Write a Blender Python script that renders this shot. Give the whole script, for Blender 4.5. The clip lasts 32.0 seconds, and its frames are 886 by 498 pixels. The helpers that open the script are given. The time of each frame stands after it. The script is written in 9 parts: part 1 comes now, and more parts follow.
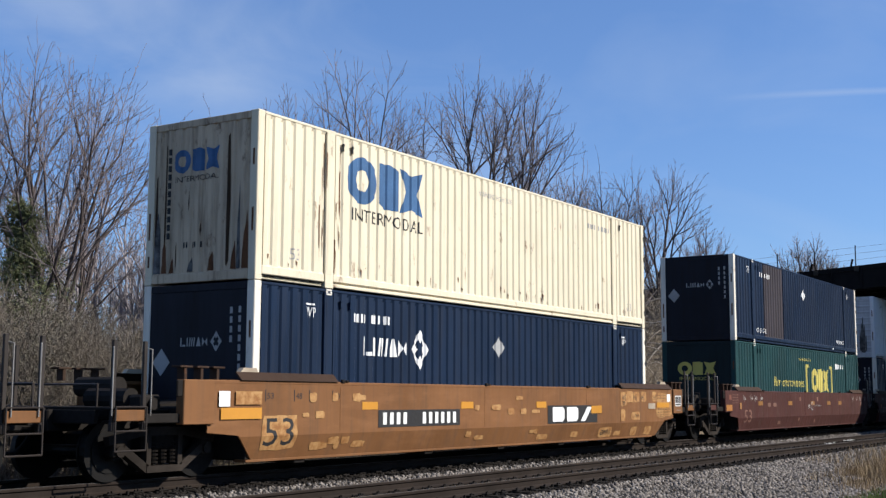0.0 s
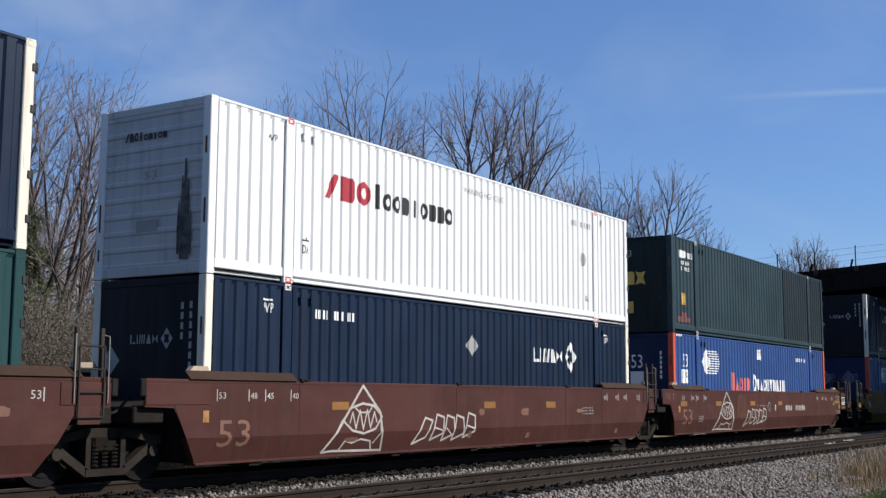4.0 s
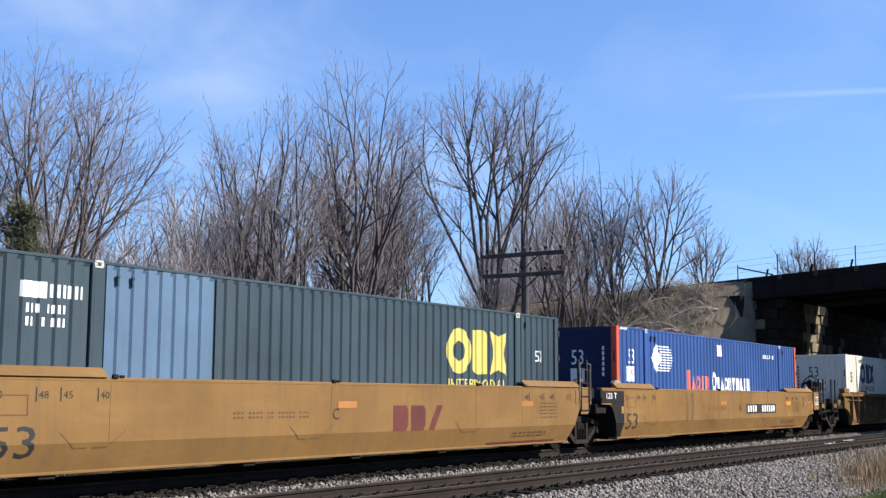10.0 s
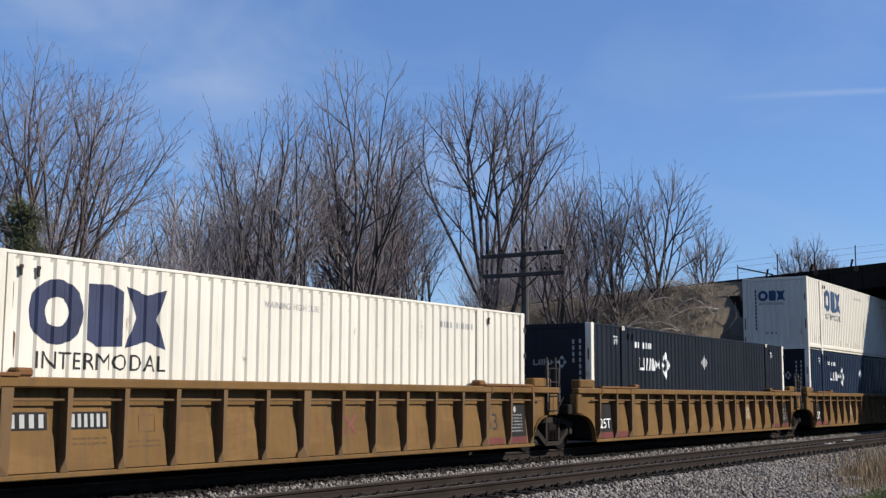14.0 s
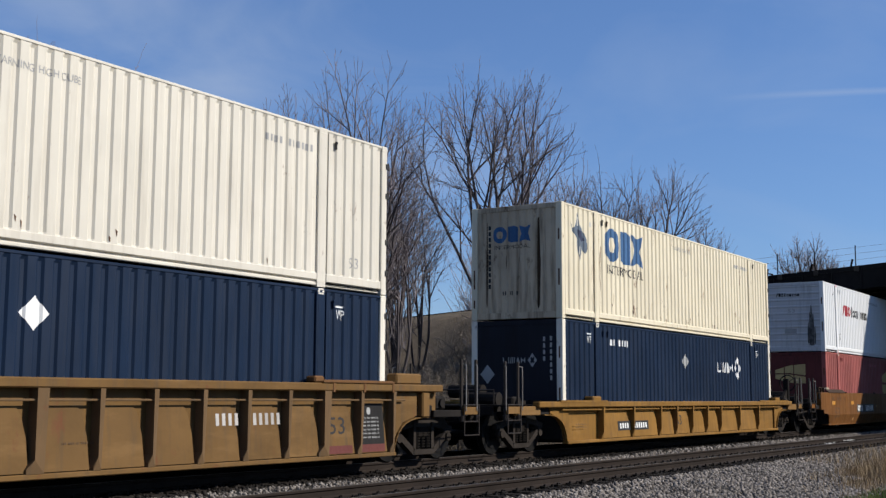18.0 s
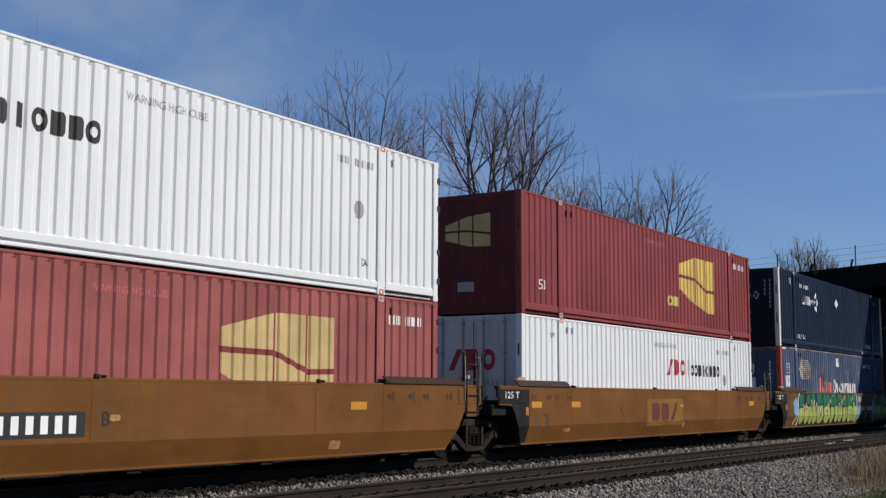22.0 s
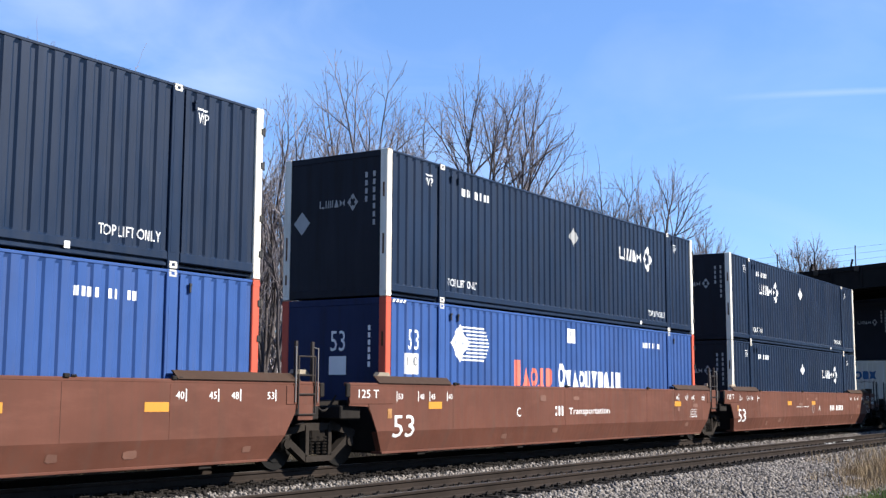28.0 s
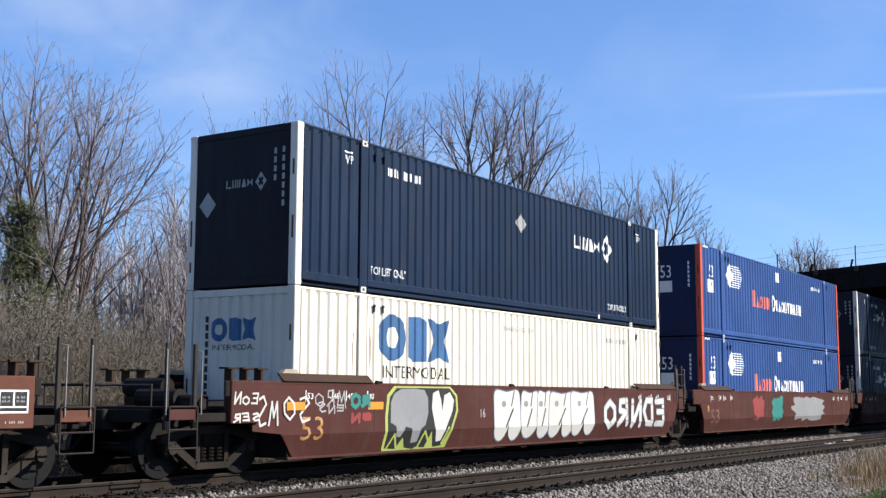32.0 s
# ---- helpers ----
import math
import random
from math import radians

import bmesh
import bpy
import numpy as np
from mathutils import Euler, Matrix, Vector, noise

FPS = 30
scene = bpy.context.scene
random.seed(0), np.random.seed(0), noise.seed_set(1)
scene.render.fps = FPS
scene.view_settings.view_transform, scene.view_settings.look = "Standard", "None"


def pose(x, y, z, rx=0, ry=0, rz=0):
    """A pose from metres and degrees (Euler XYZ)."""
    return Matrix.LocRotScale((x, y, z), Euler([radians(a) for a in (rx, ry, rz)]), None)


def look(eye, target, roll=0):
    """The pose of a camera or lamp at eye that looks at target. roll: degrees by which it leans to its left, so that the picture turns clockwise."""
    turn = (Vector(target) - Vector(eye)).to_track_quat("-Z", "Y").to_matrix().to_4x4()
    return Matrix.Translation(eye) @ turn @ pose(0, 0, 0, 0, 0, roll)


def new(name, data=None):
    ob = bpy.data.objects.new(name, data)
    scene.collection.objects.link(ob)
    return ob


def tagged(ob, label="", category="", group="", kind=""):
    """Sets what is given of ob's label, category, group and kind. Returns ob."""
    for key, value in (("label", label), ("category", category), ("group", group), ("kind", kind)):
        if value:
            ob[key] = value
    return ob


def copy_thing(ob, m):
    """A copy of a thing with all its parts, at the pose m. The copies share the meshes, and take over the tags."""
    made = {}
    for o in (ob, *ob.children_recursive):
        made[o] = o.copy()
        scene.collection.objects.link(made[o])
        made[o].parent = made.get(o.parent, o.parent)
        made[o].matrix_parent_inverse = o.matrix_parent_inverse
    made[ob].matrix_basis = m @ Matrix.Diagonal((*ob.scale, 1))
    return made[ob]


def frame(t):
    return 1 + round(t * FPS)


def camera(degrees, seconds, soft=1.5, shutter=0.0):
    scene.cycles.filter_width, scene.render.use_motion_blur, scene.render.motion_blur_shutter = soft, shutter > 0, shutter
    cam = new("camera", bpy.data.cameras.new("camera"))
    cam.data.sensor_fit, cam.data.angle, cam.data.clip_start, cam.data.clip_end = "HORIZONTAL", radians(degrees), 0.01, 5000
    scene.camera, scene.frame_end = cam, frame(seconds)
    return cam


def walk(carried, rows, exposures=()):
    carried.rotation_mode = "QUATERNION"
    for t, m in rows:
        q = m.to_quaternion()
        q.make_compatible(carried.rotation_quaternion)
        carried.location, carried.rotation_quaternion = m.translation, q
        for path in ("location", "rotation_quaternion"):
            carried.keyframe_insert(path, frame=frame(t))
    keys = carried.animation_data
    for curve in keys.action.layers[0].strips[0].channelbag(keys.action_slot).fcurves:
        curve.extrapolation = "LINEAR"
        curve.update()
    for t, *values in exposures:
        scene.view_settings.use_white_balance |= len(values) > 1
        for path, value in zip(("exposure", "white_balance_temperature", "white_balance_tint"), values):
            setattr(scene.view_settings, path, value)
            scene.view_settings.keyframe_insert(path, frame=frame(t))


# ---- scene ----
import collections

import mathutils.geometry

# ---- camera ----
cam = camera(40.857, 32.0, soft=1.4)
EYE = Vector((0.0, 0.0, 1.26))
AHEAD = Vector((0.8342633, 0.53732663, 0.12363186))
VIEW = look(EYE, EYE + 20 * AHEAD, 0.257)
EXPOSURES = [(0.0, 0.60), (1.0, 0.39), (2.0, 1.04), (2.5, 1.17), (4.5, 0.31), (5.0, 0.33), (6.0, 1.08), (7.0, 1.22), (8.0, 1.26), (9.5, 1.12), (11.0, 1.02), (13.0, 0.77), (14.5, 0.46), (16.5, 0.72), (18.0, 0.33), (19.5, 0.30), (21.0, 0.24), (22.0, 0.01), (23.0, 0.32), (24.0, 0.40), (25.0, 1.14), (27.5, 1.17), (29.0, 1.32), (30.0, 1.36), (31.0, 1.34), (32.0, 0.98)]
walk(cam, [(0.0, VIEW), (32.0, VIEW)], EXPOSURES)

# ---- world and sun ----
TO_SUN = Vector((0.39, -0.73, 0.57)).normalized()
world = bpy.data.worlds.new("sky")
scene.world = world
world.use_nodes = True
wn, wl = world.node_tree.nodes, world.node_tree.links
sky = wn.new("ShaderNodeTexSky")
sky.sky_type = "NISHITA"
sky.sun_disc = False
sky.sun_elevation = math.asin(TO_SUN.z)
sky.sun_rotation = math.atan2(TO_SUN.x, TO_SUN.y)
sky.air_density, sky.dust_density, sky.ozone_density = 1.0, 0.0, 2.0
wga = wn.new("ShaderNodeGamma")
wga.inputs["Gamma"].default_value = 0.75
wti = wn.new("ShaderNodeMix")
wti.data_type, wti.blend_type = "RGBA", "MULTIPLY"
wti.inputs[0].default_value = 1.0
wti.inputs[7].default_value = (0.70, 0.98, 1.48, 1)
wl.new(sky.outputs["Color"], wga.inputs["Color"])
wl.new(wga.outputs["Color"], wti.inputs[6])
wbg = wn["Background"]
wbg.inputs["Strength"].default_value = 0.098
# thin high cirrus: long streaks across the upper sky
wtc = wn.new("ShaderNodeTexCoord")
wmap = wn.new("ShaderNodeMapping")
wmap.inputs["Rotation"].default_value = (0.0, 0.35, 0.6)
wmap.inputs["Scale"].default_value = (1.2, 3.2, 7.0)
wno = wn.new("ShaderNodeTexNoise")
wno.inputs["Scale"].default_value = 1.6
wno.inputs["Detail"].default_value = 6.0
wno.inputs["Roughness"].default_value = 0.52
wno.inputs["Distortion"].default_value = 0.5
wra = wn.new("ShaderNodeValToRGB")
wra.color_ramp.elements[0].position = 0.44
wra.color_ramp.elements[1].position = 0.80
wra.color_ramp.elements[1].color = (0.55, 0.55, 0.55, 1)
wmix = wn.new("ShaderNodeMix")
wmix.data_type = "RGBA"
wmix.inputs[7].default_value = (3.9, 4.5, 5.6, 1)
wl.new(wtc.outputs["Generated"], wmap.inputs["Vector"])
wl.new(wmap.outputs["Vector"], wno.inputs["Vector"])
wl.new(wno.outputs["Fac"], wra.inputs["Fac"])


def sky_dot(v):
    d = wn.new("ShaderNodeVectorMath")
    d.operation = "DOT_PRODUCT"
    d.inputs[1].default_value = v
    wl.new(wtc.outputs["Generated"], d.inputs[0])
    return d.outputs["Value"]


def sky_math(kind, a, b=0.0):
    m = wn.new("ShaderNodeMath")
    m.operation = kind
    for slot, v in zip(m.inputs, (a, b)):
        if isinstance(v, float):
            slot.default_value = v
        else:
            wl.new(v, slot)
    return m.outputs["Value"]


def sky_range(v, a, b, c, d):
    m = wn.new("ShaderNodeMapRange")
    m.clamp = True
    for name, x in (("From Min", a), ("From Max", b), ("To Min", c), ("To Max", d)):
        m.inputs[name].default_value = x
    wl.new(v, m.inputs["Value"])
    return m.outputs["Result"]


# the cirrus thickens to the north-west, and an old thin contrail crosses the clear part
veil = sky_math("MULTIPLY", wra.outputs["Color"], sky_range(sky_dot((-0.5373, 0.8342, 0.0)), -0.12, 0.18, 0.3, 1.0))
trail = sky_range(sky_math("ABSOLUTE", sky_math("ADD", sky_dot((0.22937, 0.07548, -0.97041)), sky_range(wno.outputs["Fac"], 0.3, 0.7, -0.002, 0.002))), 0.0004, 0.0035, 0.2, 0.0)
trail = sky_math("MULTIPLY", trail, sky_range(sky_dot((-0.5373, 0.8342, 0.0)), -0.22, -0.30, 0.0, 1.0))
wl.new(sky_math("ADD", veil, trail), wmix.inputs[0])
wl.new(wti.outputs[2], wmix.inputs[6])
wl.new(wmix.outputs[2], wbg.inputs["Color"])

sun = new("sun", bpy.data.lights.new("sun", "SUN"))
sun.data.energy = 4.9
sun.data.angle = radians(0.53)
sun.data.color = (1.0, 0.945, 0.86)
sun.matrix_world = look(TO_SUN * 200, (0, 0, 0))
# ---- mesh tools ----
MESHES = {}


def mesh_of(key, make, material=None, smooth=False):
    """The mesh of that key, made once."""
    if key not in MESHES:
        bm = bmesh.new()
        make(bm)
        me = bpy.data.meshes.new(str(key[0]))
        bm.to_mesh(me)
        bm.free()
        if smooth:
            me.polygons.foreach_set("use_smooth", [True] * len(me.polygons))
        if material:
            me.materials.append(material)
        MESHES[key] = me
    return MESHES[key]


def part(name, key, make, material, parent, label="", at=None, smooth=False):
    ob = new(name, mesh_of((name, material.name) + key, make, material, smooth))
    ob.parent = parent
    if at is not None:
        ob.matrix_basis = at
    if label:
        ob["label"] = label
    return ob


def thing(name, at, label, category, group="", kind=""):
    ob = new(name)
    ob.empty_display_size = 0.3
    ob.matrix_basis = at
    return tagged(ob, label, category, group, kind)


def setting(name, key, make, material, label="", at=None, smooth=False):
    ob = new(name, mesh_of((name, material.name) + key, make, material, smooth))
    if at is not None:
        ob.matrix_basis = at
    return tagged(ob, label, "", "", "structure")


def box(bm, x0, x1, y0, y1, z0, z1, bevel=0.0):
    """A box between two corners, its edges chamfered."""
    x0, x1, y0, y1, z0, z1 = min(x0, x1), max(x0, x1), min(y0, y1), max(y0, y1), min(z0, z1), max(z0, z1)
    b = min(bevel, (x1 - x0) * 0.3, (y1 - y0) * 0.3, (z1 - z0) * 0.3)
    if b <= 0:
        v = [bm.verts.new((x, y, z)) for x in (x0, x1) for y in (y0, y1) for z in (z0, z1)]
        for f in ((0, 1, 3, 2), (4, 6, 7, 5), (0, 4, 5, 1), (2, 3, 7, 6), (0, 2, 6, 4), (1, 5, 7, 3)):
            bm.faces.new([v[i] for i in f])
        return
    v = {}
    for i, x in enumerate((x0, x1)):
        for j, y in enumerate((y0, y1)):
            for k, z in enumerate((z0, z1)):
                sx, sy, sz = (1 - 2 * i) * b, (1 - 2 * j) * b, (1 - 2 * k) * b
                v[i, j, k, 0] = bm.verts.new((x, y + sy, z + sz))
                v[i, j, k, 1] = bm.verts.new((x + sx, y, z + sz))
                v[i, j, k, 2] = bm.verts.new((x + sx, y + sy, z))
                bm.faces.new([v[i, j, k, a] for a in range(3)])
    ring = ((0, 0), (1, 0), (1, 1), (0, 1))
    for a in range(2):
        bm.faces.new([v[a, j, k, 0] for j, k in ring])
        bm.faces.new([v[j, a, k, 1] for j, k in ring])
        bm.faces.new([v[j, k, a, 2] for j, k in ring])
        for c in range(2):
            bm.faces.new([v[0, a, c, 1], v[1, a, c, 1], v[1, a, c, 2], v[0, a, c, 2]])
            bm.faces.new([v[a, 0, c, 0], v[a, 1, c, 0], v[a, 1, c, 2], v[a, 0, c, 2]])
            bm.faces.new([v[a, c, 0, 0], v[a, c, 1, 0], v[a, c, 1, 1], v[a, c, 0, 1]])


def prism(bm, outline, y0, y1):
    """An outline of (x, z) made solid between two y."""
    a = [bm.verts.new((x, y0, z)) for x, z in outline]
    b = [bm.verts.new((x, y1, z)) for x, z in outline]
    bm.faces.new(a)
    bm.faces.new(b[::-1])
    n = len(a)
    for i in range(n):
        bm.faces.new([a[i], b[i], b[(i + 1) % n], a[(i + 1) % n]])


def rod(bm, p, q, r, sides=6, r2=None):
    """A round bar from p to q."""
    p, q = Vector(p), Vector(q)
    way = (q - p).normalized()
    u = way.orthogonal().normalized()
    w = way.cross(u)
    rings = []
    for c, rad in ((p, r), (q, r if r2 is None else r2)):
        rings.append([bm.verts.new(c + rad * (math.cos(a) * u + math.sin(a) * w)) for a in [2 * math.pi * i / sides for i in range(sides)]])
    for i in range(sides):
        j = (i + 1) % sides
        bm.faces.new([rings[0][i], rings[0][j], rings[1][j], rings[1][i]])
    bm.faces.new(rings[0][::-1])
    bm.faces.new(rings[1])


def pipe(bm, points, r, sides=6):
    """One bent tube along the points."""
    pts = [Vector(p) for p in points]
    ways = [(b - a).normalized() for a, b in zip(pts, pts[1:])]
    u = ways[0].orthogonal().normalized()
    rings = []
    for i, c in enumerate(pts):
        way = ways[0] if i == 0 else ways[-1] if i == len(pts) - 1 else (ways[i - 1] + ways[i]).normalized()
        grow_out = 1.0 if i in (0, len(pts) - 1) else 1.0 / max(0.6, way.dot(ways[i]))
        u = (u - way * u.dot(way)).normalized()
        w = way.cross(u)
        rings.append([bm.verts.new(c + r * grow_out * (math.cos(a) * u + math.sin(a) * w)) for a in [2 * math.pi * k / sides for k in range(sides)]])
    for a, b in zip(rings, rings[1:]):
        for i in range(sides):
            j = (i + 1) % sides
            bm.faces.new([a[i], a[j], b[j], b[i]])
    bm.faces.new(rings[0][::-1])
    bm.faces.new(rings[-1])


def recalc(bm):
    bmesh.ops.recalc_face_normals(bm, faces=bm.faces[:])


def raw_mesh(name, verts, faces, material, smooth=False):
    """A big mesh from arrays: n x 3 corners and m x k corner numbers."""
    me = bpy.data.meshes.new(name)
    verts, faces = np.asarray(verts, np.float32), np.asarray(faces, np.int32)
    k = faces.shape[1]
    me.vertices.add(len(verts))
    me.vertices.foreach_set("co", verts.ravel())
    me.loops.add(faces.size)
    me.loops.foreach_set("vertex_index", faces.ravel())
    me.polygons.add(len(faces))
    me.polygons.foreach_set("loop_start", np.arange(0, faces.size, k, dtype=np.int32))
    me.polygons.foreach_set("loop_total", np.full(len(faces), k, np.int32))
    if smooth:
        me.polygons.foreach_set("use_smooth", np.ones(len(faces), bool))
    me.update(calc_edges=True)
    me.materials.append(material)
    return me


# ---- materials ----
def nodes_of(name):
    m = bpy.data.materials.new(name)
    m.use_nodes = True
    nt = m.node_tree
    return m, nt.nodes, nt.links, nt.nodes["Principled BSDF"]


def noise_node(n, l, co, scale, detail=4.0, rough=0.55, w=None, stretch=None):
    no = n.new("ShaderNodeTexNoise")
    no.noise_dimensions = "4D"
    no.inputs["Scale"].default_value = scale
    no.inputs["Detail"].default_value = detail
    no.inputs["Roughness"].default_value = rough
    src = co
    if stretch:
        mp = n.new("ShaderNodeMapping")
        mp.inputs["Scale"].default_value = stretch
        l.new(co, mp.inputs["Vector"])
        src = mp.outputs["Vector"]
    l.new(src, no.inputs["Vector"])
    if w is not None:
        l.new(w, no.inputs["W"])
    return no.outputs["Fac"]


def ramp(n, l, fac, p0, p1, v0=0.0, v1=1.0):
    mr = n.new("ShaderNodeMapRange")
    mr.clamp = True
    mr.inputs["From Min"].default_value, mr.inputs["From Max"].default_value = p0, p1
    mr.inputs["To Min"].default_value, mr.inputs["To Max"].default_value = v0, v1
    l.new(fac, mr.inputs["Value"])
    return mr.outputs["Result"]


def mixed(n, l, fac, a, b):
    mx = n.new("ShaderNodeMix")
    mx.data_type = "RGBA"
    for slot, v in ((0, fac), (6, a), (7, b)):
        if isinstance(v, (int, float)):
            mx.inputs[slot].default_value = v
        elif isinstance(v, tuple):
            mx.inputs[slot].default_value = (*v[:3], 1)
        else:
            l.new(v, mx.inputs[slot])
    return mx.outputs[2]


def bumped(n, l, bsdf, height, strength, dist):
    b = n.new("ShaderNodeBump")
    b.inputs["Strength"].default_value, b.inputs["Distance"].default_value = strength, dist
    l.new(height, b.inputs["Height"])
    l.new(b.outputs["Normal"], bsdf.inputs["Normal"])


def random_w(n, l):
    oi = n.new("ShaderNodeObjectInfo")
    mu = n.new("ShaderNodeMath")
    mu.operation = "MULTIPLY"
    mu.inputs[1].default_value = 40.0
    l.new(oi.outputs["Random"], mu.inputs[0])
    return mu.outputs["Value"]


def paint(name, colour, fade=0.25, grime=0.35, rust=0.0, rough=0.5, rust_colour=(0.12, 0.045, 0.02), grime_colour=(0.06, 0.05, 0.04), scuff=0.0):
    """Painted steel: faded patches, runs of grime down the face, rubbed bands, rust spots."""
    m, n, l, b = nodes_of(name)
    co = n.new("ShaderNodeTexCoord").outputs["Object"]
    w = random_w(n, l)
    c = tuple(colour)
    pale = tuple(min(1, v * (1 + fade * 0.6)) for v in c)
    deep = tuple(v * (1 - fade * 0.5) for v in c)
    base = mixed(n, l, ramp(n, l, noise_node(n, l, co, 0.55, 5, 0.6, w), 0.33, 0.67), deep, pale)
    runs = noise_node(n, l, co, 1.0, 5, 0.62, w, (7.0, 7.0, 0.55))
    base = mixed(n, l, ramp(n, l, runs, 0.5, 0.8, 0.0, grime), base, grime_colour)
    if scuff > 0:
        rub = noise_node(n, l, co, 1.3, 9, 0.68, w, (0.5, 1.0, 2.2))
        base = mixed(n, l, ramp(n, l, rub, 0.52, 0.72, 0.0, scuff), base, tuple(min(1, v * 1.5 + 0.01) for v in c))
        dirt = noise_node(n, l, co, 0.9, 8, 0.7, w, (0.8, 1.0, 1.2))
        base = mixed(n, l, ramp(n, l, dirt, 0.5, 0.72, 0.0, scuff), base, tuple(v * 0.5 for v in c))
    if rust > 0:
        spots = noise_node(n, l, co, 3.4, 7, 0.72, w, (1.0, 1.0, 0.45))
        base = mixed(n, l, ramp(n, l, spots, 0.66 - 0.12 * rust, 0.76 - 0.12 * rust, 0.0, 0.9), base, rust_colour)
    l.new(base, b.inputs["Base Color"])
    l.new(ramp(n, l, runs, 0.35, 0.75, rough - 0.08, min(1, rough + 0.25)), b.inputs["Roughness"])
    b.inputs["Specular IOR Level"].default_value = 0.12
    bumped(n, l, b, noise_node(n, l, co, 26.0, 4, 0.6, w), 0.12, 0.004)
    return m


def plain(name, colour, rough=0.6, metal=0.0, vary=0.2, scale=6.0, bump=0.15, dist=0.004):
    """A surface with mottling at two scales and a fine relief."""
    m, n, l, b = nodes_of(name)
    co = n.new("ShaderNodeTexCoord").outputs["Object"]
    w = random_w(n, l)
    c = tuple(colour)
    big = noise_node(n, l, co, scale * 0.18, 4, 0.55, w)
    fine = noise_node(n, l, co, scale * 2.2, 5, 0.6, w)
    base = mixed(n, l, ramp(n, l, big, 0.3, 0.7), tuple(v * (1 - vary) for v in c), tuple(min(1, v * (1 + vary)) for v in c))
    base = mixed(n, l, ramp(n, l, fine, 0.45, 0.8, 0, 0.45 * min(1, vary * 2)), base, tuple(v * 0.5 for v in c))
    l.new(base, b.inputs["Base Color"])
    b.inputs["Metallic"].default_value = metal
    b.inputs["Specular IOR Level"].default_value = 0.08 if rough > 0.7 else 0.3
    l.new(ramp(n, l, fine, 0.3, 0.8, rough - 0.1, min(1, rough + 0.15)), b.inputs["Roughness"])
    bumped(n, l, b, fine, bump, dist)
    return m


def blotched(name, pale, ground, scale=7.0):
    """Touch-up paint worn through to the coat under it."""
    m, n, l, b = nodes_of(name)
    co = n.new("ShaderNodeTexCoord").outputs["Object"]
    worn = noise_node(n, l, co, scale, 8, 0.7)
    base = mixed(n, l, ramp(n, l, worn, 0.42, 0.60), pale, ground)
    base = mixed(n, l, ramp(n, l, noise_node(n, l, co, 1.1, 5, 0.6), 0.4, 0.7, 0.0, 0.5), base, ground)
    l.new(base, b.inputs["Base Color"])
    b.inputs["Roughness"].default_value = 0.65
    b.inputs["Specular IOR Level"].default_value = 0.2
    bumped(n, l, b, worn, 0.12, 0.004)
    return m


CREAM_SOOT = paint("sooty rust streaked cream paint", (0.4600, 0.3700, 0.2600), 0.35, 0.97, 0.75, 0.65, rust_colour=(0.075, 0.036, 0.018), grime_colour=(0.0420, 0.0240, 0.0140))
GUIDE = paint("rubbed rusty guide plate", (0.0361, 0.0202, 0.0132), 0.3, 0.45, 0.3, 0.7)
NAVY = paint("navy paint", (0.0080, 0.0168, 0.0372), 0.3, 0.25, 0.0, 0.42, grime_colour=(0.022, 0.026, 0.034))
NAVY_BLACK = paint("blackish navy paint", (0.0098, 0.0130, 0.0190), 0.3, 0.25, 0.0, 0.45, grime_colour=(0.020, 0.021, 0.023))
# end-wall coats: grime runs on bases darkened to hold the end's shade
NAVY_SHADE = paint("sooty navy end wall", (0.0120, 0.0130, 0.0190), 0.3, 0.8, 0.0, 0.6, grime_colour=(0.0170, 0.0140, 0.0125))
TEAL_SHADE = paint("sooty teal end wall", (0.0105, 0.0190, 0.0215), 0.3, 0.8, 0.1, 0.6, grime_colour=(0.0150, 0.0130, 0.0120))
PACER = paint("royal blue paint", (0.0288, 0.0672, 0.1960), 0.25, 0.2, 0.0, 0.42)
# blue end wall, its shade put into a deeper base under the grime
PACER_SHADE = paint("sooty blue end wall", (0.0130, 0.0200, 0.0580), 0.3, 0.7, 0.0, 0.6, grime_colour=(0.0220, 0.0210, 0.0260))
PACER_WORN = paint("dusty royal blue paint", (0.0460, 0.0680, 0.1280), 0.5, 0.85, 0.4, 0.65, grime_colour=(0.1900, 0.1850, 0.1850), scuff=0.35)
# white end wall: grime, and a base greyed to stand for shade
WHITE_SHADE = paint("grimy white end wall", (0.4400, 0.4450, 0.4500), 0.15, 0.6, 0.0, 0.6, grime_colour=(0.1500, 0.1420, 0.1320))
CREAM = paint("weathered cream paint", (0.6062, 0.5447, 0.4089), 0.12, 0.38, 0.55, 0.5, grime_colour=(0.2924, 0.2322, 0.1548))
CREAM_CLEAN = paint("cream paint", (0.5600, 0.5250, 0.4480), 0.12, 0.45, 0.28, 0.5, grime_colour=(0.3096, 0.2666, 0.2064))
WHITE = paint("white paint", (0.6239, 0.6314, 0.6314), 0.06, 0.12, 0.0, 0.4, grime_colour=(0.3440, 0.3268, 0.3010))
GREEN = paint("dark green paint", (0.0230, 0.0421, 0.0504), 0.3, 0.25, 0.0, 0.45)
GREEN_DARK = paint("repainted slate paint", (0.0168, 0.0258, 0.0325), 0.2, 0.2, 0.0, 0.45)
TEAL = paint("teal paint", (0.0140, 0.0445, 0.0465), 0.3, 0.2, 0.05, 0.42)
SLATE = paint("slate green paint", (0.0340, 0.0520, 0.0640), 0.3, 0.2, 0.0, 0.45)
SKYBLUE = paint("faded blue paint", (0.0748, 0.1227, 0.1850), 0.3, 0.25, 0.0, 0.45)
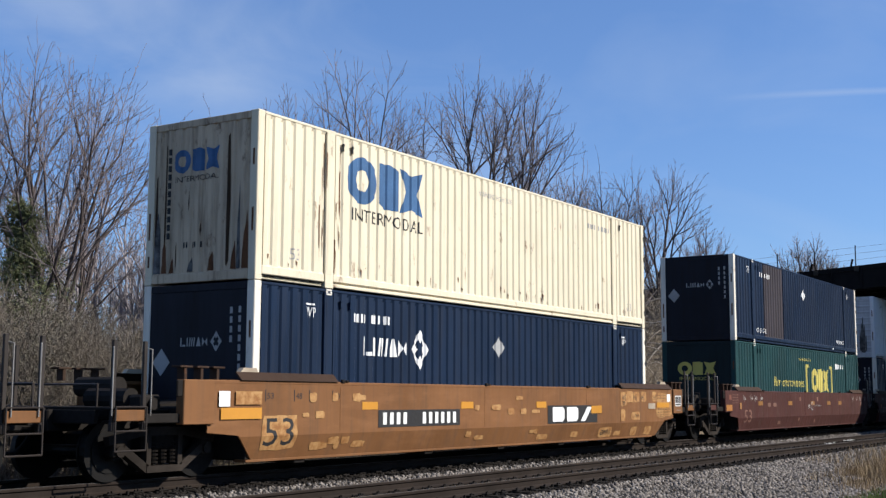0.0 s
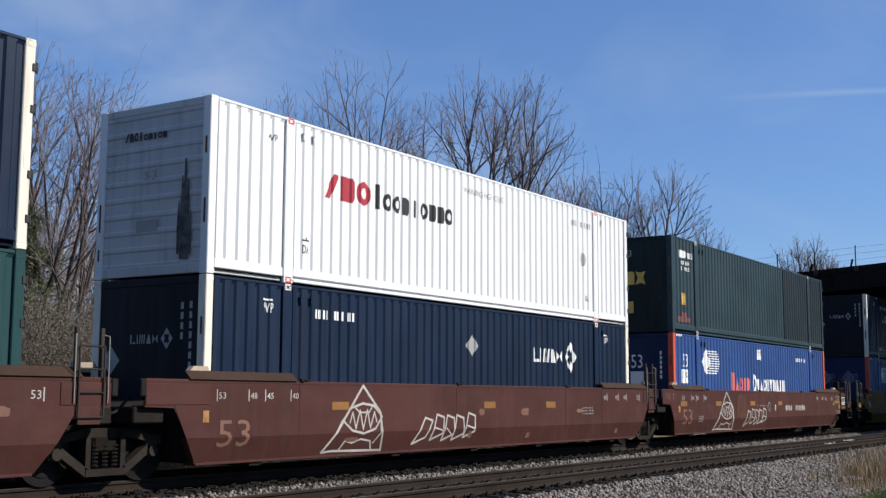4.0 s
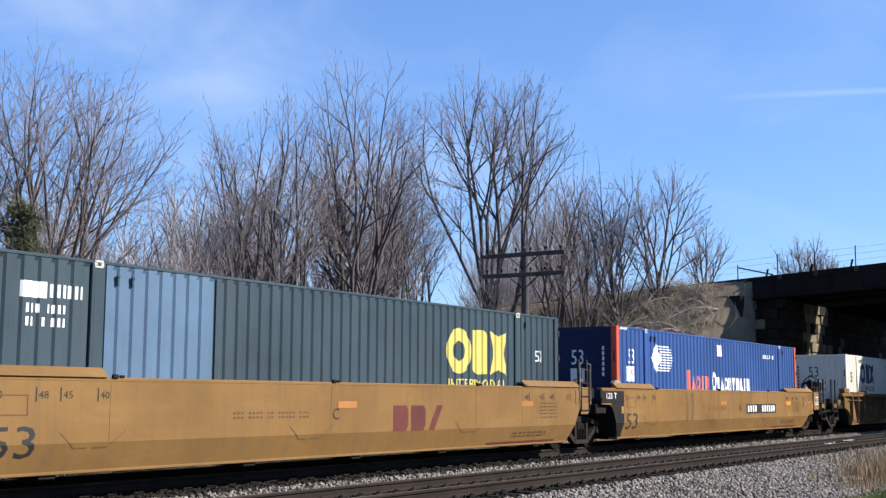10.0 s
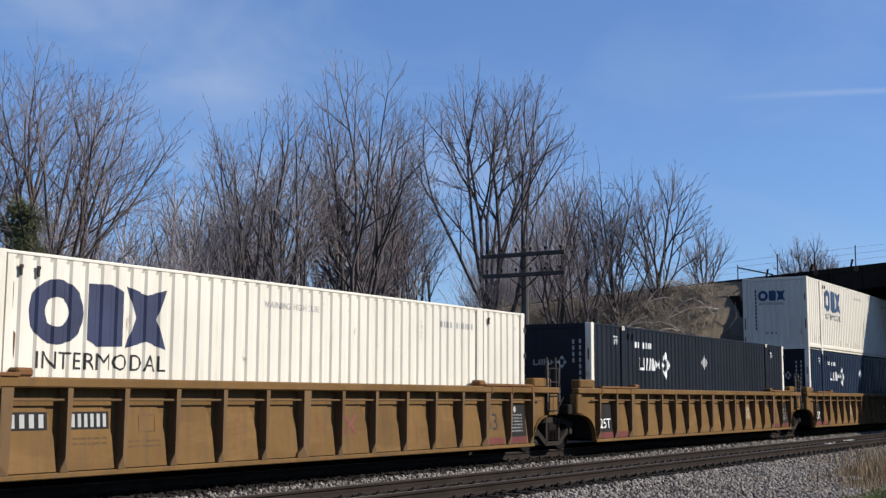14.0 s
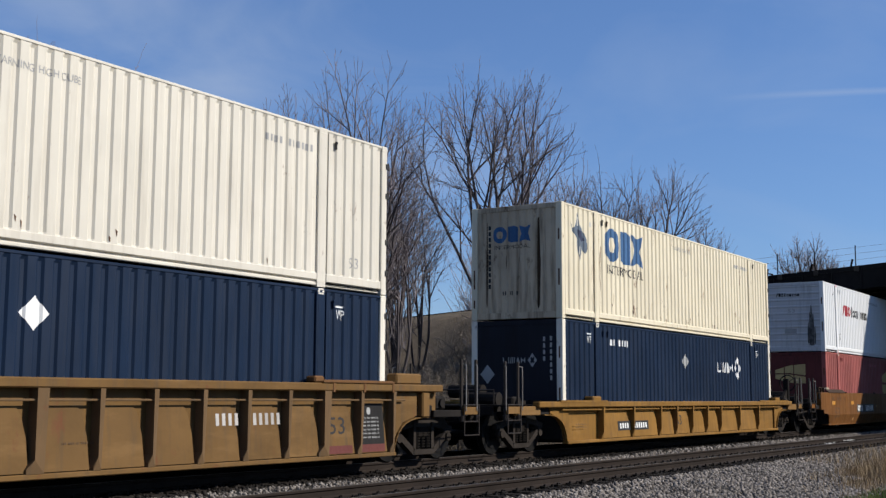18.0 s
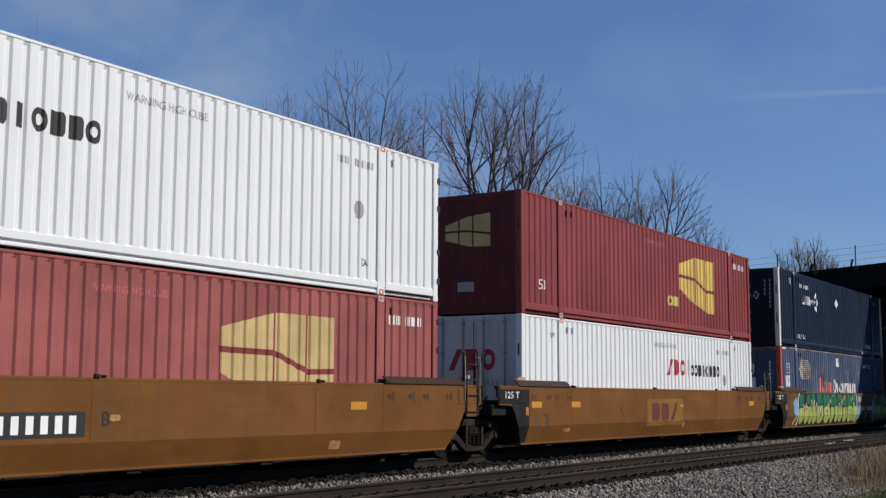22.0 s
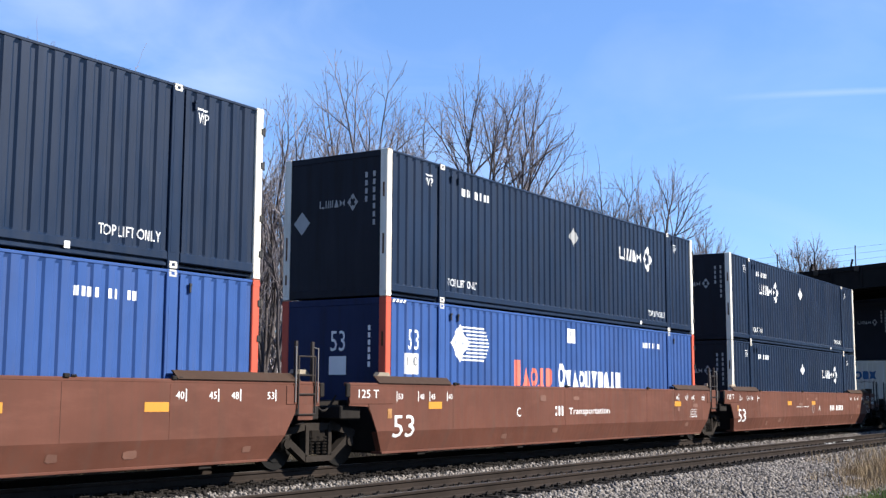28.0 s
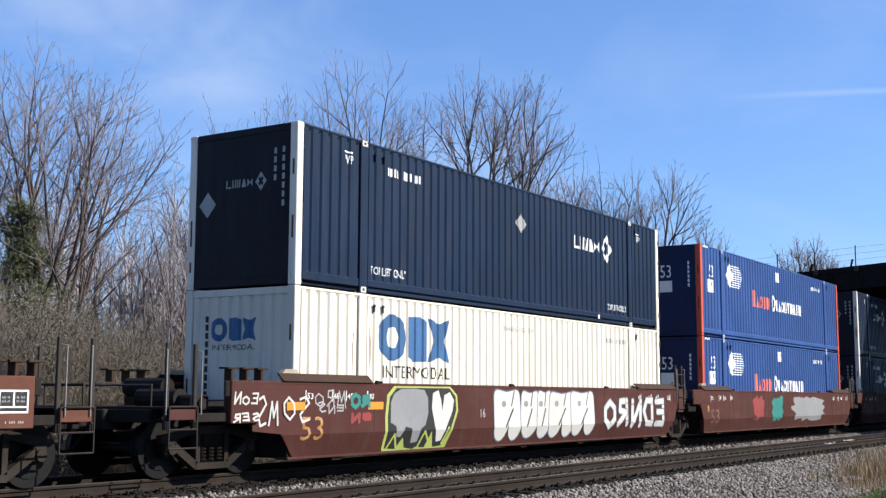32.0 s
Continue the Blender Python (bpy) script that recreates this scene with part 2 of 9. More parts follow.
BROWNPATCH = paint("brown primer patch", (0.0400, 0.0344, 0.0400), 0.3, 0.4, 0.2, 0.6)
RED = paint("dusty red paint", (0.1984, 0.0432, 0.0430), 0.3, 0.22, 0.05, 0.5)
# red end wall, far darker than the sides: shade is in the base
RED_SHADE = paint("sooty red end wall", (0.0950, 0.0250, 0.0240), 0.3, 0.7, 0.0, 0.6, grime_colour=(0.0300, 0.0200, 0.0180))
RED_FADED = paint("sun faded red paint", (0.262, 0.078, 0.070), 0.35, 0.3, 0.1, 0.6, scuff=0.3)
SCRAPED = blotched("rusty scraped rail", (0.2400, 0.2200, 0.2100), (0.0850, 0.0420, 0.0300), 4.0)
CORAL = paint("orange red post paint", (0.4608, 0.0800, 0.0480), 0.2, 0.25, 0.1, 0.5)
POSTWHITE = paint("white post paint", (0.6536, 0.6115, 0.5229), 0.12, 0.6, 0.5, 0.45, grime_colour=(0.2580, 0.2236, 0.1720))
CASTING = paint("galvanised casting", (0.4400, 0.4240, 0.3840), 0.2, 0.4, 0.3, 0.55)
OCHRE_A = paint("orange brown car paint", (0.1600, 0.0735, 0.0300), 0.3, 0.4, 0.15, 0.55, scuff=0.5)
OCHRE_E = paint("ochre yellow car paint", (0.1664, 0.0920, 0.0320), 0.22, 0.35, 0.1, 0.55, scuff=0.35)
OCHRE_G = paint("tanned ochre car paint", (0.1677, 0.0912, 0.0301), 0.25, 0.45, 0.2, 0.55, scuff=0.45)
OCHRE_H = paint("mustard car paint", (0.1278, 0.0702, 0.0234), 0.35, 0.65, 0.6, 0.6, scuff=0.6)
OCHRE_K = paint("bright ochre car paint", (0.1880, 0.0960, 0.0216), 0.35, 0.6, 0.5, 0.6, scuff=0.55)
OCHRE_L = paint("tan orange car paint", (0.1326, 0.0534, 0.0132), 0.28, 0.4, 0.12, 0.55, scuff=0.5)
OCHRE_N = paint("dull brown orange car paint", (0.1152, 0.0531, 0.0207), 0.28, 0.45, 0.2, 0.55, scuff=0.5)
MAROON = paint("maroon car paint", (0.0550, 0.0205, 0.0170), 0.3, 0.4, 0.1, 0.6, scuff=0.4)
TERRACOTTA = paint("terracotta car paint", (0.0960, 0.0370, 0.0245), 0.28, 0.38, 0.1, 0.6, scuff=0.4)
UMBER = paint("dark umber car paint", (0.0578, 0.0204, 0.0163), 0.3, 0.4, 0.1, 0.6, scuff=0.4)
SEALFADE = paint("rubbed maroon paint", (0.0700, 0.0290, 0.0200), 0.4, 0.4, 0.1, 0.6, scuff=0.5)
CHARCOAL = paint("charcoal panel paint", (0.0140, 0.0131, 0.0125), 0.2, 0.3, 0.1, 0.55)
STEEL = plain("dirty brown steel", (0.0159, 0.0135, 0.0119), 0.75, 0.0, 0.4, 6.0)
TRUCKSTEEL = plain("dusty cast steel", (0.0100, 0.0078, 0.0061), 0.8, 0.0, 0.35, 6.0)
FRAMESTEEL = plain("dusty tan cast steel", (0.0240, 0.0195, 0.0162), 0.85, 0.0, 0.5, 6.0)
WHEELSTEEL = plain("wheel steel", (0.0084, 0.0076, 0.0070), 0.55, 0.55, 0.3, 6.0)
IRON = plain("worn dark grab iron", (0.0270, 0.0210, 0.0176), 0.55, 0.3, 0.3, 6.0)
# ribbed cars' posts: rust stains, with their shaded flank put into the colour
SHADEPOST = paint("rust and mud stained post paint", (0.1150, 0.0700, 0.0340), 0.35, 0.6, 0.5, 0.7)
RUSTPOST = paint("rust brown post paint", (0.1216, 0.0589, 0.0230), 0.35, 0.5, 0.4, 0.65)
FADEDRED = plain("faded red mark", (0.130, 0.042, 0.026), 0.7, 0, 0.4, 6.0)
RUBBED = blotched("rubbed white badge", (0.4600, 0.4200, 0.3600), (0.2100, 0.1500, 0.1050), 5.0)
WORNWHITE = plain("worn white mark", (0.300, 0.245, 0.180), 0.7, 0, 0.4, 6.0)
FADEDORANGE = plain("faded orange reflector", (0.270, 0.110, 0.026), 0.6, 0, 0.3, 6.0)
HANDRAIL = plain("rubbed handrail steel", (0.2200, 0.2080, 0.1930), 0.5, 0.3, 0.3, 6.0)
GALV = plain("grey rail steel", (0.2640, 0.2480, 0.2320), 0.5, 0.3, 0.2, 6.0)
INK_W = plain("white stencil ink", (0.6708, 0.6708, 0.6536), 0.6, 0, 0.08, 6.0)
CHALK = plain("worn white spray", (0.36, 0.34, 0.32), 0.6, 0, 0.3, 6.0)
INK_G = plain("grey stencil ink", (0.2856, 0.2856, 0.2788), 0.6, 0, 0.15, 6.0)
INK_B = plain("black stencil ink", (0.0176, 0.0168, 0.0168), 0.6, 0, 0.2, 6.0)
INK_BLUE = plain("blue stencil ink", (0.0310, 0.0930, 0.2050), 0.6, 0, 0.25, 6.0)
INK_MID = plain("mid blue stencil ink", (0.0230, 0.0560, 0.1250), 0.6, 0, 0.25, 6.0)
INK_NAVY = plain("dark blue stencil ink", (0.0200, 0.0260, 0.0620), 0.6, 0, 0.25, 6.0)
INK_Y = plain("yellow stencil ink", (0.4900, 0.4100, 0.1000), 0.6, 0, 0.15, 6.0)
INK_GOLD = plain("gold stencil ink", (0.5152, 0.3528, 0.0840), 0.6, 0, 0.2, 6.0)
INK_TAN = plain("faded gold ink", (0.46, 0.33, 0.14), 0.6, 0, 0.2, 6.0)
INK_R = plain("red stencil ink", (0.3200, 0.0224, 0.0360), 0.6, 0, 0.15, 6.0)
INK_MAROON = plain("maroon stencil ink", (0.0950, 0.0200, 0.0150), 0.6, 0, 0.3, 6.0)
INK_CORAL = plain("coral stencil ink", (0.5600, 0.1280, 0.0880), 0.6, 0, 0.15, 6.0)
PINKSPRAY = blotched("faded red spray", (0.2300, 0.0560, 0.0640), (0.0600, 0.0480, 0.0520), 5.0)
INK_PINK = plain("pink spray ink", (0.4800, 0.1120, 0.1360), 0.6, 0, 0.2, 6.0)
SOOTMARK = blotched("soot smudge", (0.1500, 0.1480, 0.1450), (0.0220, 0.0210, 0.0200), 5.0)
SPRAYBLACK = plain("black spray paint", (0.0100, 0.0100, 0.0105), 0.7, 0, 0.2, 6.0)
RUSTRUN = plain("rust run", (0.1100, 0.0520, 0.0270), 0.85, 0, 0.4, 6.0)
SOOTRUN = plain("brown soot run", (0.0520, 0.0320, 0.0200), 0.85, 0, 0.6, 5.0)
SMEAR = plain("sooty rubbed paint", (0.0980, 0.0540, 0.0220), 0.7, 0, 0.35, 3.0)
REFLECTOR = plain("yellow reflector", (0.46, 0.21, 0.03), 0.4, 0, 0.1, 6.0)
REFLECTOR_DULL = plain("dulled yellow reflector", (0.210, 0.098, 0.026), 0.5, 0, 0.2, 6.0)
PATCH = blotched("pale rubbed paint", (0.3900, 0.2250, 0.0900), (0.2250, 0.0980, 0.0310))
PATCH_D = plain("rubbed brown paint", (0.1450, 0.0700, 0.0490), 0.65, 0, 0.3, 3.0)
SPRAY_DG = plain("dark green spray", (0.0092, 0.1126, 0.0634), 0.55, 0, 0.15, 4.0)
SPRAY_LG = plain("lime spray", (0.2957, 0.3427, 0.0842), 0.55, 0, 0.2, 4.0)
SPRAY_LB = plain("pale blue spray", (0.1408, 0.2688, 0.4224), 0.55, 0, 0.15, 4.0)
SPRAY_GR = plain("grey spray", (0.1920, 0.1960, 0.2000), 0.55, 0, 0.15, 4.0)
SPRAY_TEAL = plain("teal spray", (0.0240, 0.1600, 0.1360), 0.55, 0, 0.2, 4.0)
SPRAY_OFF = plain("off white spray", (0.4532, 0.4459, 0.4167), 0.55, 0, 0.12, 4.0)
SPRAY_SMOKE = plain("blue grey spray", (0.0800, 0.1040, 0.1360), 0.55, 0, 0.25, 4.0)
# ---- painted marks: flat outlines laid onto the face they belong to ----
TEXTS = {}


def text_polys(words, height, width=None):
    """Outlines of words: triangles in (a, b), from the origin to the right and up."""
    key = (words,)
    if key not in TEXTS:
        cu = bpy.data.curves.new("words", "FONT")
        cu.body, cu.resolution_u = words, 2
        ob = bpy.data.objects.new("words", cu)
        me = ob.to_mesh()
        co = [(v.co.x, v.co.y) for v in me.vertices]
        TEXTS[key] = [[co[i] for i in p.vertices] for p in me.polygons]
        ob.to_mesh_clear()
        bpy.data.objects.remove(ob)
        bpy.data.curves.remove(cu)
    polys = TEXTS[key]
    xs = [a for p in polys for a, _ in p]
    ys = [b for p in polys for _, b in p]
    k = height / (max(ys) - min(ys))
    kx = k if width is None else width / (max(xs) - min(xs))
    return [[((a - min(xs)) * kx, (b - min(ys)) * k) for a, b in p] for p in polys]


def moved(polys, da, db):
    return [[(a + da, b + db) for a, b in p] for p in polys]


def words_at(words, a, b, height, width=None):
    return moved(text_polys(words, height, width), a, b)


def rect(a0, a1, b0, b1):
    return [[(a0, b0), (a1, b0), (a1, b1), (a0, b1)]]


def diamond(a, b, ra, rb):
    return [[(a - ra, b), (a, b - rb), (a + ra, b), (a, b + rb)]]


def ring(a, b, ra, rb, inner=0.6, n=20, start=0.0, end=1.0):
    out = []
    for i in range(n):
        p, q = [2 * math.pi * (start + (end - start) * (i + k) / n) for k in (0, 1)]
        out.append([(a + ra * math.cos(p), b + rb * math.sin(p)), (a + ra * math.cos(q), b + rb * math.sin(q)),
                    (a + inner * ra * math.cos(q), b + inner * rb * math.sin(q)), (a + inner * ra * math.cos(p), b + inner * rb * math.sin(p))])
    return out


def disc(a, b, ra, rb, n=20):
    return [[(a + ra * math.cos(2 * math.pi * i / n), b + rb * math.sin(2 * math.pi * i / n)) for i in range(n)]]


def bars(a0, a1, b0, b1, pattern):
    """Plain bars for writing: x a bar, blank a space."""
    step = (a1 - a0) / len(pattern)
    out = []
    for i, ch in enumerate(pattern):
        if ch != " ":
            out += rect(a0 + (i + 0.24) * step, a0 + (i + 0.76) * step, b0, b1)
    return out


def stroke(points, w):
    """A brush line of width w through points."""
    out = []
    for (a0, b0), (a1, b1) in zip(points, points[1:]):
        d = math.hypot(a1 - a0, b1 - b0) or 1
        na, nb = -(b1 - b0) / d * w / 2, (a1 - a0) / d * w / 2
        ea, eb = (a1 - a0) / d * w * 0.3, (b1 - b0) / d * w * 0.3
        out.append([(a0 - ea - na, b0 - eb - nb), (a1 + ea - na, b1 + eb - nb), (a1 + ea + na, b1 + eb + nb), (a0 - ea + na, b0 - eb + nb)])
    return out


def lay(bm, polys, cuts_a, cuts_b, put):
    """Lay outlines on a face: cut along the face's folds, each corner moved by put, which gets the face's middle and a lift."""
    t = bmesh.new()
    layer = t.faces.layers.int.new("layer")
    seen, kin = {}, list(range(len(polys)))
    for k, p in enumerate(polys):
        for a, b in p:
            j = seen.setdefault((round(a, 5), round(b, 5)), k)
            if kin[j] != kin[k]:
                old, now = max(kin[j], kin[k]), min(kin[j], kin[k])
                kin = [now if v == old else v for v in kin]
    for k, p in enumerate(polys):
        area = sum(p[i - 1][0] * p[i][1] - p[i][0] * p[i - 1][1] for i in range(len(p)))
        q = p if area > 0 else p[::-1]
        t.faces.new([t.verts.new((a, 0.0, b)) for a, b in q])[layer] = kin[k]
    lo = min(v.co.x for v in t.verts), min(v.co.z for v in t.verts)
    hi = max(v.co.x for v in t.verts), max(v.co.z for v in t.verts)
    for cuts, axis, no in ((cuts_a, 0, (1, 0, 0)), (cuts_b, 1, (0, 0, 1))):
        for c in cuts:
            if lo[axis] + 1e-4 < c < hi[axis] - 1e-4:
                bmesh.ops.bisect_plane(t, geom=t.verts[:] + t.edges[:] + t.faces[:], dist=1e-5, plane_co=(c, 0, 0) if axis == 0 else (0, 0, c), plane_no=no)
    for f in t.faces:
        mid = f.calc_center_median()
        bm.faces.new([bm.verts.new(put(v.co.x, v.co.z, mid.x, mid.z, 0.0025 + 0.00008 * (f[layer] % 7))) for v in f.verts])
    bmesh.ops.remove_doubles(bm, verts=bm.verts[:], dist=1e-5)
    t.free()


FORMS = (
    [[(0.15, 0.05), (0.15, 0.95)], [(0.15, 0.9), (0.6, 0.92), (0.86, 0.55), (0.62, 0.1), (0.15, 0.08)]],
    [[(0.2, 0.05), (0.2, 0.95)], [(0.2, 0.92), (0.85, 0.9)], [(0.2, 0.52), (0.72, 0.52)], [(0.2, 0.08), (0.88, 0.08)]],
    [[(0.08, 0.05), (0.26, 0.92), (0.5, 0.35), (0.74, 0.92), (0.92, 0.05)]],
    [[(0.5, 0.06), (0.14, 0.3), (0.14, 0.7), (0.5, 0.94), (0.86, 0.7), (0.86, 0.3), (0.5, 0.06)]],
    [[(0.85, 0.85), (0.4, 0.95), (0.15, 0.72), (0.8, 0.32), (0.6, 0.06), (0.12, 0.14)]],
    [[(0.2, 0.05), (0.2, 0.92), (0.7, 0.88), (0.75, 0.55), (0.25, 0.48), (0.88, 0.05)]],
    [[(0.15, 0.05), (0.15, 0.95), (0.82, 0.05), (0.82, 0.95)]],
)


def fat_strokes(pts, w):
    out = stroke(pts, w)
    for a, b in pts:
        out += disc(a, b, w * 0.5, w * 0.5, 10)
    return out


def forms(x0, x1, lo, hi, order, seed):
    """Lines of fat spray forms side by side, form by form."""
    rnd = random.Random(seed)
    step = (x1 - x0) / len(order)
    out = []
    for i, k in enumerate(order):
        out.append([])
        top, low, lean = hi - rnd.uniform(0, 0.1), lo + rnd.uniform(0, 0.06), rnd.uniform(-0.05, 0.05)
        for line in FORMS[k]:
            out[-1].append([(x0 + (i + 0.98 - 0.96 * a) * step + lean * b, low + (top - low) * b) for a, b in line])
    return out


# plain shapes in the place and mass of the owners' marks
def mark_c3(a0, a1, b0, b1):
    """Three heavy shapes: a thick ring, a slanted block, a waisted block."""
    w, h, mb = (a1 - a0), (b1 - b0), (b0 + b1) / 2
    out = ring(a0 + 0.19 * w, mb, 0.19 * w, 0.5 * h, 0.45, 24)
    x0, x1 = a0 + 0.40 * w, a0 + 0.66 * w
    out += [[(x0, b0 + 0.1 * h), (x0 + 0.08 * w, b0), (x1, b0 + 0.02 * h), (x1, b1 - 0.1 * h), (x1 - 0.08 * w, b1), (x0, b1 - 0.02 * h)]]
    x0, x1 = a0 + 0.69 * w, a1
    m = (x0 + x1) / 2
    out += [[(x0, b1), (x0 + 0.07 * w, mb), (x0, b0), (m, b0 + 0.12 * h), (m, b1 - 0.12 * h)], [(x1, b1), (m, b1 - 0.12 * h), (m, b0 + 0.12 * h), (x1, b0), (x1 - 0.07 * w, mb)]]
    return out


def mark_u4(a0, a1, b0, b1):
    """A row of slim bars and wedges and a ring of small diamonds."""
    w, h, mb = a1 - a0, b1 - b0, (b0 + b1) / 2
    u0, u1, t = mb - 0.22 * h, mb + 0.22 * h, 0.021 * w
    x = a0
    out = rect(x, x + 0.028 * w, u0, u1) + rect(x + 0.05 * w, x + 0.12 * w, u0, u0 + 0.09 * h) + rect(x + 0.15 * w, x + 0.175 * w, u0, u1)
    for k in range(3):
        out += [[(x + (0.20 + 0.05 * k) * w, u0), (x + (0.225 + 0.05 * k) * w, u0), (x + (0.245 + 0.05 * k) * w, u1), (x + (0.22 + 0.05 * k) * w, u1)]]
    out += [[(x + 0.37 * w, u0), (x + 0.48 * w, u0), (x + 0.435 * w, u1), (x + 0.415 * w, u1)]]
    out += [[(x + 0.51 * w, u1), (x + 0.51 * w, u0), (x + 0.57 * w, mb)], [(x + 0.63 * w, u0), (x + 0.63 * w, u1), (x + 0.575 * w, mb)]]
    c, r, rr = x + 0.83 * w, 0.115 * w, 0.5 * h
    for da, db in ((1, 0), (-1, 0), (0, 1), (0, -1)):
        out += diamond(c + da * r * 0.72, mb + db * rr * 0.66, r * 0.44, rr * 0.36)
    for da, db in ((1, 1), (1, -1), (-1, 1), (-1, -1)):
        out += stroke([(c + da * r * 0.30, mb + db * rr * 0.60), (c + da * r * 0.66, mb + db * rr * 0.25)], 0.026 * w)
    return out


def mark_blocks(a0, a1, b0, b1, pattern, serif=False):
    """A row of plain heavy shapes for a name. i slim, n two uprights, o ring, w wedge, b block, z slanted block, t tapered block; capitals full height."""
    step = (a1 - a0) / len(pattern)
    out = []
    for i, ch in enumerate(pattern):
        x, w = a0 + i * step, step * 0.86
        h = (b1 - b0) * (1.0 if ch.isupper() else 0.72)
        c = ch.lower()
        if c == "i":
            out += rect(x + 0.28 * w, x + 0.7 * w, b0, b0 + h)
        elif c == "n":
            out += rect(x, x + 0.34 * w, b0, b0 + h) + rect(x + 0.6 * w, x + 0.94 * w, b0, b0 + h)
        elif c == "o":
            out += ring(x + w / 2, b0 + h / 2, w / 2, h / 2, 0.46, 14)
        elif c == "w":
            out += [[(x, b0), (x + w, b0), (x + 0.6 * w, b0 + h), (x + 0.4 * w, b0 + h)]]
        elif c == "b":
            out += [[(x, b0), (x + 0.8 * w, b0), (x + 0.95 * w, b0 + 0.2 * h), (x + 0.95 * w, b0 + 0.85 * h), (x + 0.8 * w, b0 + h), (x, b0 + h)]]
        elif c == "z":
            out += [[(x, b0), (x + 0.4 * w, b0), (x + w, b0 + h), (x + 0.6 * w, b0 + h)]]
        elif c == "t":
            out += [[(x + 0.28 * w, b0), (x + 0.72 * w, b0), (x + w, b0 + h), (x, b0 + h)]]
        if serif and c in "inw":
            out += rect(x - 0.02 * w, x + w, b0 - 0.001, b0 + 0.07 * h)
    return out


def groups_of(polys, gap=0.004):
    """Outlines that touch go together."""
    n = len(polys)
    box_of = [(min(a for a, _ in p) - gap, max(a for a, _ in p) + gap, min(b for _, b in p) - gap, max(b for _, b in p) + gap) for p in polys]
    up = list(range(n))

    def root(i):
        while up[i] != i:
            i = up[i]
        return i
    for i in range(n):
        for j in range(i):
            p, q = box_of[i], box_of[j]
            if p[0] < q[1] and q[0] < p[1] and p[2] < q[3] and q[2] < p[3]:
                up[root(i)] = root(j)
    out = {}
    for i in range(n):
        out.setdefault(root(i), []).append(polys[i])
    return list(out.values())


SPLIT = {"logo": "logo_shape", "emblem": "emblem_shape", "emblem_stripes": "speed_stripe", "graffiti": "graffiti_shape", "spray_tag": "spray_shape", "warning_panel": "warning_panel", "bracket_mark": "bracket_mark", "spray_drawing": "spray_shape", "size_number": "numeral", "load_limit": "load_limit_letter", "tie_down_bar": "tie_down_bar", "notice_frame": "notice_frame", "reflector": "reflector", "tie_down_hook": "tie_down_hook", "consolidated_stencil": "stencil_panel", "number_board": "number_board", "paint_patch": "paint_patch"}
JOINED = ("number_mark", "fine_print", "size_mark", "warning_notice", "lift_notice", "scratched_paint", "stencil", "slogan", "service_word", "weight_plate_letters")


def mark_parts(name, key, polys, mat, lab, parent, place):
    """One mark as parts: each large shape by itself, fine bars together."""
    if name in SPLIT:
        for k, g in enumerate(groups_of(polys)):
            part(SPLIT[name], (key, k), lambda bm: place(bm, g), mat, parent, lab)
    else:
        ob = part(name, (key,), lambda bm: place(bm, polys), mat, parent, lab)
        if name in JOINED:
            ob["kind"] = "stuff"
# ---- 53 ft containers ----
# local space: x 0 to 16.15 from the end that comes first, y -1.295 (side to the viewer) to 1.295, z 0 to 2.89
CL, CW, CH = 16.15, 1.295, 2.89
POSTS = ((1.86, 2.10), (14.05, 14.29))
PANELS = ((0.17, 1.838), (2.10, 14.05), (14.312, 15.98))
PITCH, DEEP, SET = 0.2785, 0.030, 0.012


def folds(x0, x1, pitch=PITCH):
    """Folds of a corrugated sheet between x0 and x1: (x, depth)."""
    n = max(1, round((x1 - x0) / pitch))
    p = (x1 - x0) / n
    out = [(x0, DEEP), (x0 + 0.022, DEEP), (x0 + 0.03, 0.0)]
    for i in range(n):
        a = x0 + i * p
        out += [(a + 0.46 * p, 0.0), (a + 0.61 * p, DEEP), (a + 0.83 * p, DEEP), (a + 0.96 * p, 0.0), (a + p, 0.0)]
    return out[:-1] + [(x1 - 0.03, 0.0), (x1 - 0.022, DEEP), (x1, DEEP)] if out[-2][0] < x1 - 0.031 else out[:-2] + [(x1 - 0.022, DEEP), (x1, DEEP)]


SIDE_FOLDS = [f for a, b in PANELS for f in folds(a, b)]
END_FOLDS = folds(0.17, 2.42, 0.25)


def depth_at(x, table, half=None):
    if half is not None and not any(a - 1e-5 <= half <= b + 1e-5 for a, b in half_ranges(table)):
        return -SET
    for (x0, d0), (x1, d1) in zip(table, table[1:]):
        if x0 <= x <= x1 and x1 > x0:
            return d0 + (d1 - d0) * (x - x0) / (x1 - x0)
    return -SET


def half_ranges(table):
    return PANELS if table is SIDE_FOLDS else ((table[0][0], table[-1][0]),)


def side_sheet(x0, x1, z0, z1, sign):
    def make(bm):
        back = sign * (CW - SET - DEEP - 0.01)
        rows = []
        for x, d in folds(x0, x1):
            y, flush = sign * (CW - SET - d), sign * (CW - SET)
            # the folds run out against the rails
            rows.append([bm.verts.new(p) for p in ((x, back, z0), (x, flush, z0), (x, y, z0 + 0.035), (x, y, z1 - 0.06), (x, flush, z1), (x, back, z1))])
        for a, b in zip(rows, rows[1:]):
            for i in range(5):
                f = (a[i], b[i], b[i + 1], a[i + 1])
                bm.faces.new(f if sign < 0 else f[::-1])
    return make


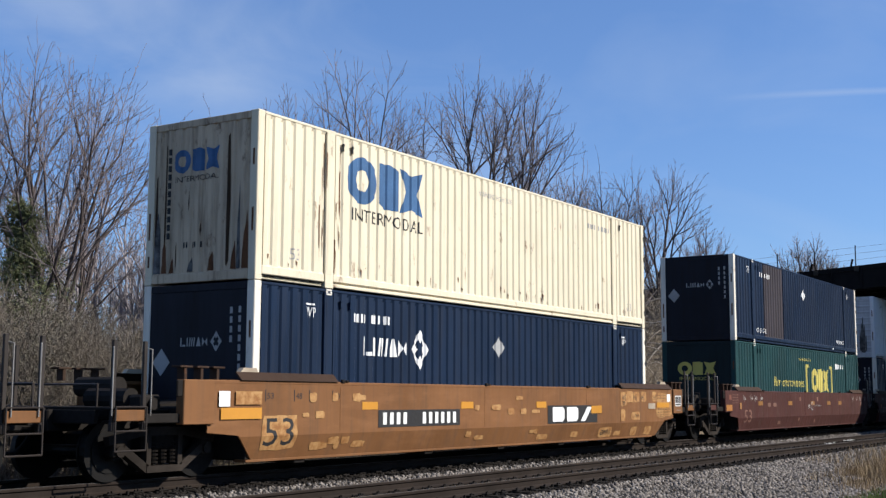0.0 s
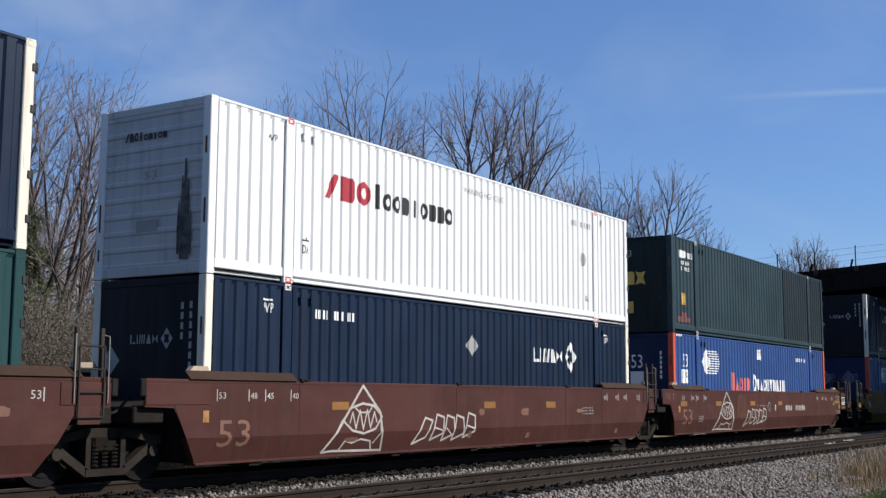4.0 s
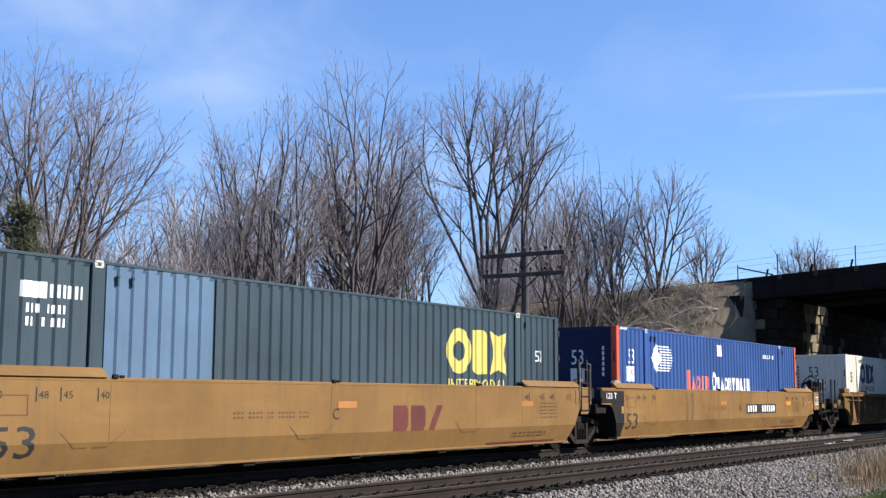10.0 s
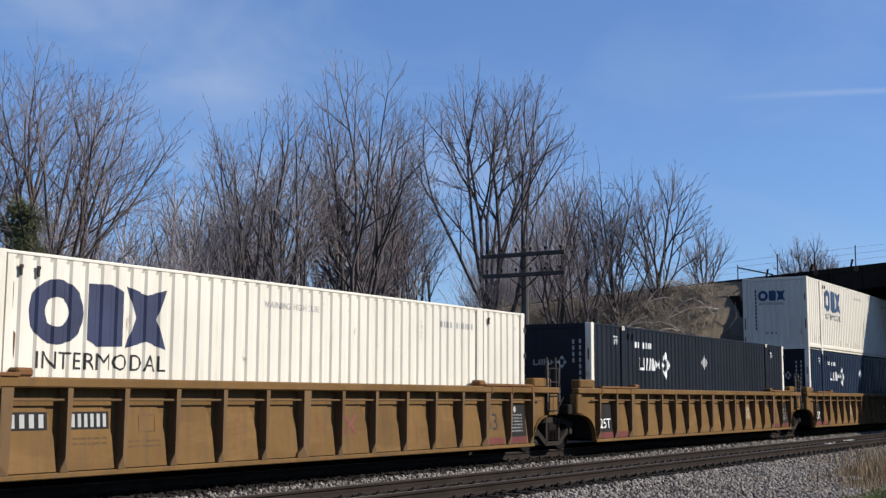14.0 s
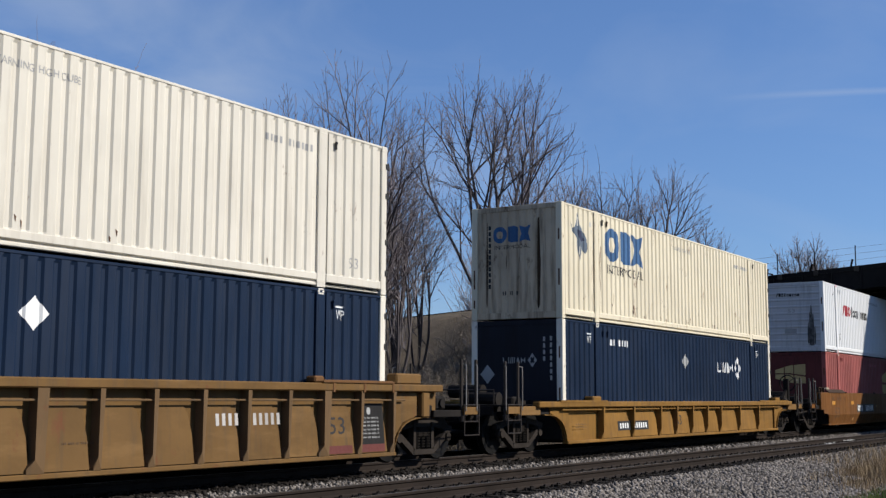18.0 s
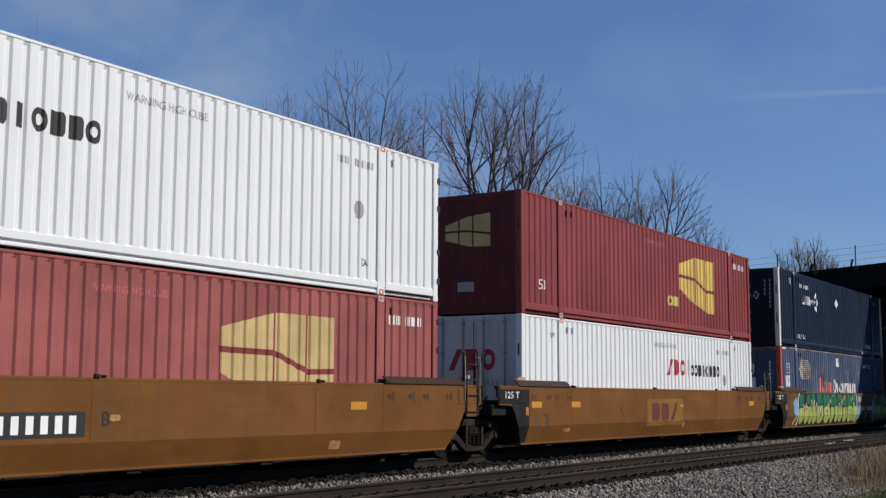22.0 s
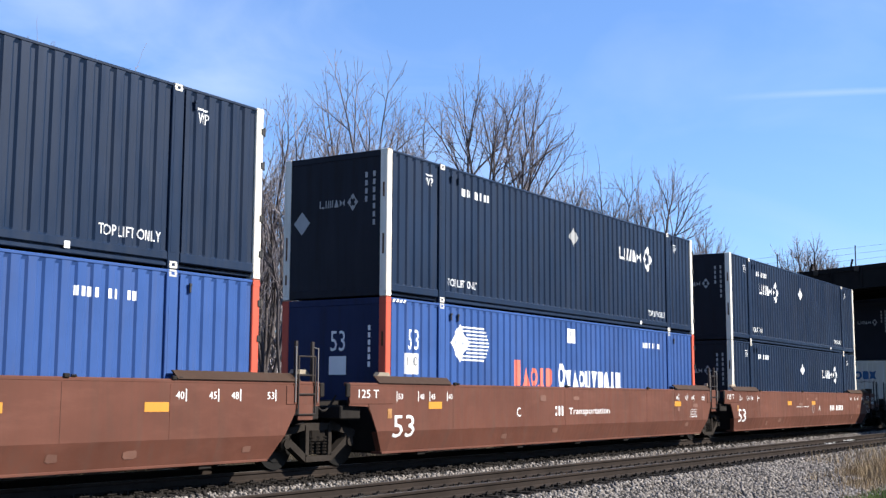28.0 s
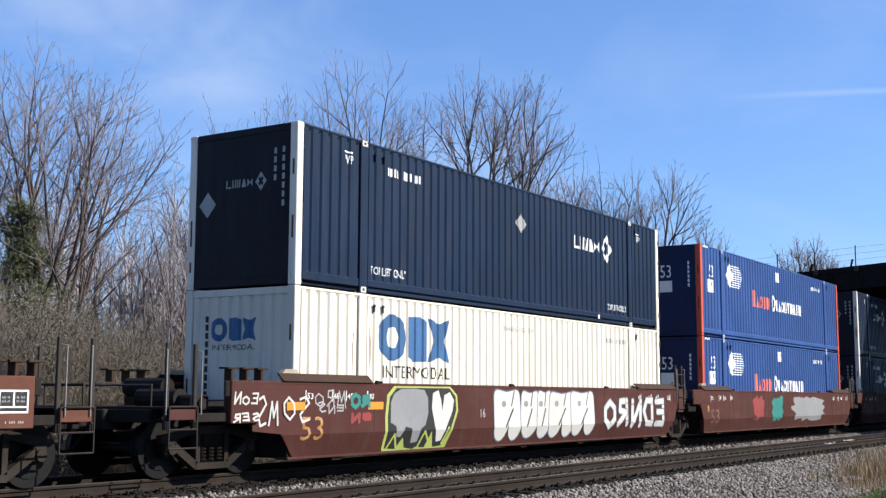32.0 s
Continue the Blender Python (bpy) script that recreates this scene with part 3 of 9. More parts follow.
def end_sheet(kind, x, sign):
    """An end wall at x, facing sign along x."""
    def make(bm):
        if kind == "corr":
            rows = []
            for w, d in END_FOLDS:
                px = x + sign * (-SET - d)
                rows.append((bm.verts.new((px, CW - w, 0.18)), bm.verts.new((px, CW - w, CH - 0.14))))
            for (a, b), (c, d) in zip(rows, rows[1:]):
                bm.faces.new((a, c, d, b))
        elif kind == "hrib":
            zs = [(0.18, 0.0)]
            for i in range(9):
                z = 0.22 + i * 0.28
                zs += [(z, 0.0), (z + 0.03, 0.018), (z + 0.2, 0.018), (z + 0.23, 0.0)]
            zs += [(CH - 0.14, 0.0)]
            rows = [(bm.verts.new((x - sign * (SET + d), CW - 0.17, z)), bm.verts.new((x - sign * (SET + d), -CW + 0.17, z))) for z, d in zs]
            for (a, b), (c, d) in zip(rows, rows[1:]):
                bm.faces.new((a, c, d, b))
        else:
            box(bm, x - sign * SET, x - sign * 0.05, -CW + 0.17, CW - 0.17, 0.18, CH - 0.14, 0.004)
        recalc(bm)
    return make


def casting(bm):
    """A corner casting with a slot through it."""
    for s in (-1, 1):
        box(bm, -0.085, 0.085, -0.08, 0.08, s * 0.016, s * 0.06, 0.01)
        box(bm, s * 0.034, s * 0.085, -0.0795, 0.0795, -0.017, 0.017)


def container(at, label, body, posts=None, left="flat", panels=None, marks=(), end_marks=(), rail_mat=None, castings=None, end_mat=None, group="containers on the train"):
    """A container whose marks are (name, key, outlines, material, label)."""
    top = thing("shipping_container", at, label, "container", group)
    posts, rail_mat, castings = posts or body, rail_mat or body, castings or CASTING
    panels = panels or (body, body, body)
    for (x0, x1), m in zip(PANELS, panels):
        if isinstance(m, list):
            edges = [x0] + [e for e, _ in m[:-1]] + [x1]
            for (a, b), (_, mm) in zip(zip(edges, edges[1:]), m):
                part("side_panel", (round(a, 2), round(b, 2), "near"), side_sheet(a, b, 0.24, CH - 0.05, -1), mm, top)
        else:
            part("side_panel", (x0, "near"), side_sheet(x0, x1, 0.24, CH - 0.05, -1), m, top)
        part("side_panel", (x0, "far"), side_sheet(x0, x1, 0.24, CH - 0.05, 1), body, top)
    for s in (-1, 1):
        part("top_rail", (s,), lambda bm: box(bm, 0.17, CL - 0.17, s * (CW - 0.07), s * (CW - 0.002), CH - 0.062, CH - 0.006, 0.014), rail_mat, top)
        for (x0, x1) in PANELS:
            def bottom_rail(bm):
                if x1 - x0 < 3:
                    box(bm, x0, x1, s * (CW - 0.075), s * (CW - 0.003), 0.105, 0.25, 0.012)
                    box(bm, x0, x1, s * (CW - 0.15), s * (CW - 0.06), 0.03, 0.105, 0.01)
                else:
                    # a deep rail over a set-back lower flange, its ends cut slanting
                    box(bm, x0, x1, s * (CW - 0.075), s * (CW - 0.003), 0.125, 0.25, 0.012)
                    box(bm, x0, x1, s * (CW - 0.08), s * (CW - 0.05), 0.03, 0.13)
                    box(bm, x0 + 0.02, x1 - 0.02, s * (CW - 0.09), s * (CW - 0.006), 0.03, 0.082, 0.01)
            part("bottom_rail", (s, x0), bottom_rail, rail_mat, top)
        for x0, x1 in POSTS:
            def post_40(bm):
                box(bm, x0, x1, s * (CW - 0.08), s * CW, 0.0, CH, 0.008)
                box(bm, x0 + 0.05, x1 - 0.05, s * CW, s * (CW + 0.003), 0.25, CH - 0.2, 0.002)
            part("intermediate_post", (s, x0), post_40, body, top)
            for z in (0.06, CH - 0.06):
                part("corner_casting", (), casting, castings, top, at=pose((x0 + x1) / 2, s * (CW - 0.078), z))
        for x, t in ((0.0, 1), (CL, -1)):
            part("corner_post", (s, x), lambda bm: (box(bm, x, x + t * 0.17, s * (CW - 0.17), s * CW, 0.0, CH, 0.012), box(bm, x + t * 0.05, x + t * 0.12, s * CW, s * (CW + 0.004), 1.1, 1.35, 0.003)), posts, top)
            for z in (0.062, CH - 0.062):
                part("corner_casting", (), casting, posts, top, at=pose(x + t * 0.083, s * (CW - 0.078), z))
    for x, t in ((0.0, 1), (CL, -1)):
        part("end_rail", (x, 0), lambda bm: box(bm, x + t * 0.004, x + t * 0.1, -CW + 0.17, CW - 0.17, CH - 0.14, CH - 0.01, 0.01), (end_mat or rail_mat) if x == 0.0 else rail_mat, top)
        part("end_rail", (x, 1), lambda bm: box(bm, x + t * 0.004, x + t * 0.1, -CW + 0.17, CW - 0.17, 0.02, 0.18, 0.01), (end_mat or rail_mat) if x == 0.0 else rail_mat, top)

    def roof(bm):
        n = 56
        rows = []
        for i in range(n * 2 + 1):
            x = 0.15 + (CL - 0.3) * i / (n * 2)
            z = CH - 0.03 - (0.014 if i % 2 else 0.0)
            rows.append((bm.verts.new((x, -CW + 0.06, z)), bm.verts.new((x, CW - 0.06, z))))
        for (a, b), (c, d) in zip(rows, rows[1:]):
            bm.faces.new((a, c, d, b))
    part("roof", (), roof, body, top)
    part("floor", (), lambda bm: box(bm, 0.1, CL - 0.1, -CW + 0.06, CW - 0.06, 0.05, 0.16), STEEL, top)
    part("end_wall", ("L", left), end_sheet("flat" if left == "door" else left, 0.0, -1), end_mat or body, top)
    for x in (2.34, 2.62, 14.55):
        part("side_vent", (), lambda bm: (box(bm, -0.02, 0.02, -0.008, 0.02, -0.07, 0.07, 0.006), box(bm, -0.026, 0.026, -0.016, 0.02, 0.03, 0.075, 0.006)), INK_B if body in (CREAM, CREAM_CLEAN, PACER, PACER_WORN) else body, top, at=pose(x, -CW + 0.0, CH - 0.26))
    for y0 in (0.0, 1.0):
        part("door", ("R", y0), lambda bm: box(bm, CL - 0.05, CL - SET, -1.12 + y0 * 1.125, -0.005 + y0 * 1.125, 0.18, CH - 0.14, 0.006), body, top)
    for s, z, h in ((-1, 1.02, 0.2), (-1, 2.08, 0.14), (1, 1.05, 0.24), (1, 0.42, 0.1)):
        part("post_slot", (h,), lambda bm: box(bm, -0.003, 0.004, -0.022, 0.022, -h, h, 0.002), RUSTRUN, top, "rusty lashing slot", at=pose(0, s * (CW - 0.085), z))
    for z in (0.42, 1.02, 1.92, 2.5):
        part("door_hinge", (), lambda bm: (box(bm, -0.05, 0.02, -CW - 0.014, -CW + 0.03, -0.055, 0.055, 0.006), rod(bm, (0.022, -CW - 0.006, -0.075), (0.022, -CW - 0.006, 0.075), 0.017)), INK_B, top, at=pose(CL, 0, z))
    if left == "door":
        part("door_seam", ("L",), lambda bm: box(bm, SET - 0.004, SET - 0.001, -0.008, 0.008, 0.19, CH - 0.15), INK_B, top)
    for x, t in [(CL, 1)] + ([(0.0, -1)] if left == "door" else []):
        for y in (-0.85, -0.28, 0.28, 0.85):
            def lock(bm):
                rod(bm, (x + t * 0.025, y, 0.08), (x + t * 0.025, y, CH - 0.06), 0.017)
                for z in (0.2, 0.9, 2.0, 2.7):
                    box(bm, x - t * 0.01, x + t * 0.035, y - 0.045, y + 0.045, z - 0.03, z + 0.03, 0.006)
            part("locking_bar", (x, y), lock, GALV, top)

    def put(a, b, ma, mb, lift):
        if b > CH - 0.1 or b < 0.25:
            return (a, -CW - lift - 0.001, b)
        return (a, -CW + SET + depth_at(min(max(a, ma - 9), ma + 9), SIDE_FOLDS, ma) - lift, b)

    cuts = [x for x, _ in SIDE_FOLDS] + [e for p in POSTS for e in p]
    for i, (name, key, polys, mat, lab) in enumerate(marks):
        mark_parts(name, (key, "side"), polys, mat, lab, top, lambda bm, g: lay(bm, g, cuts, (0.25, CH - 0.1), lambda a, b, ma, mb, lift: put(a, b, ma, mb, lift + 0.00016 * i)))

    def put_end(a, b, ma, mb, lift):
        # a from the far edge (0) to the near edge (2.59)
        d = depth_at(a, END_FOLDS) if left == "corr" else 0.0
        return (SET + max(d, 0.0) - lift - 0.002, CW - a, b)

    for i, (name, key, polys, mat, lab) in enumerate(end_marks):
        mark_parts(name, (key, "end", left), polys, mat, lab, top, lambda bm, g: lay(bm, g, [w for w, _ in END_FOLDS] if left == "corr" else (), (), lambda a, b, ma, mb, lift: put_end(a, b, ma, mb, lift + 0.00016 * i)))
    return top


def umax_marks(logo="left", lift_words=True, dia=INK_W, small=True):
    m = [("weight_plate_letters", "WP1", words_at("WP", 1.38, 2.36, 0.17, 0.24) + rect(1.36, 1.6, 2.57, 2.6), INK_W, "white letters"),
         ("weight_plate_letters", "WP2", words_at("WP", 14.62, 2.36, 0.17, 0.24) + rect(14.6, 14.84, 2.57, 2.6), INK_W, "white letters"),
         ("number_mark", "UN", bars(2.72, 3.9, 2.34, 2.5, "xxxx xxx xx"), INK_W, "white bars"),
         ("diamond_mark", "UD" + dia.name, diamond(8.07, 2.07, 0.24, 0.245), dia, "pale diamond")]
    if logo == "left":
        m.append(("logo", "UL", mark_u4(3.05, 5.32, 1.52, 2.30), INK_W, "white plain shapes"))
    elif logo == "right":
        m.append(("logo", "UR", mark_u4(10.8, 13.1, 1.60, 2.33), INK_W, "white plain shapes"))
    if lift_words:
        m += [("lift_notice", "TL1", words_at("TOP LIFT ONLY", 2.22, 0.37, 0.16, 1.2), INK_W, "white letters"),
              ("lift_notice", "TL2", words_at("TOP LIFT ONLY", 12.7, 0.37, 0.16, 1.2), INK_W, "white letters"),
              ("number_mark", "UNB", rect(12.1, 12.2, 0.10, 0.2), INK_W, "")]
    return m


def umax_end(diamond_mat=INK_G):
    # grey ink for a white mark: the end's shade is put into it
    return [("logo", "UE", mark_u4(0.92, 1.92, 1.72, 2.06), INK_G, "grey plain shapes"),
            ("number_mark", "UEN", [q for i in range(4) for q in rect(2.05, 2.11, 2.35 - i * 0.16, 2.46 - i * 0.16)] + [q for i in range(7) for q in rect(2.24, 2.30, 2.36 - i * 0.16, 2.47 - i * 0.16)], INK_G, "grey bars"),
            ("diamond_mark", "UED" + diamond_mat.name, diamond(0.47, 1.55, 0.21, 0.24), diamond_mat, "grey diamond")]


def pacer_marks(worn=False, box_mark=True):
    ink, badge = INK_W, RUBBED if worn else INK_W
    stripes = [q for i in range(10) for q in rect(2.75 if i in (0, 1, 8, 9) else 2.95, 3.9 - 0.04 * abs(i - 4.5), 1.74 + i * 0.076, 1.775 + i * 0.076)]
    m = [("size_number", "P53", words_at("53", 0.78, 1.9, 0.40, 0.36), ink, "white numerals"),
         ("weight_panel", "P110", rect(0.68, 1.16, 1.42, 1.83), ink, "white panel"),
         ("size_number", "P110n", words_at("110", 0.74, 1.58, 0.19, 0.36), INK_B, "dark numerals"),
         ("emblem", "PD", ring(2.70, 2.10, 0.36, 0.40, 0.52, 4), badge, "white diamond emblem"), ("emblem", "PDd", disc(2.70, 2.10, 0.12, 0.2, 10), badge, "white diamond emblem"),
         ("emblem_stripes", "PS", stripes, badge, "white speed stripes"),
         ("logo", "PP", mark_blocks(5.42, 6.9, 1.24, 1.66, "WOIB", True) + mark_blocks(5.02, 5.42, 1.24, 1.82, "B"), INK_CORAL, "coral plain shapes"),
         ("logo", "PT", mark_blocks(7.58, 10.8, 1.24, 1.64, "TWONTBWIN", True) + ring(7.34, 1.5, 0.17, 0.3, 0.5, 14), ink, "white plain shapes"),
         ("number_mark", "PN", bars(12.3, 13.5, 2.36, 2.5, "xxxx xx xx"), ink, "white bars"),
         ("stripe_mark", "PH", [[(0.2 + 0.12 * i, 2.80), (0.27 + 0.12 * i, 2.80), (0.32 + 0.12 * i, 2.86), (0.25 + 0.12 * i, 2.86)] for i in range(4)], ink, "")]
    if box_mark:
        m += [("weight_panel", "PW", rect(7.66, 8.14, 2.31, 2.66), ink, "white panel"), ("size_number", "PW10", words_at("110", 7.72, 2.48, 0.14, 0.36), INK_B, "")]
    return m


def pacer_end():
    return [("size_number", "PE53", words_at("53", 1.25, 1.86, 0.4, 0.36), INK_W, "white numerals"), ("weight_panel", "PEB", rect(1.22, 1.64, 1.4, 1.76), INK_W, "white panel"),
            ("number_mark", "PEN", [q for i in range(6) for q in rect(2.16, 2.22, 2.25 - i * 0.14, 2.35 - i * 0.14)], INK_W, "")]


def csx_marks(ink, x=2.49, number=True, dark=INK_B, top_words=True):
    m = [("logo", "C%s%.1f" % (ink.name, x), mark_c3(x, x + 2.5, 1.66, 2.56), ink, "plain blue shapes"),
         ("service_word", "CI%s%.1f" % (dark.name, x), words_at("INTERMODAL", x + 0.15, 1.33, 0.24, 2.36), dark, "dark letters")]
    if number:
        m += [("size_number", "C53", words_at("53", 0.92, 0.42, 0.2, 0.26), INK_G, ""), ("size_number", "C53b", words_at("53", 15.0, 0.42, 0.2, 0.26), INK_G, "")]
    if top_words:
        m += [("warning_notice", "CW", words_at("WARNING HIGH CUBE", 7.2, 2.45, 0.11, 1.5), INK_G, "grey letters"), ("number_mark", "CN", bars(12.6, 13.9, 2.4, 2.52, "xxxx xxxxxx"), INK_G, "")]
    return m


def csx_end(ink, dark=INK_B, y=1.95):
    return [("logo", "CE%.1f" % y + ink.name, mark_c3(0.62, 1.72, y, y + 0.42), ink, "plain shapes"), ("service_word", "CEI%.1f" % y + dark.name + ink.name, words_at("INTERMODAL", 0.68, y - 0.16, 0.1, 1.02), dark, ""),
            ("number_mark", "CEN", [q for i in range(11) for q in rect(0.50, 0.56, 2.3 - i * 0.15, 2.41 - i * 0.15)], dark, ""), ("number_mark", "CEB", bars(0.9, 1.35, 0.62, 0.72, "xx xx x"), dark, "")]


def xpo_marks(x):
    return [("logo", "X%.1f" % x, mark_blocks(x, x + 1.46, 1.64, 2.1, "ZBO"), INK_R, "red plain shapes"),
            ("logo", "XL%.1f" % x, mark_blocks(x + 1.5, x + 1.8, 1.64, 2.12, "I") + mark_blocks(x + 1.82, x + 4.35, 1.64, 2.12, "oobiobbo"), INK_B, "black plain shapes"),
            ("weight_plate_letters", "XW", words_at("WP", 1.4, 2.4, 0.12, 0.24), INK_B, ""), ("warning_notice", "XWH", words_at("WARNING HIGH CUBE", 7.7, 2.42, 0.13, 1.7), INK_G, ""),
            ("number_mark", "XN", bars(12.75, 13.9, 2.36, 2.5, "xxxx xxxxxx"), INK_G, ""), ("size_number", "XD", words_at("DA", 13.55, 0.5, 0.14, 0.2), INK_B, ""), ("size_number", "XDL", words_at("DA", 2.36, 0.56, 0.15, 0.2) + stroke([(2.36, 0.79), (2.56, 0.79)], 0.025) + stroke([(2.46, 0.79), (2.46, 0.84)], 0.025), INK_B, ""),
            ("vent_dent", "XV", disc(13.45, 1.55, 0.15, 0.17), INK_G, "scuffed vent")]


def window_marks(x=9.75, y0=0.72):
    pts = [(x, y0 + 0.62), (x + 0.9, y0 + 0.3), (x + 2.35, y0), (x + 2.9, y0), (x + 2.9, y0 + 1.66), (x + 1.3, y0 + 1.66), (x, y0 + 1.36)]
    bar1 = rect(x + 1.25, x + 1.33, y0 + 0.26, y0 + 1.67) + rect(x + 2.1, x + 2.18, y0, y0 + 1.67)
    bar2 = stroke([(x, y0 + 1.0), (x + 1.3, y0 + 0.98), (x + 2.2, y0 + 0.68), (x + 2.9, y0 + 0.7)], 0.1)
    return [("emblem", "GW%.1f%.1f" % (x, y0), [pts], INK_GOLD, "gold window emblem"), ("emblem_lattice", "GWB%.1f%.1f" % (x, y0), bar1 + bar2, RED, ""),
            ("size_number", "G53", words_at("53", 0.9, 0.62, 0.24, 0.34), INK_W, "white numerals"), ("number_mark", "GN", bars(14.45, 15.6, 2.36, 2.54, "xxxx xxxxxx"), INK_W, "white bars"),
            ("warning_notice", "GH", words_at("WARNING HIGH CUBE", 7.2, 2.45, 0.11, 1.5), INK_PINK, "")]


def window_end():
    pts = [(0.5, 1.8), (1.2, 1.62), (1.75, 1.6), (1.75, 2.4), (1.1, 2.34), (0.5, 2.16)]
    return [("emblem", "GWE", [pts], INK_TAN, "gold window emblem"), ("emblem_lattice", "GWEB", rect(0.86, 0.9, 1.7, 2.3) + rect(1.25, 1.29, 1.6, 2.38) + stroke([(0.5, 2.0), (1.1, 2.0), (1.75, 1.9)], 0.05), RED_SHADE, ""),
            ("number_panel", "GWEN", rect(0.85, 1.3, 0.55, 0.78), INK_G, "grey panel")]
# ---- well cars ----
# local space: x 0 where the container begins, y 0 on the track's middle, z 0 on the rail
WY = 1.49
WHEEL_R = 0.45
AXLES = []


def wheelset(bm):
    rod(bm, (0, -0.95, 0), (0, 0.95, 0), 0.08, 10)
    for s in (-1, 1):
        for r, y0, y1 in ((WHEEL_R, 0.70, 0.82), (WHEEL_R + 0.025, 0.68, 0.70), (0.13, 0.82, 0.98)):
            rod(bm, (0, s * y0, 0), (0, s * y1, 0), r, 28)
        rod(bm, (0, s * 0.82, 0), (0, s * 0.835, 0), WHEEL_R * 0.72, 20)
        for i in range(3):
            a = i * 2 * math.pi / 3
            rod(bm, (0.06 * math.cos(a), s * 0.98, 0.06 * math.sin(a)), (0.06 * math.cos(a), s * 1.0, 0.06 * math.sin(a)), 0.022, 6)


def bar_2d(bm, p, q, w, y0, y1):
    """A flat bar in the side's plane from p to q."""
    d = math.hypot(q[0] - p[0], q[1] - p[1])
    n = (-(q[1] - p[1]) / d * w / 2, (q[0] - p[0]) / d * w / 2)
    prism(bm, [(p[0] + n[0], p[1] + n[1]), (p[0] - n[0], p[1] - n[1]), (q[0] - n[0], q[1] - n[1]), (q[0] + n[0], q[1] + n[1])], y0, y1)


def truck_frame(sign):
    """A cast side frame: upper bar, two sloping lower bars, columns round the springs, boxes over the axles."""
    def make(bm):
        y0, y1 = sign * 0.93, sign * 1.05
        bar_2d(bm, (-0.36, 0.73), (0.36, 0.73), 0.13, y0, y1)
        bar_2d(bm, (-0.36, 0.17), (0.36, 0.17), 0.10, y0, sign * 1.08)
        for s in (-1, 1):
            bar_2d(bm, (s * 0.34, 0.74), (s * 1.08, 0.60), 0.12, y0, y1)
            bar_2d(bm, (s * 0.32, 0.16), (s * 0.84, 0.50), 0.12, y0, sign * 1.07)
            bar_2d(bm, (s * 0.32, 0.14), (s * 0.32, 0.76), 0.09, y0, sign * 1.07)
            box(bm, s * 0.78, s * 1.0, y0, sign * 1.07, 0.36, 0.60, 0.02)
            rod(bm, (s * 0.89, sign * 1.05, 0.45), (s * 0.89, sign * 1.10, 0.45), 0.085, 12)
        recalc(bm)
    return make


def springs(sign):
    def make(bm):
        for x in (-0.18, 0.0, 0.18):
            for k in range(6):
                rod(bm, (x, sign * 1.0, 0.26 + k * 0.055), (x, sign * 1.0, 0.285 + k * 0.055), 0.082, 10)
            rod(bm, (x, sign * 1.0, 0.24), (x, sign * 1.0, 0.6), 0.05, 8)
    return make


def truck(car, x):
    """A two-axle truck under a car."""
    tr = part("truck", (), lambda bm: (box(bm, -0.22, 0.22, -1.06, 1.06, 0.44, 0.70, 0.04), rod(bm, (0, 0, 0.7), (0, 0, 0.8), 0.2, 14)), TRUCKSTEEL, car, "dusty cast steel truck", at=pose(x, 0, 0))
    for s in (-1, 1):
        part("side_frame", (s,), truck_frame(s), FRAMESTEEL, tr)
        part("spring_nest", (s,), springs(s), TRUCKSTEEL, tr)
        part("brake_beam", (s,), lambda bm: box(bm, s * 0.40, s * 0.46, -0.8, 0.8, 0.28, 0.40, 0.01), STEEL, tr)
        w = part("wheelset", (), wheelset, WHEELSTEEL, tr, at=pose(s * 0.89, 0, WHEEL_R))
        AXLES.append((w, s * 0.89, car))


def ladder(car, x0, x1, z0, z1, side, mat, rungs, rail=True):
    """Two flat upright posts with a stirrup and rungs below and a slim handrail beside."""
    y = side * (WY + 0.03)
    zb = 0.98 if z0 < 0.8 else z0 + 0.2
    for x in (x0, x1):
        part("upright_post", (round(x, 2), z0, z1, side), lambda bm: (box(bm, x - 0.035, x + 0.035, y - side * 0.10, y - side * 0.05, zb - 0.2, z1, 0.008), box(bm, x - 0.045, x + 0.045, y - side * 0.11, y - side * 0.03, zb - 0.22, zb - 0.1, 0.008)), mat, car)
        d = 0.075 if x == x1 else -0.075
        part("handrail", (round(x, 2), z0, z1, side), lambda bm: pipe(bm, [(x + d, y, zb), (x + d, y, z1 - 0.12), (x + d * 0.3, y - side * 0.06, z1 - 0.1)], 0.011), HANDRAIL, car, "slim grey handrail")

    def stirrup(bm):
        for x in (x0, x1):
            rod(bm, (x, y, z0), (x, y, max(zb + 0.1, rungs[-1])), 0.015)
        for z in rungs:
            rod(bm, (x0, y, z), (x1, y, z), 0.014)
    part("stirrup_step", (round(x0, 2), round(x1, 2), z0, z1, side, len(rungs)), stirrup, IRON, car, "bent steel step")


def side_outline(l_end, r_end, top=1.5):
    """The outline of a smooth side, end by end. c: coupler end, j: joint end."""
    left = [(-0.06, 0.23), (-0.52, 0.64), (-1.22, 0.70), (-1.22, top)] if l_end == "c" else [(-0.22, 0.23), (-0.80, 1.08), (-1.38, 1.10), (-1.38, top)]
    right = [(CL + 0.40, 0.23), (CL + 0.82, 0.64), (CL + 1.46, 0.70), (CL + 1.46, top)] if r_end == "c" else [(CL + 0.22, 0.23), (CL + 0.80, 1.08), (CL + 1.38, 1.10), (CL + 1.38, top)]
    return left, right


def side_y(z):
    """How far out the smooth side stands: it leans in below its crease."""
    return WY if z >= 0.62 else WY - 0.13 * (0.62 - z) / 0.39


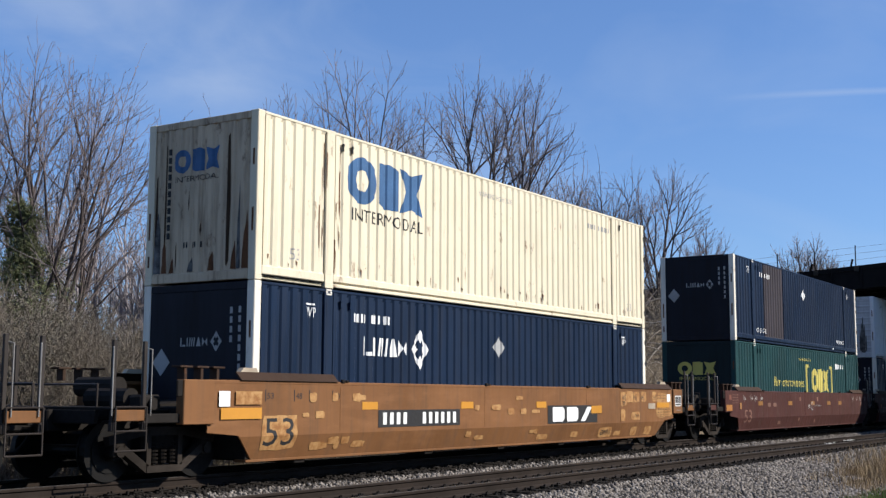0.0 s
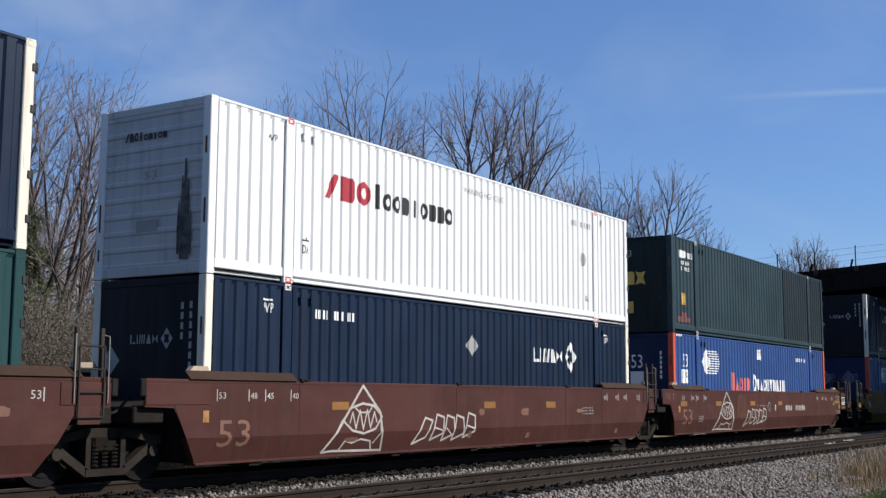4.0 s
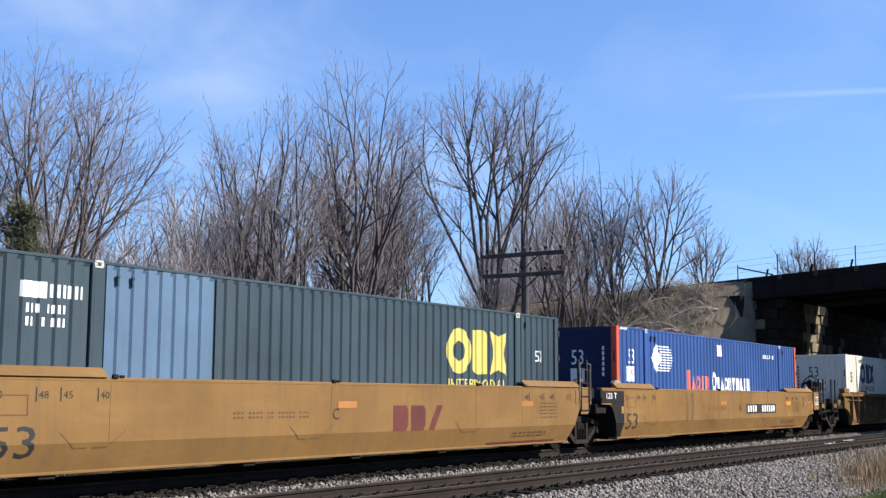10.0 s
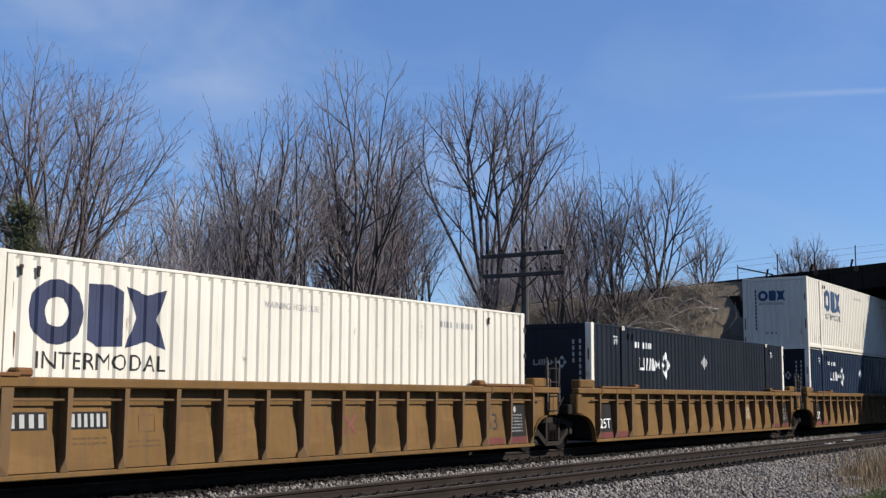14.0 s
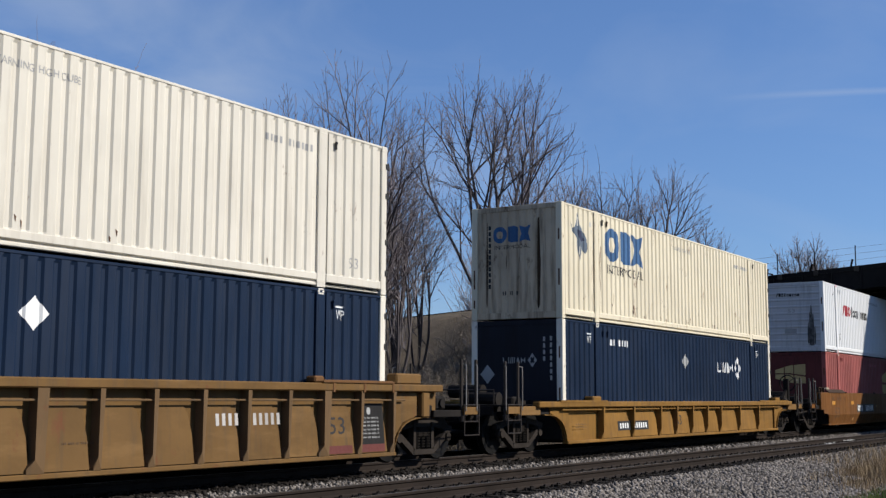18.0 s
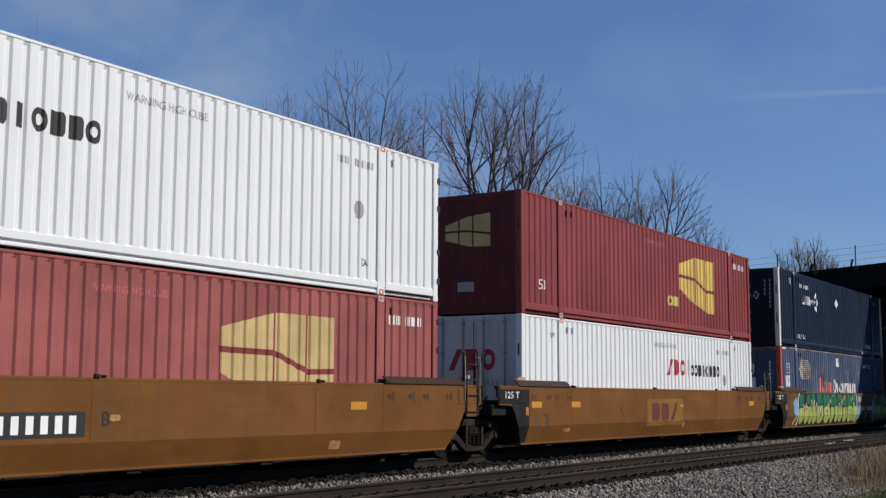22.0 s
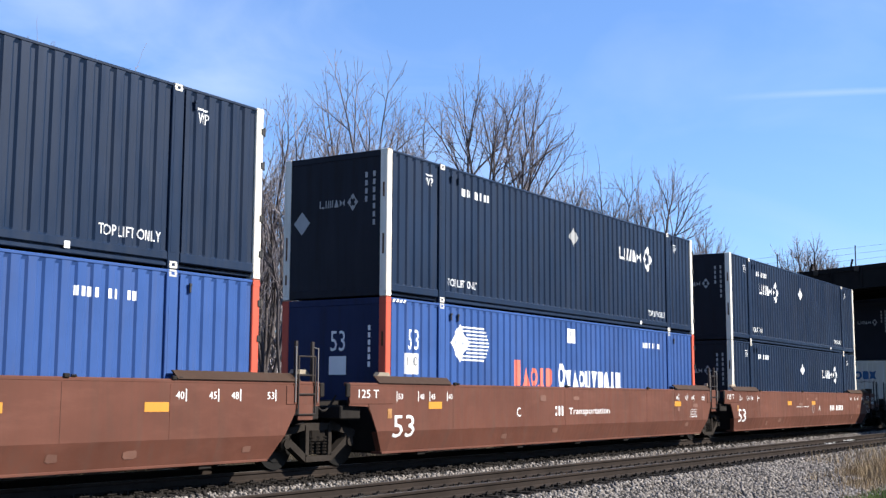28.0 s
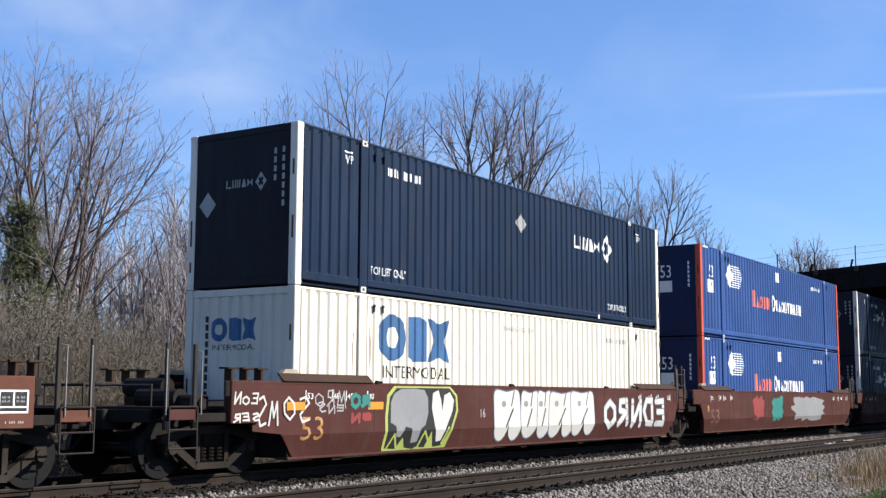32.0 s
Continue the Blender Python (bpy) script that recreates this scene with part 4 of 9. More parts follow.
def smooth_side(l_end, r_end, sign):
    left, right = side_outline(l_end, r_end)

    def make(bm):
        t = bmesh.new()
        pts = left[::-1] + right
        t.faces.new([t.verts.new((x, 0, z)) for x, z in pts])
        bmesh.ops.bisect_plane(t, geom=t.verts[:] + t.edges[:] + t.faces[:], dist=1e-5, plane_co=(0, 0, 0.62), plane_no=(0, 0, 1))
        for lay_y in (0.0, -0.03):
            for f in t.faces:
                bm.faces.new([bm.verts.new((v.co.x, sign * (side_y(v.co.z) + lay_y), v.co.z)) for v in f.verts])
        t.free()
        # rolled edge along the top and a flange along the bottom
        box(bm, left[-1][0], right[-1][0], sign * (WY - 0.14), sign * (WY + 0.004), 1.45, 1.515, 0.015)
        box(bm, -0.2, CL + 0.2, sign * (side_y(0.23) - 0.25), sign * (side_y(0.23) + 0.012), 0.2, 0.245, 0.008)
        recalc(bm)
    return make


def car_common(car, body, l_end, r_end, dark, iron, brake_end="", plat=None, deck=1.0):
    """Ends, trucks, floor and ironwork under and round any well."""
    plat = plat or body
    for i, x in enumerate((1.2, 5.2, CL / 2, CL - 5.2, CL - 1.2)):
        part("cross_bearer", (i,), lambda bm: box(bm, x - 0.14, x + 0.14, -WY + 0.16, WY - 0.16, 0.14, 0.27, 0.01), dark, car)
    for end, x0, t in ((l_end, 0.0, -1), (r_end, CL, 1)):
        e = "L" if t < 0 else "R"

        def bulkhead(bm):
            box(bm, x0 + t * 0.12, x0 + t * 0.2, -WY + 0.14, WY - 0.14, 0.25, 1.2, 0.01)
            prism(bm, [(x0 + t * 0.2, 0.75), (x0 + t * 1.5, 0.80), (x0 + t * 1.5, 1.12), (x0 + t * 0.2, 1.2)][::-t], -0.5, 0.5)
            box(bm, x0 + t * 0.9, x0 + t * 1.5, -WY + 0.1, WY - 0.1, 0.86, 1.1, 0.02)
            recalc(bm)
        part("end_bulkhead", (e,), bulkhead, dark, car)
        if end == "c":
            truck(car, x0 + t * 1.68)

            def platform(bm):
                box(bm, x0 + t * 1.5, x0 + t * 3.28, -0.32, 0.32, 0.74, 1.06, 0.02)
                box(bm, x0 + t * 2.5, x0 + t * 3.14, -WY, WY, 1.06, 1.10, 0.008)
                box(bm, x0 + t * 3.1, x0 + t * 3.18, -WY + 0.3, WY - 0.3, 0.86, 1.06, 0.01)
                for y in (-0.9, 0.9):
                    box(bm, x0 + t * 1.5, x0 + t * 2.6, y - 0.05, y + 0.05, 0.94, 1.06, 0.01)
            part("end_platform", (e, "c"), platform, dark, car)
            part("coupler", (e,), lambda bm: (box(bm, x0 + t * 3.2, x0 + t * 3.62, -0.09, 0.09, 0.78, 0.96, 0.03), box(bm, x0 + t * 3.55, x0 + t * 3.78, -0.17, 0.10, 0.72, 1.02, 0.05)), STEEL, car, "rusty knuckle coupler")
            part("air_hose", (e,), lambda bm: pipe(bm, [(x0 + t * (3.0 + 0.1 * k), 0.35 + 0.02 * k, 0.74 - 0.34 * math.sin(k * math.pi / 7)) for k in range(8)], 0.025), STEEL, car)
            for s in (-1, 1):
                part("step_panel", (e, s), lambda bm: box(bm, x0 + t * 2.5, x0 + t * 3.08, s * (WY - 0.02), s * (WY + 0.012), 0.90, 1.06, 0.008), plat, car)
                part("side_beam", (e, s), lambda bm: box(bm, x0 + t * 1.45, x0 + t * 2.6, s * (WY - 0.12), s * (WY - 0.03), 0.86, 1.06 if plat is not body else 1.0, 0.012), dark if plat is body else plat, car)
                ladder(car, x0 + t * 3.08, x0 + t * 2.5, 0.48, 2.05, s, iron, (0.48, 0.76, 1.1))
            for k, (dx, z) in enumerate(((2.05, 1.12), (1.75, 1.3))):
                part("air_tank", (e, k), lambda bm: rod(bm, (x0 + t * dx, -0.7 + 0.6 * k, z + 0.1), (x0 + t * dx, 0.2 + 0.6 * k, z + 0.1), 0.16, 12), dark, car)
            part("crossover_grab", (e,), lambda bm: pipe(bm, [(x0 + t * 3.15, -1.2, 1.1), (x0 + t * 3.15, -1.2, 1.42), (x0 + t * 3.15, 1.2, 1.42), (x0 + t * 3.15, 1.2, 1.1)], 0.016), iron, car)
            part("brake_valve", (e,), lambda bm: (box(bm, x0 + t * 1.9, x0 + t * 2.3, -1.2, -0.9, 1.0, 1.28, 0.04), rod(bm, (x0 + t * 2.1, -1.25, 1.14), (x0 + t * 2.1, -1.0, 1.14), 0.09, 10)), dark, car)
        else:
            if t < 0:
                truck(car, x0 - 1.70)
            part("articulated_casting", (e,), lambda bm: (box(bm, x0 + t * 1.4, x0 + t * 1.72, -0.3, 0.3, 0.72, 1.02, 0.04), rod(bm, (x0 + t * 1.7, 0, 0.72), (x0 + t * 1.7, 0, 1.06), 0.3, 16)), STEEL, car)
            if t > 0:
                for s in (-1, 1):
                    ladder(car, x0 + 0.78, x0 + 1.22, 0.96, 2.2, s, iron, (0.96, 1.3, 1.62, 1.94))
                    part("step_panel", (e, s, "j"), lambda bm: box(bm, x0 + 0.80, x0 + 1.2, s * (WY - 0.03), s * (WY + 0.01), 0.86, 1.36, 0.008), body, car)
            else:
                for s in (-1, 1):
                    part("brake_hose", (e, s), lambda bm: pipe(bm, [(x0 - 1.4 - 0.1 * k, s * 1.2, 1.28 - 0.35 * math.sin(math.pi * k / 8) + 0.02 * k) for k in range(9)], 0.022), STEEL, car)
        if brake_end == e:
            def stand(bm):
                box(bm, x0 + t * 2.74, x0 + t * 2.9, -1.1, -0.9, 1.1, 2.0, 0.02)
                prism(bm, [(x0 + t * 2.0, 1.1), (x0 + t * 2.74, 1.1), (x0 + t * 2.74, 1.6)][::-t], -1.05, -0.95)
                rod(bm, (x0 + t * 2.9, -1.0, 1.85), (x0 + t * 2.98, -1.0, 1.85), 0.07, 10)
                recalc(bm)
            part("brake_stand", (e,), stand, dark, car)

            def hand_wheel(bm):
                c = Vector((x0 + t * 2.99, -1.0, 1.85))
                pts = [c + Vector((0, 0.29 * math.cos(a), 0.29 * math.sin(a))) for a in [2 * math.pi * i / 20 for i in range(21)]]
                pipe(bm, pts, 0.022)
                for i in range(0, 20, 4):
                    rod(bm, c, pts[i], 0.014)
                rod(bm, c - Vector((0.03, 0, 0)), c + Vector((0.03, 0, 0)), 0.05, 8)
            part("brake_wheel", (e,), hand_wheel, dark, car, "spoked hand brake wheel")


def lay_on_side(car, marks, flat=None, l_end=""):
    """Marks on the near side: (name, key, outlines, material, label)."""
    for i, (name, key, polys, mat, lab) in enumerate(marks):
        def put(a, b, ma, mb, lift):
            proud = 0.0 if flat is not None else 0.051 if (ma < -1.125 and flat is None and l_end == "c" or ma > CL + 1.38) and mb > 0.82 else 0.013 if ma < -0.02 and mb > 0.88 else 0.0
            return (a, -(side_y(b) if flat is None else flat(b)) - lift - 0.00016 * i - 0.0006 - proud, b)
        mark_parts(name, (key, "car", flat is None), polys, mat, lab, car, lambda bm, g: lay(bm, g, (), (0.62,), put))


def guides(car, mat, l_end, r_end):
    """Sloped guide plates over the wells' ends, on brackets."""
    for x0, x1, e in ((-0.5, 2.02, "L"), (CL - 2.02, CL + 0.85 + 0.5 * (r_end == "c"), "R")):
        for s in (-1, 1):
            def plate(bm):
                a = [(x0, s * (WY - 0.10), 1.65), (x1, s * (WY - 0.10), 1.65), (x1, s * (WY + 0.035), 1.515), (x0, s * (WY + 0.035), 1.515)]
                v = [bm.verts.new(p) for p in a] + [bm.verts.new((p[0], p[1] - s * 0.035, p[2] - 0.005)) for p in a]
                for f in ((0, 1, 2, 3), (7, 6, 5, 4), (0, 4, 5, 1), (1, 5, 6, 2), (2, 6, 7, 3), (3, 7, 4, 0)):
                    bm.faces.new([v[i] for i in f])
                recalc(bm)
            part("guide_plate", (e, s, x0, x1), plate, mat, car)
            part("corner_guide", (e, s), lambda bm: prism(bm, [(x0 + 0.12, 1.645), (x0 + 0.55, 1.645), (x0 + 0.5, 1.72), (x0 + 0.2, 1.72)] if e == "L" else [(x1 - 0.55, 1.645), (x1 - 0.12, 1.645), (x1 - 0.2, 1.72), (x1 - 0.5, 1.72)], s * (WY - 0.16) - 0.05, s * (WY - 0.16) + 0.05), WORNWHITE, car, "pale rubbed guide block")
            for k in range(3 if (l_end if e == "L" else r_end) == "c" else 0):
                x = (x0 - 1.2 + 0.35 * k) if e == "L" else (x1 + 0.15 + 0.3 * k)
                part("guide_bracket", (e, s, k, x1), lambda bm: (box(bm, x, x + 0.06, s * (WY - 0.2), s * (WY - 0.04), 1.5, 1.7, 0.006), box(bm, x - 0.1, x + 0.16, s * (WY - 0.22), s * (WY - 0.02), 1.69, 1.72, 0.004)), GUIDE, car)


def size_marks(x, top, ink):
    out = []
    for dx, w in ((0.05, "53"), (0.78, "48"), (1.18, "45"), (1.82, "40")):
        out.append(("size_mark", "SM%s%.2f" % (w, x + dx), words_at(w, x + dx + 0.05, top - 0.28, 0.1, 0.16) + rect(x + dx, x + dx + 0.02, top - 0.32, top - 0.13), ink, ""))
    return out


def size_marks_right(ink):
    out = []
    for d, w in ((0.0, "53"), (0.85, "48"), (1.35, "45"), (2.05, "40")):
        x = CL + 0.22 - d
        out.append(("size_mark", "SR%s" % w, words_at(w, x - 0.2, 1.215, 0.115, 0.17) + rect(x, x + 0.022, 1.18, 1.37), ink, ""))
    return out


def fin_foot(bm):
    """The lower part of the end plate, leaning in with the side."""
    prism(bm, [(-0.53, 0.62), (-0.03, 0.62), (-0.03, 0.25), (-0.22, 0.25)], -WY - 0.005, -WY + 0.12)
    for v in bm.verts:
        v.co.y += 0.125 * (0.62 - v.co.z) / 0.37


def smooth_car(at, label, body, l_end, r_end, marks, ink=INK_W, plate_mat=None, end_plate=None, brake_end="", iron=None, dark=None, plat=None, under=()):
    car = thing("well_car", at, label, "railroad car", "cars of the train")
    dark = dark or STEEL
    for s in (-1, 1):
        part("side_sill", (l_end, r_end, s), smooth_side(l_end, r_end, s), body, car)
    guides(car, plate_mat or GUIDE, l_end, r_end)
    car_common(car, body, l_end, r_end, dark, iron or IRON, brake_end, plat)
    # raised access panels at the ends of the side
    for e, x0, x1 in (("L", -1.78 if l_end == "c" else -1.37, -1.12 if l_end == "c" else -0.03), ("R", CL + 1.40 if r_end == "c" else CL + 0.5, CL + 2.06 if r_end == "c" else CL + 1.37)):
        end = l_end if e == "L" else r_end
        part("access_panel", (e, end), lambda bm: box(bm, x0, x1, -WY + (0.12 if end == "c" else 0), -WY - (0.05 if end == "c" else 0.012), 0.83 if end == "c" else 1.13, 1.51 if end == "c" else 1.44, 0.012 if end == "c" else 0.006), (end_plate or body) if e == "L" else body, car)
        part("jack_pad", (e, end), lambda bm: (box(bm, x0 - 0.12, x0 + 0.0, -WY + 0.02, -WY - 0.03, 1.25, 1.5, 0.02) if e == "L" else box(bm, x1, x1 + 0.12, -WY + 0.02, -WY - 0.03, 1.25, 1.5, 0.02)), dark, car)
    if l_end == "j":
        part("end_fin", (), lambda bm: prism(bm, [(-0.80, 1.125), (-0.03, 1.125), (-0.03, 0.625), (-0.53, 0.625)], -WY - 0.006, -WY + 0.02), end_plate or body, car)
    if l_end == "j":
        part("fin_foot", (), fin_foot, end_plate or body, car)
        part("sticker", (), lambda bm: box(bm, -0.2, -0.07, -WY - 0.012, -WY - 0.004, 0.86, 1.04), PATCH, car, "small pale sticker")
    # seams, lifting hooks and rivet heads
    for k, x in enumerate((2.1, 7.1, 12.0, 14.0)):
        part("weld_seam", (k,), lambda bm: box(bm, x, x + 0.012, -WY - 0.004, -WY, 0.63, 1.44), body, car)
        part("lashing_hook", (k,), lambda bm: (box(bm, x + 0.02, x + 0.12, -WY - 0.03, -WY + 0.02, 1.50, 1.56, 0.01), rod(bm, (x + 0.16, -WY, 1.53), (x + 0.24, -WY, 1.53), 0.02)), dark, car)
    lay_on_side(car, list(under) + size_marks(0.05, 1.5, ink) + size_marks_right(ink) + list(marks), None, l_end)
    return car


def arch(x0, t, top):
    """The curved cut over a truck at a ribbed car's end."""
    return [(x0 + t * (0.10 + 0.12 * math.sin(a) + 0.80 * (1 - math.cos(a)) ** 1.3), 0.23 + 0.62 * math.sin(a)) for a in [i * math.pi / 2 / 8 for i in range(9)]]


def bay_y(z):
    """How far out the pressed panels of a ribbed car stand."""
    return WY - 0.035 - 0.09 * max(0.0, min(1.0, (z - 0.25) / 0.95))


def ribbed_car(at, label, body, l_end, r_end, marks, top=1.5, ribs=None, panel_mats=None, brake_end="", l_plate=None, low=False, posts=None):
    car = thing("well_car", at, label, "railroad car", "cars of the train")
    ribs = ribs or [0.02 + 1.008 * i for i in range(17)]
    chord = 0.14
    for s in (-1, 1):
        reach_l, reach_r = (1.66 if l_end == "c" else 1.25), (1.66 if r_end == "c" else 1.25)

        def web(bm):
            a_l, a_r = arch(0, -1, top), arch(CL, 1, top)
            out = [(-reach_l, top - chord), (-reach_l, 0.85)] + a_l[::-1] + a_r + [(CL + reach_r, 0.85), (CL + reach_r, top - chord)]
            prism(bm, out, s * (WY - 0.16), s * (WY - 0.135))
            recalc(bm)
        part("side_web", (l_end, r_end, s, top), web, body, car)
        for x0, t in ((0.0, -1), (CL, 1)):
            def flange(bm):
                p = arch(x0, t, top) + [(x0 + t * 1.25, 0.85)]
                for (xa, za), (xb, zb) in zip(p, p[1:]):
                    v = [bm.verts.new((x, y, z)) for y in (s * (WY - 0.14), s * (WY - 0.03)) for x, z in ((xa, za), (xb, zb), (xb, zb + 0.025), (xa - t * 0.02, za + 0.012))]
                    for q in ((0, 1, 2, 3), (7, 6, 5, 4), (0, 4, 5, 1), (1, 5, 6, 2), (2, 6, 7, 3), (3, 7, 4, 0)):
                        bm.faces.new([v[i] for i in q])
                bmesh.ops.remove_doubles(bm, verts=bm.verts[:], dist=1e-4)
                recalc(bm)
            part("arch_flange", (x0, s, top), flange, body, car)
            part("leg_panel", (x0, s, top), lambda bm: (prism(bm, [(x0 + t * 0.12, 0.25), (x0 - t * 0.05, 0.25), (x0 - t * 0.05, top - chord - 0.02), (x0 + t * 0.9, top - chord - 0.02), (x0 + t * 0.9, 0.9), (x0 + t * 0.42, 0.78), (x0 + t * 0.24, 0.6)][::-t], s * (WY - 0.137), s * (WY - 0.075)), recalc(bm)), body, car)
        part("top_chord", (l_end, r_end, s, top), lambda bm: box(bm, -reach_l, CL + reach_r, s * (WY - 0.13), s * (WY + 0.055), top - chord, top, 0.02), body, car)
        part("bottom_sill", (s, top), lambda bm: box(bm, -0.12, CL + 0.12, s * (WY - 0.16), s * (WY - 0.0), 0.16, 0.235, 0.012), body, car)
        for k, x in enumerate(ribs):
            wide = 0.19 if k % 6 == 2 and not low else 0.09

            def rib(bm):
                # a post that flares to a gusset at its foot
                low_y, up_y = s * (WY - 0.0), s * (WY + 0.045)
                front = [(x - wide * 0.5, top - chord, up_y), (x - wide * 0.5, 0.42, up_y), (x - wide * 1.0, 0.30, low_y), (x - wide * 1.0, 0.235, low_y), (x + wide * 0.5, 0.235, low_y), (x + wide * 0.5, top - chord, up_y)]
                f = [bm.verts.new((px, py, pz)) for px, pz, py in front]
                r = [bm.verts.new((px, s * (WY - 0.137), pz)) for px, pz, py in front]
                bm.faces.new(f)
                for i in range(len(f)):
                    bm.faces.new((f[i], r[i], r[(i + 1) % len(f)], f[(i + 1) % len(f)]))
                recalc(bm)
            part("side_post", (round(x, 2), s, top), rib, posts or body, car)
        z0, z1 = 0.25, top - chord - (0.25 if not low else 0.1)
        for k, (xa, xb) in enumerate(zip(ribs, ribs[1:])):
            xa, xb = xa + 0.08, xb - 0.13

            def bay(bm):
                # a pressed panel that leans out to its foot and is cut away towards the next post
                out = [(xa, z0), (xb, z0), (xb - 0.03, z0 + 0.45), (xb - 0.10, z1 - 0.12), (xb - 0.18, z1), (xa + 0.05, z1), (xa, z1 - 0.05)]
                f = [bm.verts.new((px, s * bay_y(pz), pz)) for px, pz in out]
                r = [bm.verts.new((px, s * (WY - 0.137), pz)) for px, pz in out]
                bm.faces.new(f)
                for i in range(len(f)):
                    bm.faces.new((f[i], r[i], r[(i + 1) % len(f)], f[(i + 1) % len(f)]))
                recalc(bm)
            part("bay_panel", (k, s, top), bay, body, car)
        if not low:
            for x0, t, e in ((0.0, -1, l_end), (CL, 1, r_end)):
                part("guide_plate", ("r", x0, s), lambda bm: (box(bm, x0 - t * 0.1, x0 - t * 2.2, s * (WY - 0.10), s * (WY + 0.075), top + 0.0, top + 0.055, 0.01), box(bm, x0 - t * 2.15, x0 - t * 2.42, s * (WY - 0.16), s * (WY + 0.06), top, top + 0.12, 0.03)), RUSTPOST, car)
                part("corner_block", (x0, s), lambda bm: box(bm, x0 + t * 0.15, x0 + t * 1.0, s * (WY - 0.28), s * (WY - 0.03), top, top + 0.21, 0.03), body, car)
                part("end_casting", (x0, s, e), lambda bm: box(bm, x0 + t * 0.98, x0 + t * 1.24, s * (WY - 0.2), s * (WY + 0.02), 0.86, top - chord, 0.03), body, car)
                for k in range(3):
                    part("strap_bracket", (x0, s, k), lambda bm: box(bm, x0 - t * (0.05 + 0.9 * k), x0 - t * (0.11 + 0.9 * k), s * (WY + 0.05), s * (WY + 0.065), top - chord - 0.02, top + 0.04, 0.004), RUSTPOST, car)
        else:
            for x0, x1 in ((-0.6, 2.0), (CL - 2.0, CL + 1.2)):
                part("guide_plate", (x0, s), lambda bm: prism(bm, [(x0, top - 0.02), (x1, top - 0.02), (x1, top + 0.03), (x0, top + 0.03)], s * (WY + 0.01), s * (WY + 0.06)), body, car)
                part("guide_block", (x0, s), lambda bm: box(bm, x0 + 1.75, x0 + 2.25, s * (WY - 0.2), s * (WY + 0.05), top, top + 0.13, 0.03), body, car)
    part("long_pipe", (top,), lambda bm: rod(bm, (-0.4, -WY + 0.01, top - chord - (0.16 if not low else 0.06)), (CL + 0.4, -WY + 0.01, top - chord - (0.16 if not low else 0.06)), 0.018), posts or body, car)
    car_common(car, body, l_end, r_end, STEEL, IRON, brake_end, OCHRE_E if low else None)
    lay_on_side(car, marks, bay_y)
    return car
# ---- the train ----
TRACK_Y = 14.513
FLOOR_Z = 0.286
SPLIT_Z = 3.186
OFFSETS = {"A": 14.78, "B": 38.43, "C": 57.98, "D": 77.33, "E": 100.94, "F": 120.55, "G": 140.07, "H": 163.57, "I": 183.22, "J": 202.70, "K": 226.24, "L": 249.71, "M": 269.39, "N": 288.83, "O": 312.44, "P": 332.20, "Q": 351.74, "R": 375.46, "S": 395.01}
TRAVEL = [(0.0, 0.00), (2.5, 27.71), (5.5, 60.96), (9.0, 99.87), (11.5, 127.80), (14.5, 161.28), (17.0, 189.05), (19.0, 211.67), (21.0, 234.22), (23.0, 256.84), (25.4, 284.00), (28.0, 313.68), (29.8, 334.30), (32.0, 359.65)]
OFFSETS["Z"] = OFFSETS["A"] - 23.55
OFFSETS["T"] = OFFSETS["S"] + 19.5
MOVING = []


def on_train(u, z=0.0):
    return pose(OFFSETS[u], TRACK_Y, z)


def ride(ob, u, z=0.0):
    MOVING.append((ob, OFFSETS[u], z))
    return ob


def umax(u, z, logo="left", words=True, dia=INK_W, end_dia=INK_G, **kw):
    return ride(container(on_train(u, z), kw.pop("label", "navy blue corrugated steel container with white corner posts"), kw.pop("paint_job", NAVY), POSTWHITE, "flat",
                          marks=umax_marks(logo, words, dia), end_marks=umax_end(end_dia), castings=POSTWHITE, end_mat=NAVY_SHADE, **kw), u, z)


def pacer(u, z, worn=False, label="royal blue corrugated container with orange red corner posts", box_mark=True, twin=False):
    blue = PACER_WORN if worn else PACER
    # twin end emblems take a dark ink that holds the wall's shade
    ends = [("emblem", "PED%d" % k, ring(a, 1.95, 0.3, 0.34, 0.52, 4), SPRAY_SMOKE, "dim diamond emblem") for k, a in enumerate((0.6, 1.65))] + [("emblem", "PEE%d" % k, disc(a, 1.95, 0.1, 0.16, 10), SPRAY_SMOKE, "dim diamond emblem") for k, a in enumerate((0.6, 1.65))] + [("emblem_stripes", "PES%d" % k, [q for i in range(6) for q in rect(a + 0.2 - 0.03 * abs(i - 2.5), a + 0.44, 1.74 + i * 0.07, 1.77 + i * 0.07)], SPRAY_SMOKE, "dim speed stripe") for k, a in enumerate((0.6, 1.65))] + [("number_panel", "PEP", rect(1.95, 2.3, 1.1, 1.3), INK_G, "grey panel")] if twin else pacer_end()
    return ride(container(on_train(u, z), label, blue, CORAL, "flat", marks=pacer_marks(worn, box_mark)[3 if twin else 0:] + ([("scratched_paint", "SCw", scratches(7, 100), SPRAY_OFF, "pale scrapes"), ("scratched_paint", "SCr", scratches(8, 110), RUSTRUN, "rusty scrapes")] if worn else []) + ([("size_number", "P53r", words_at("53", 14.98, 1.9, 0.40, 0.36), INK_W, "white numerals"), ("weight_panel", "P110r", rect(14.92, 15.38, 1.42, 1.83), INK_W, "white panel"), ("size_number", "P110rn", words_at("110", 14.97, 1.58, 0.19, 0.36), INK_B, "dark numerals")] if twin else []), end_marks=ends, rail_mat=SCRAPED if worn else None, end_mat=None if worn else PACER_SHADE), u, z)


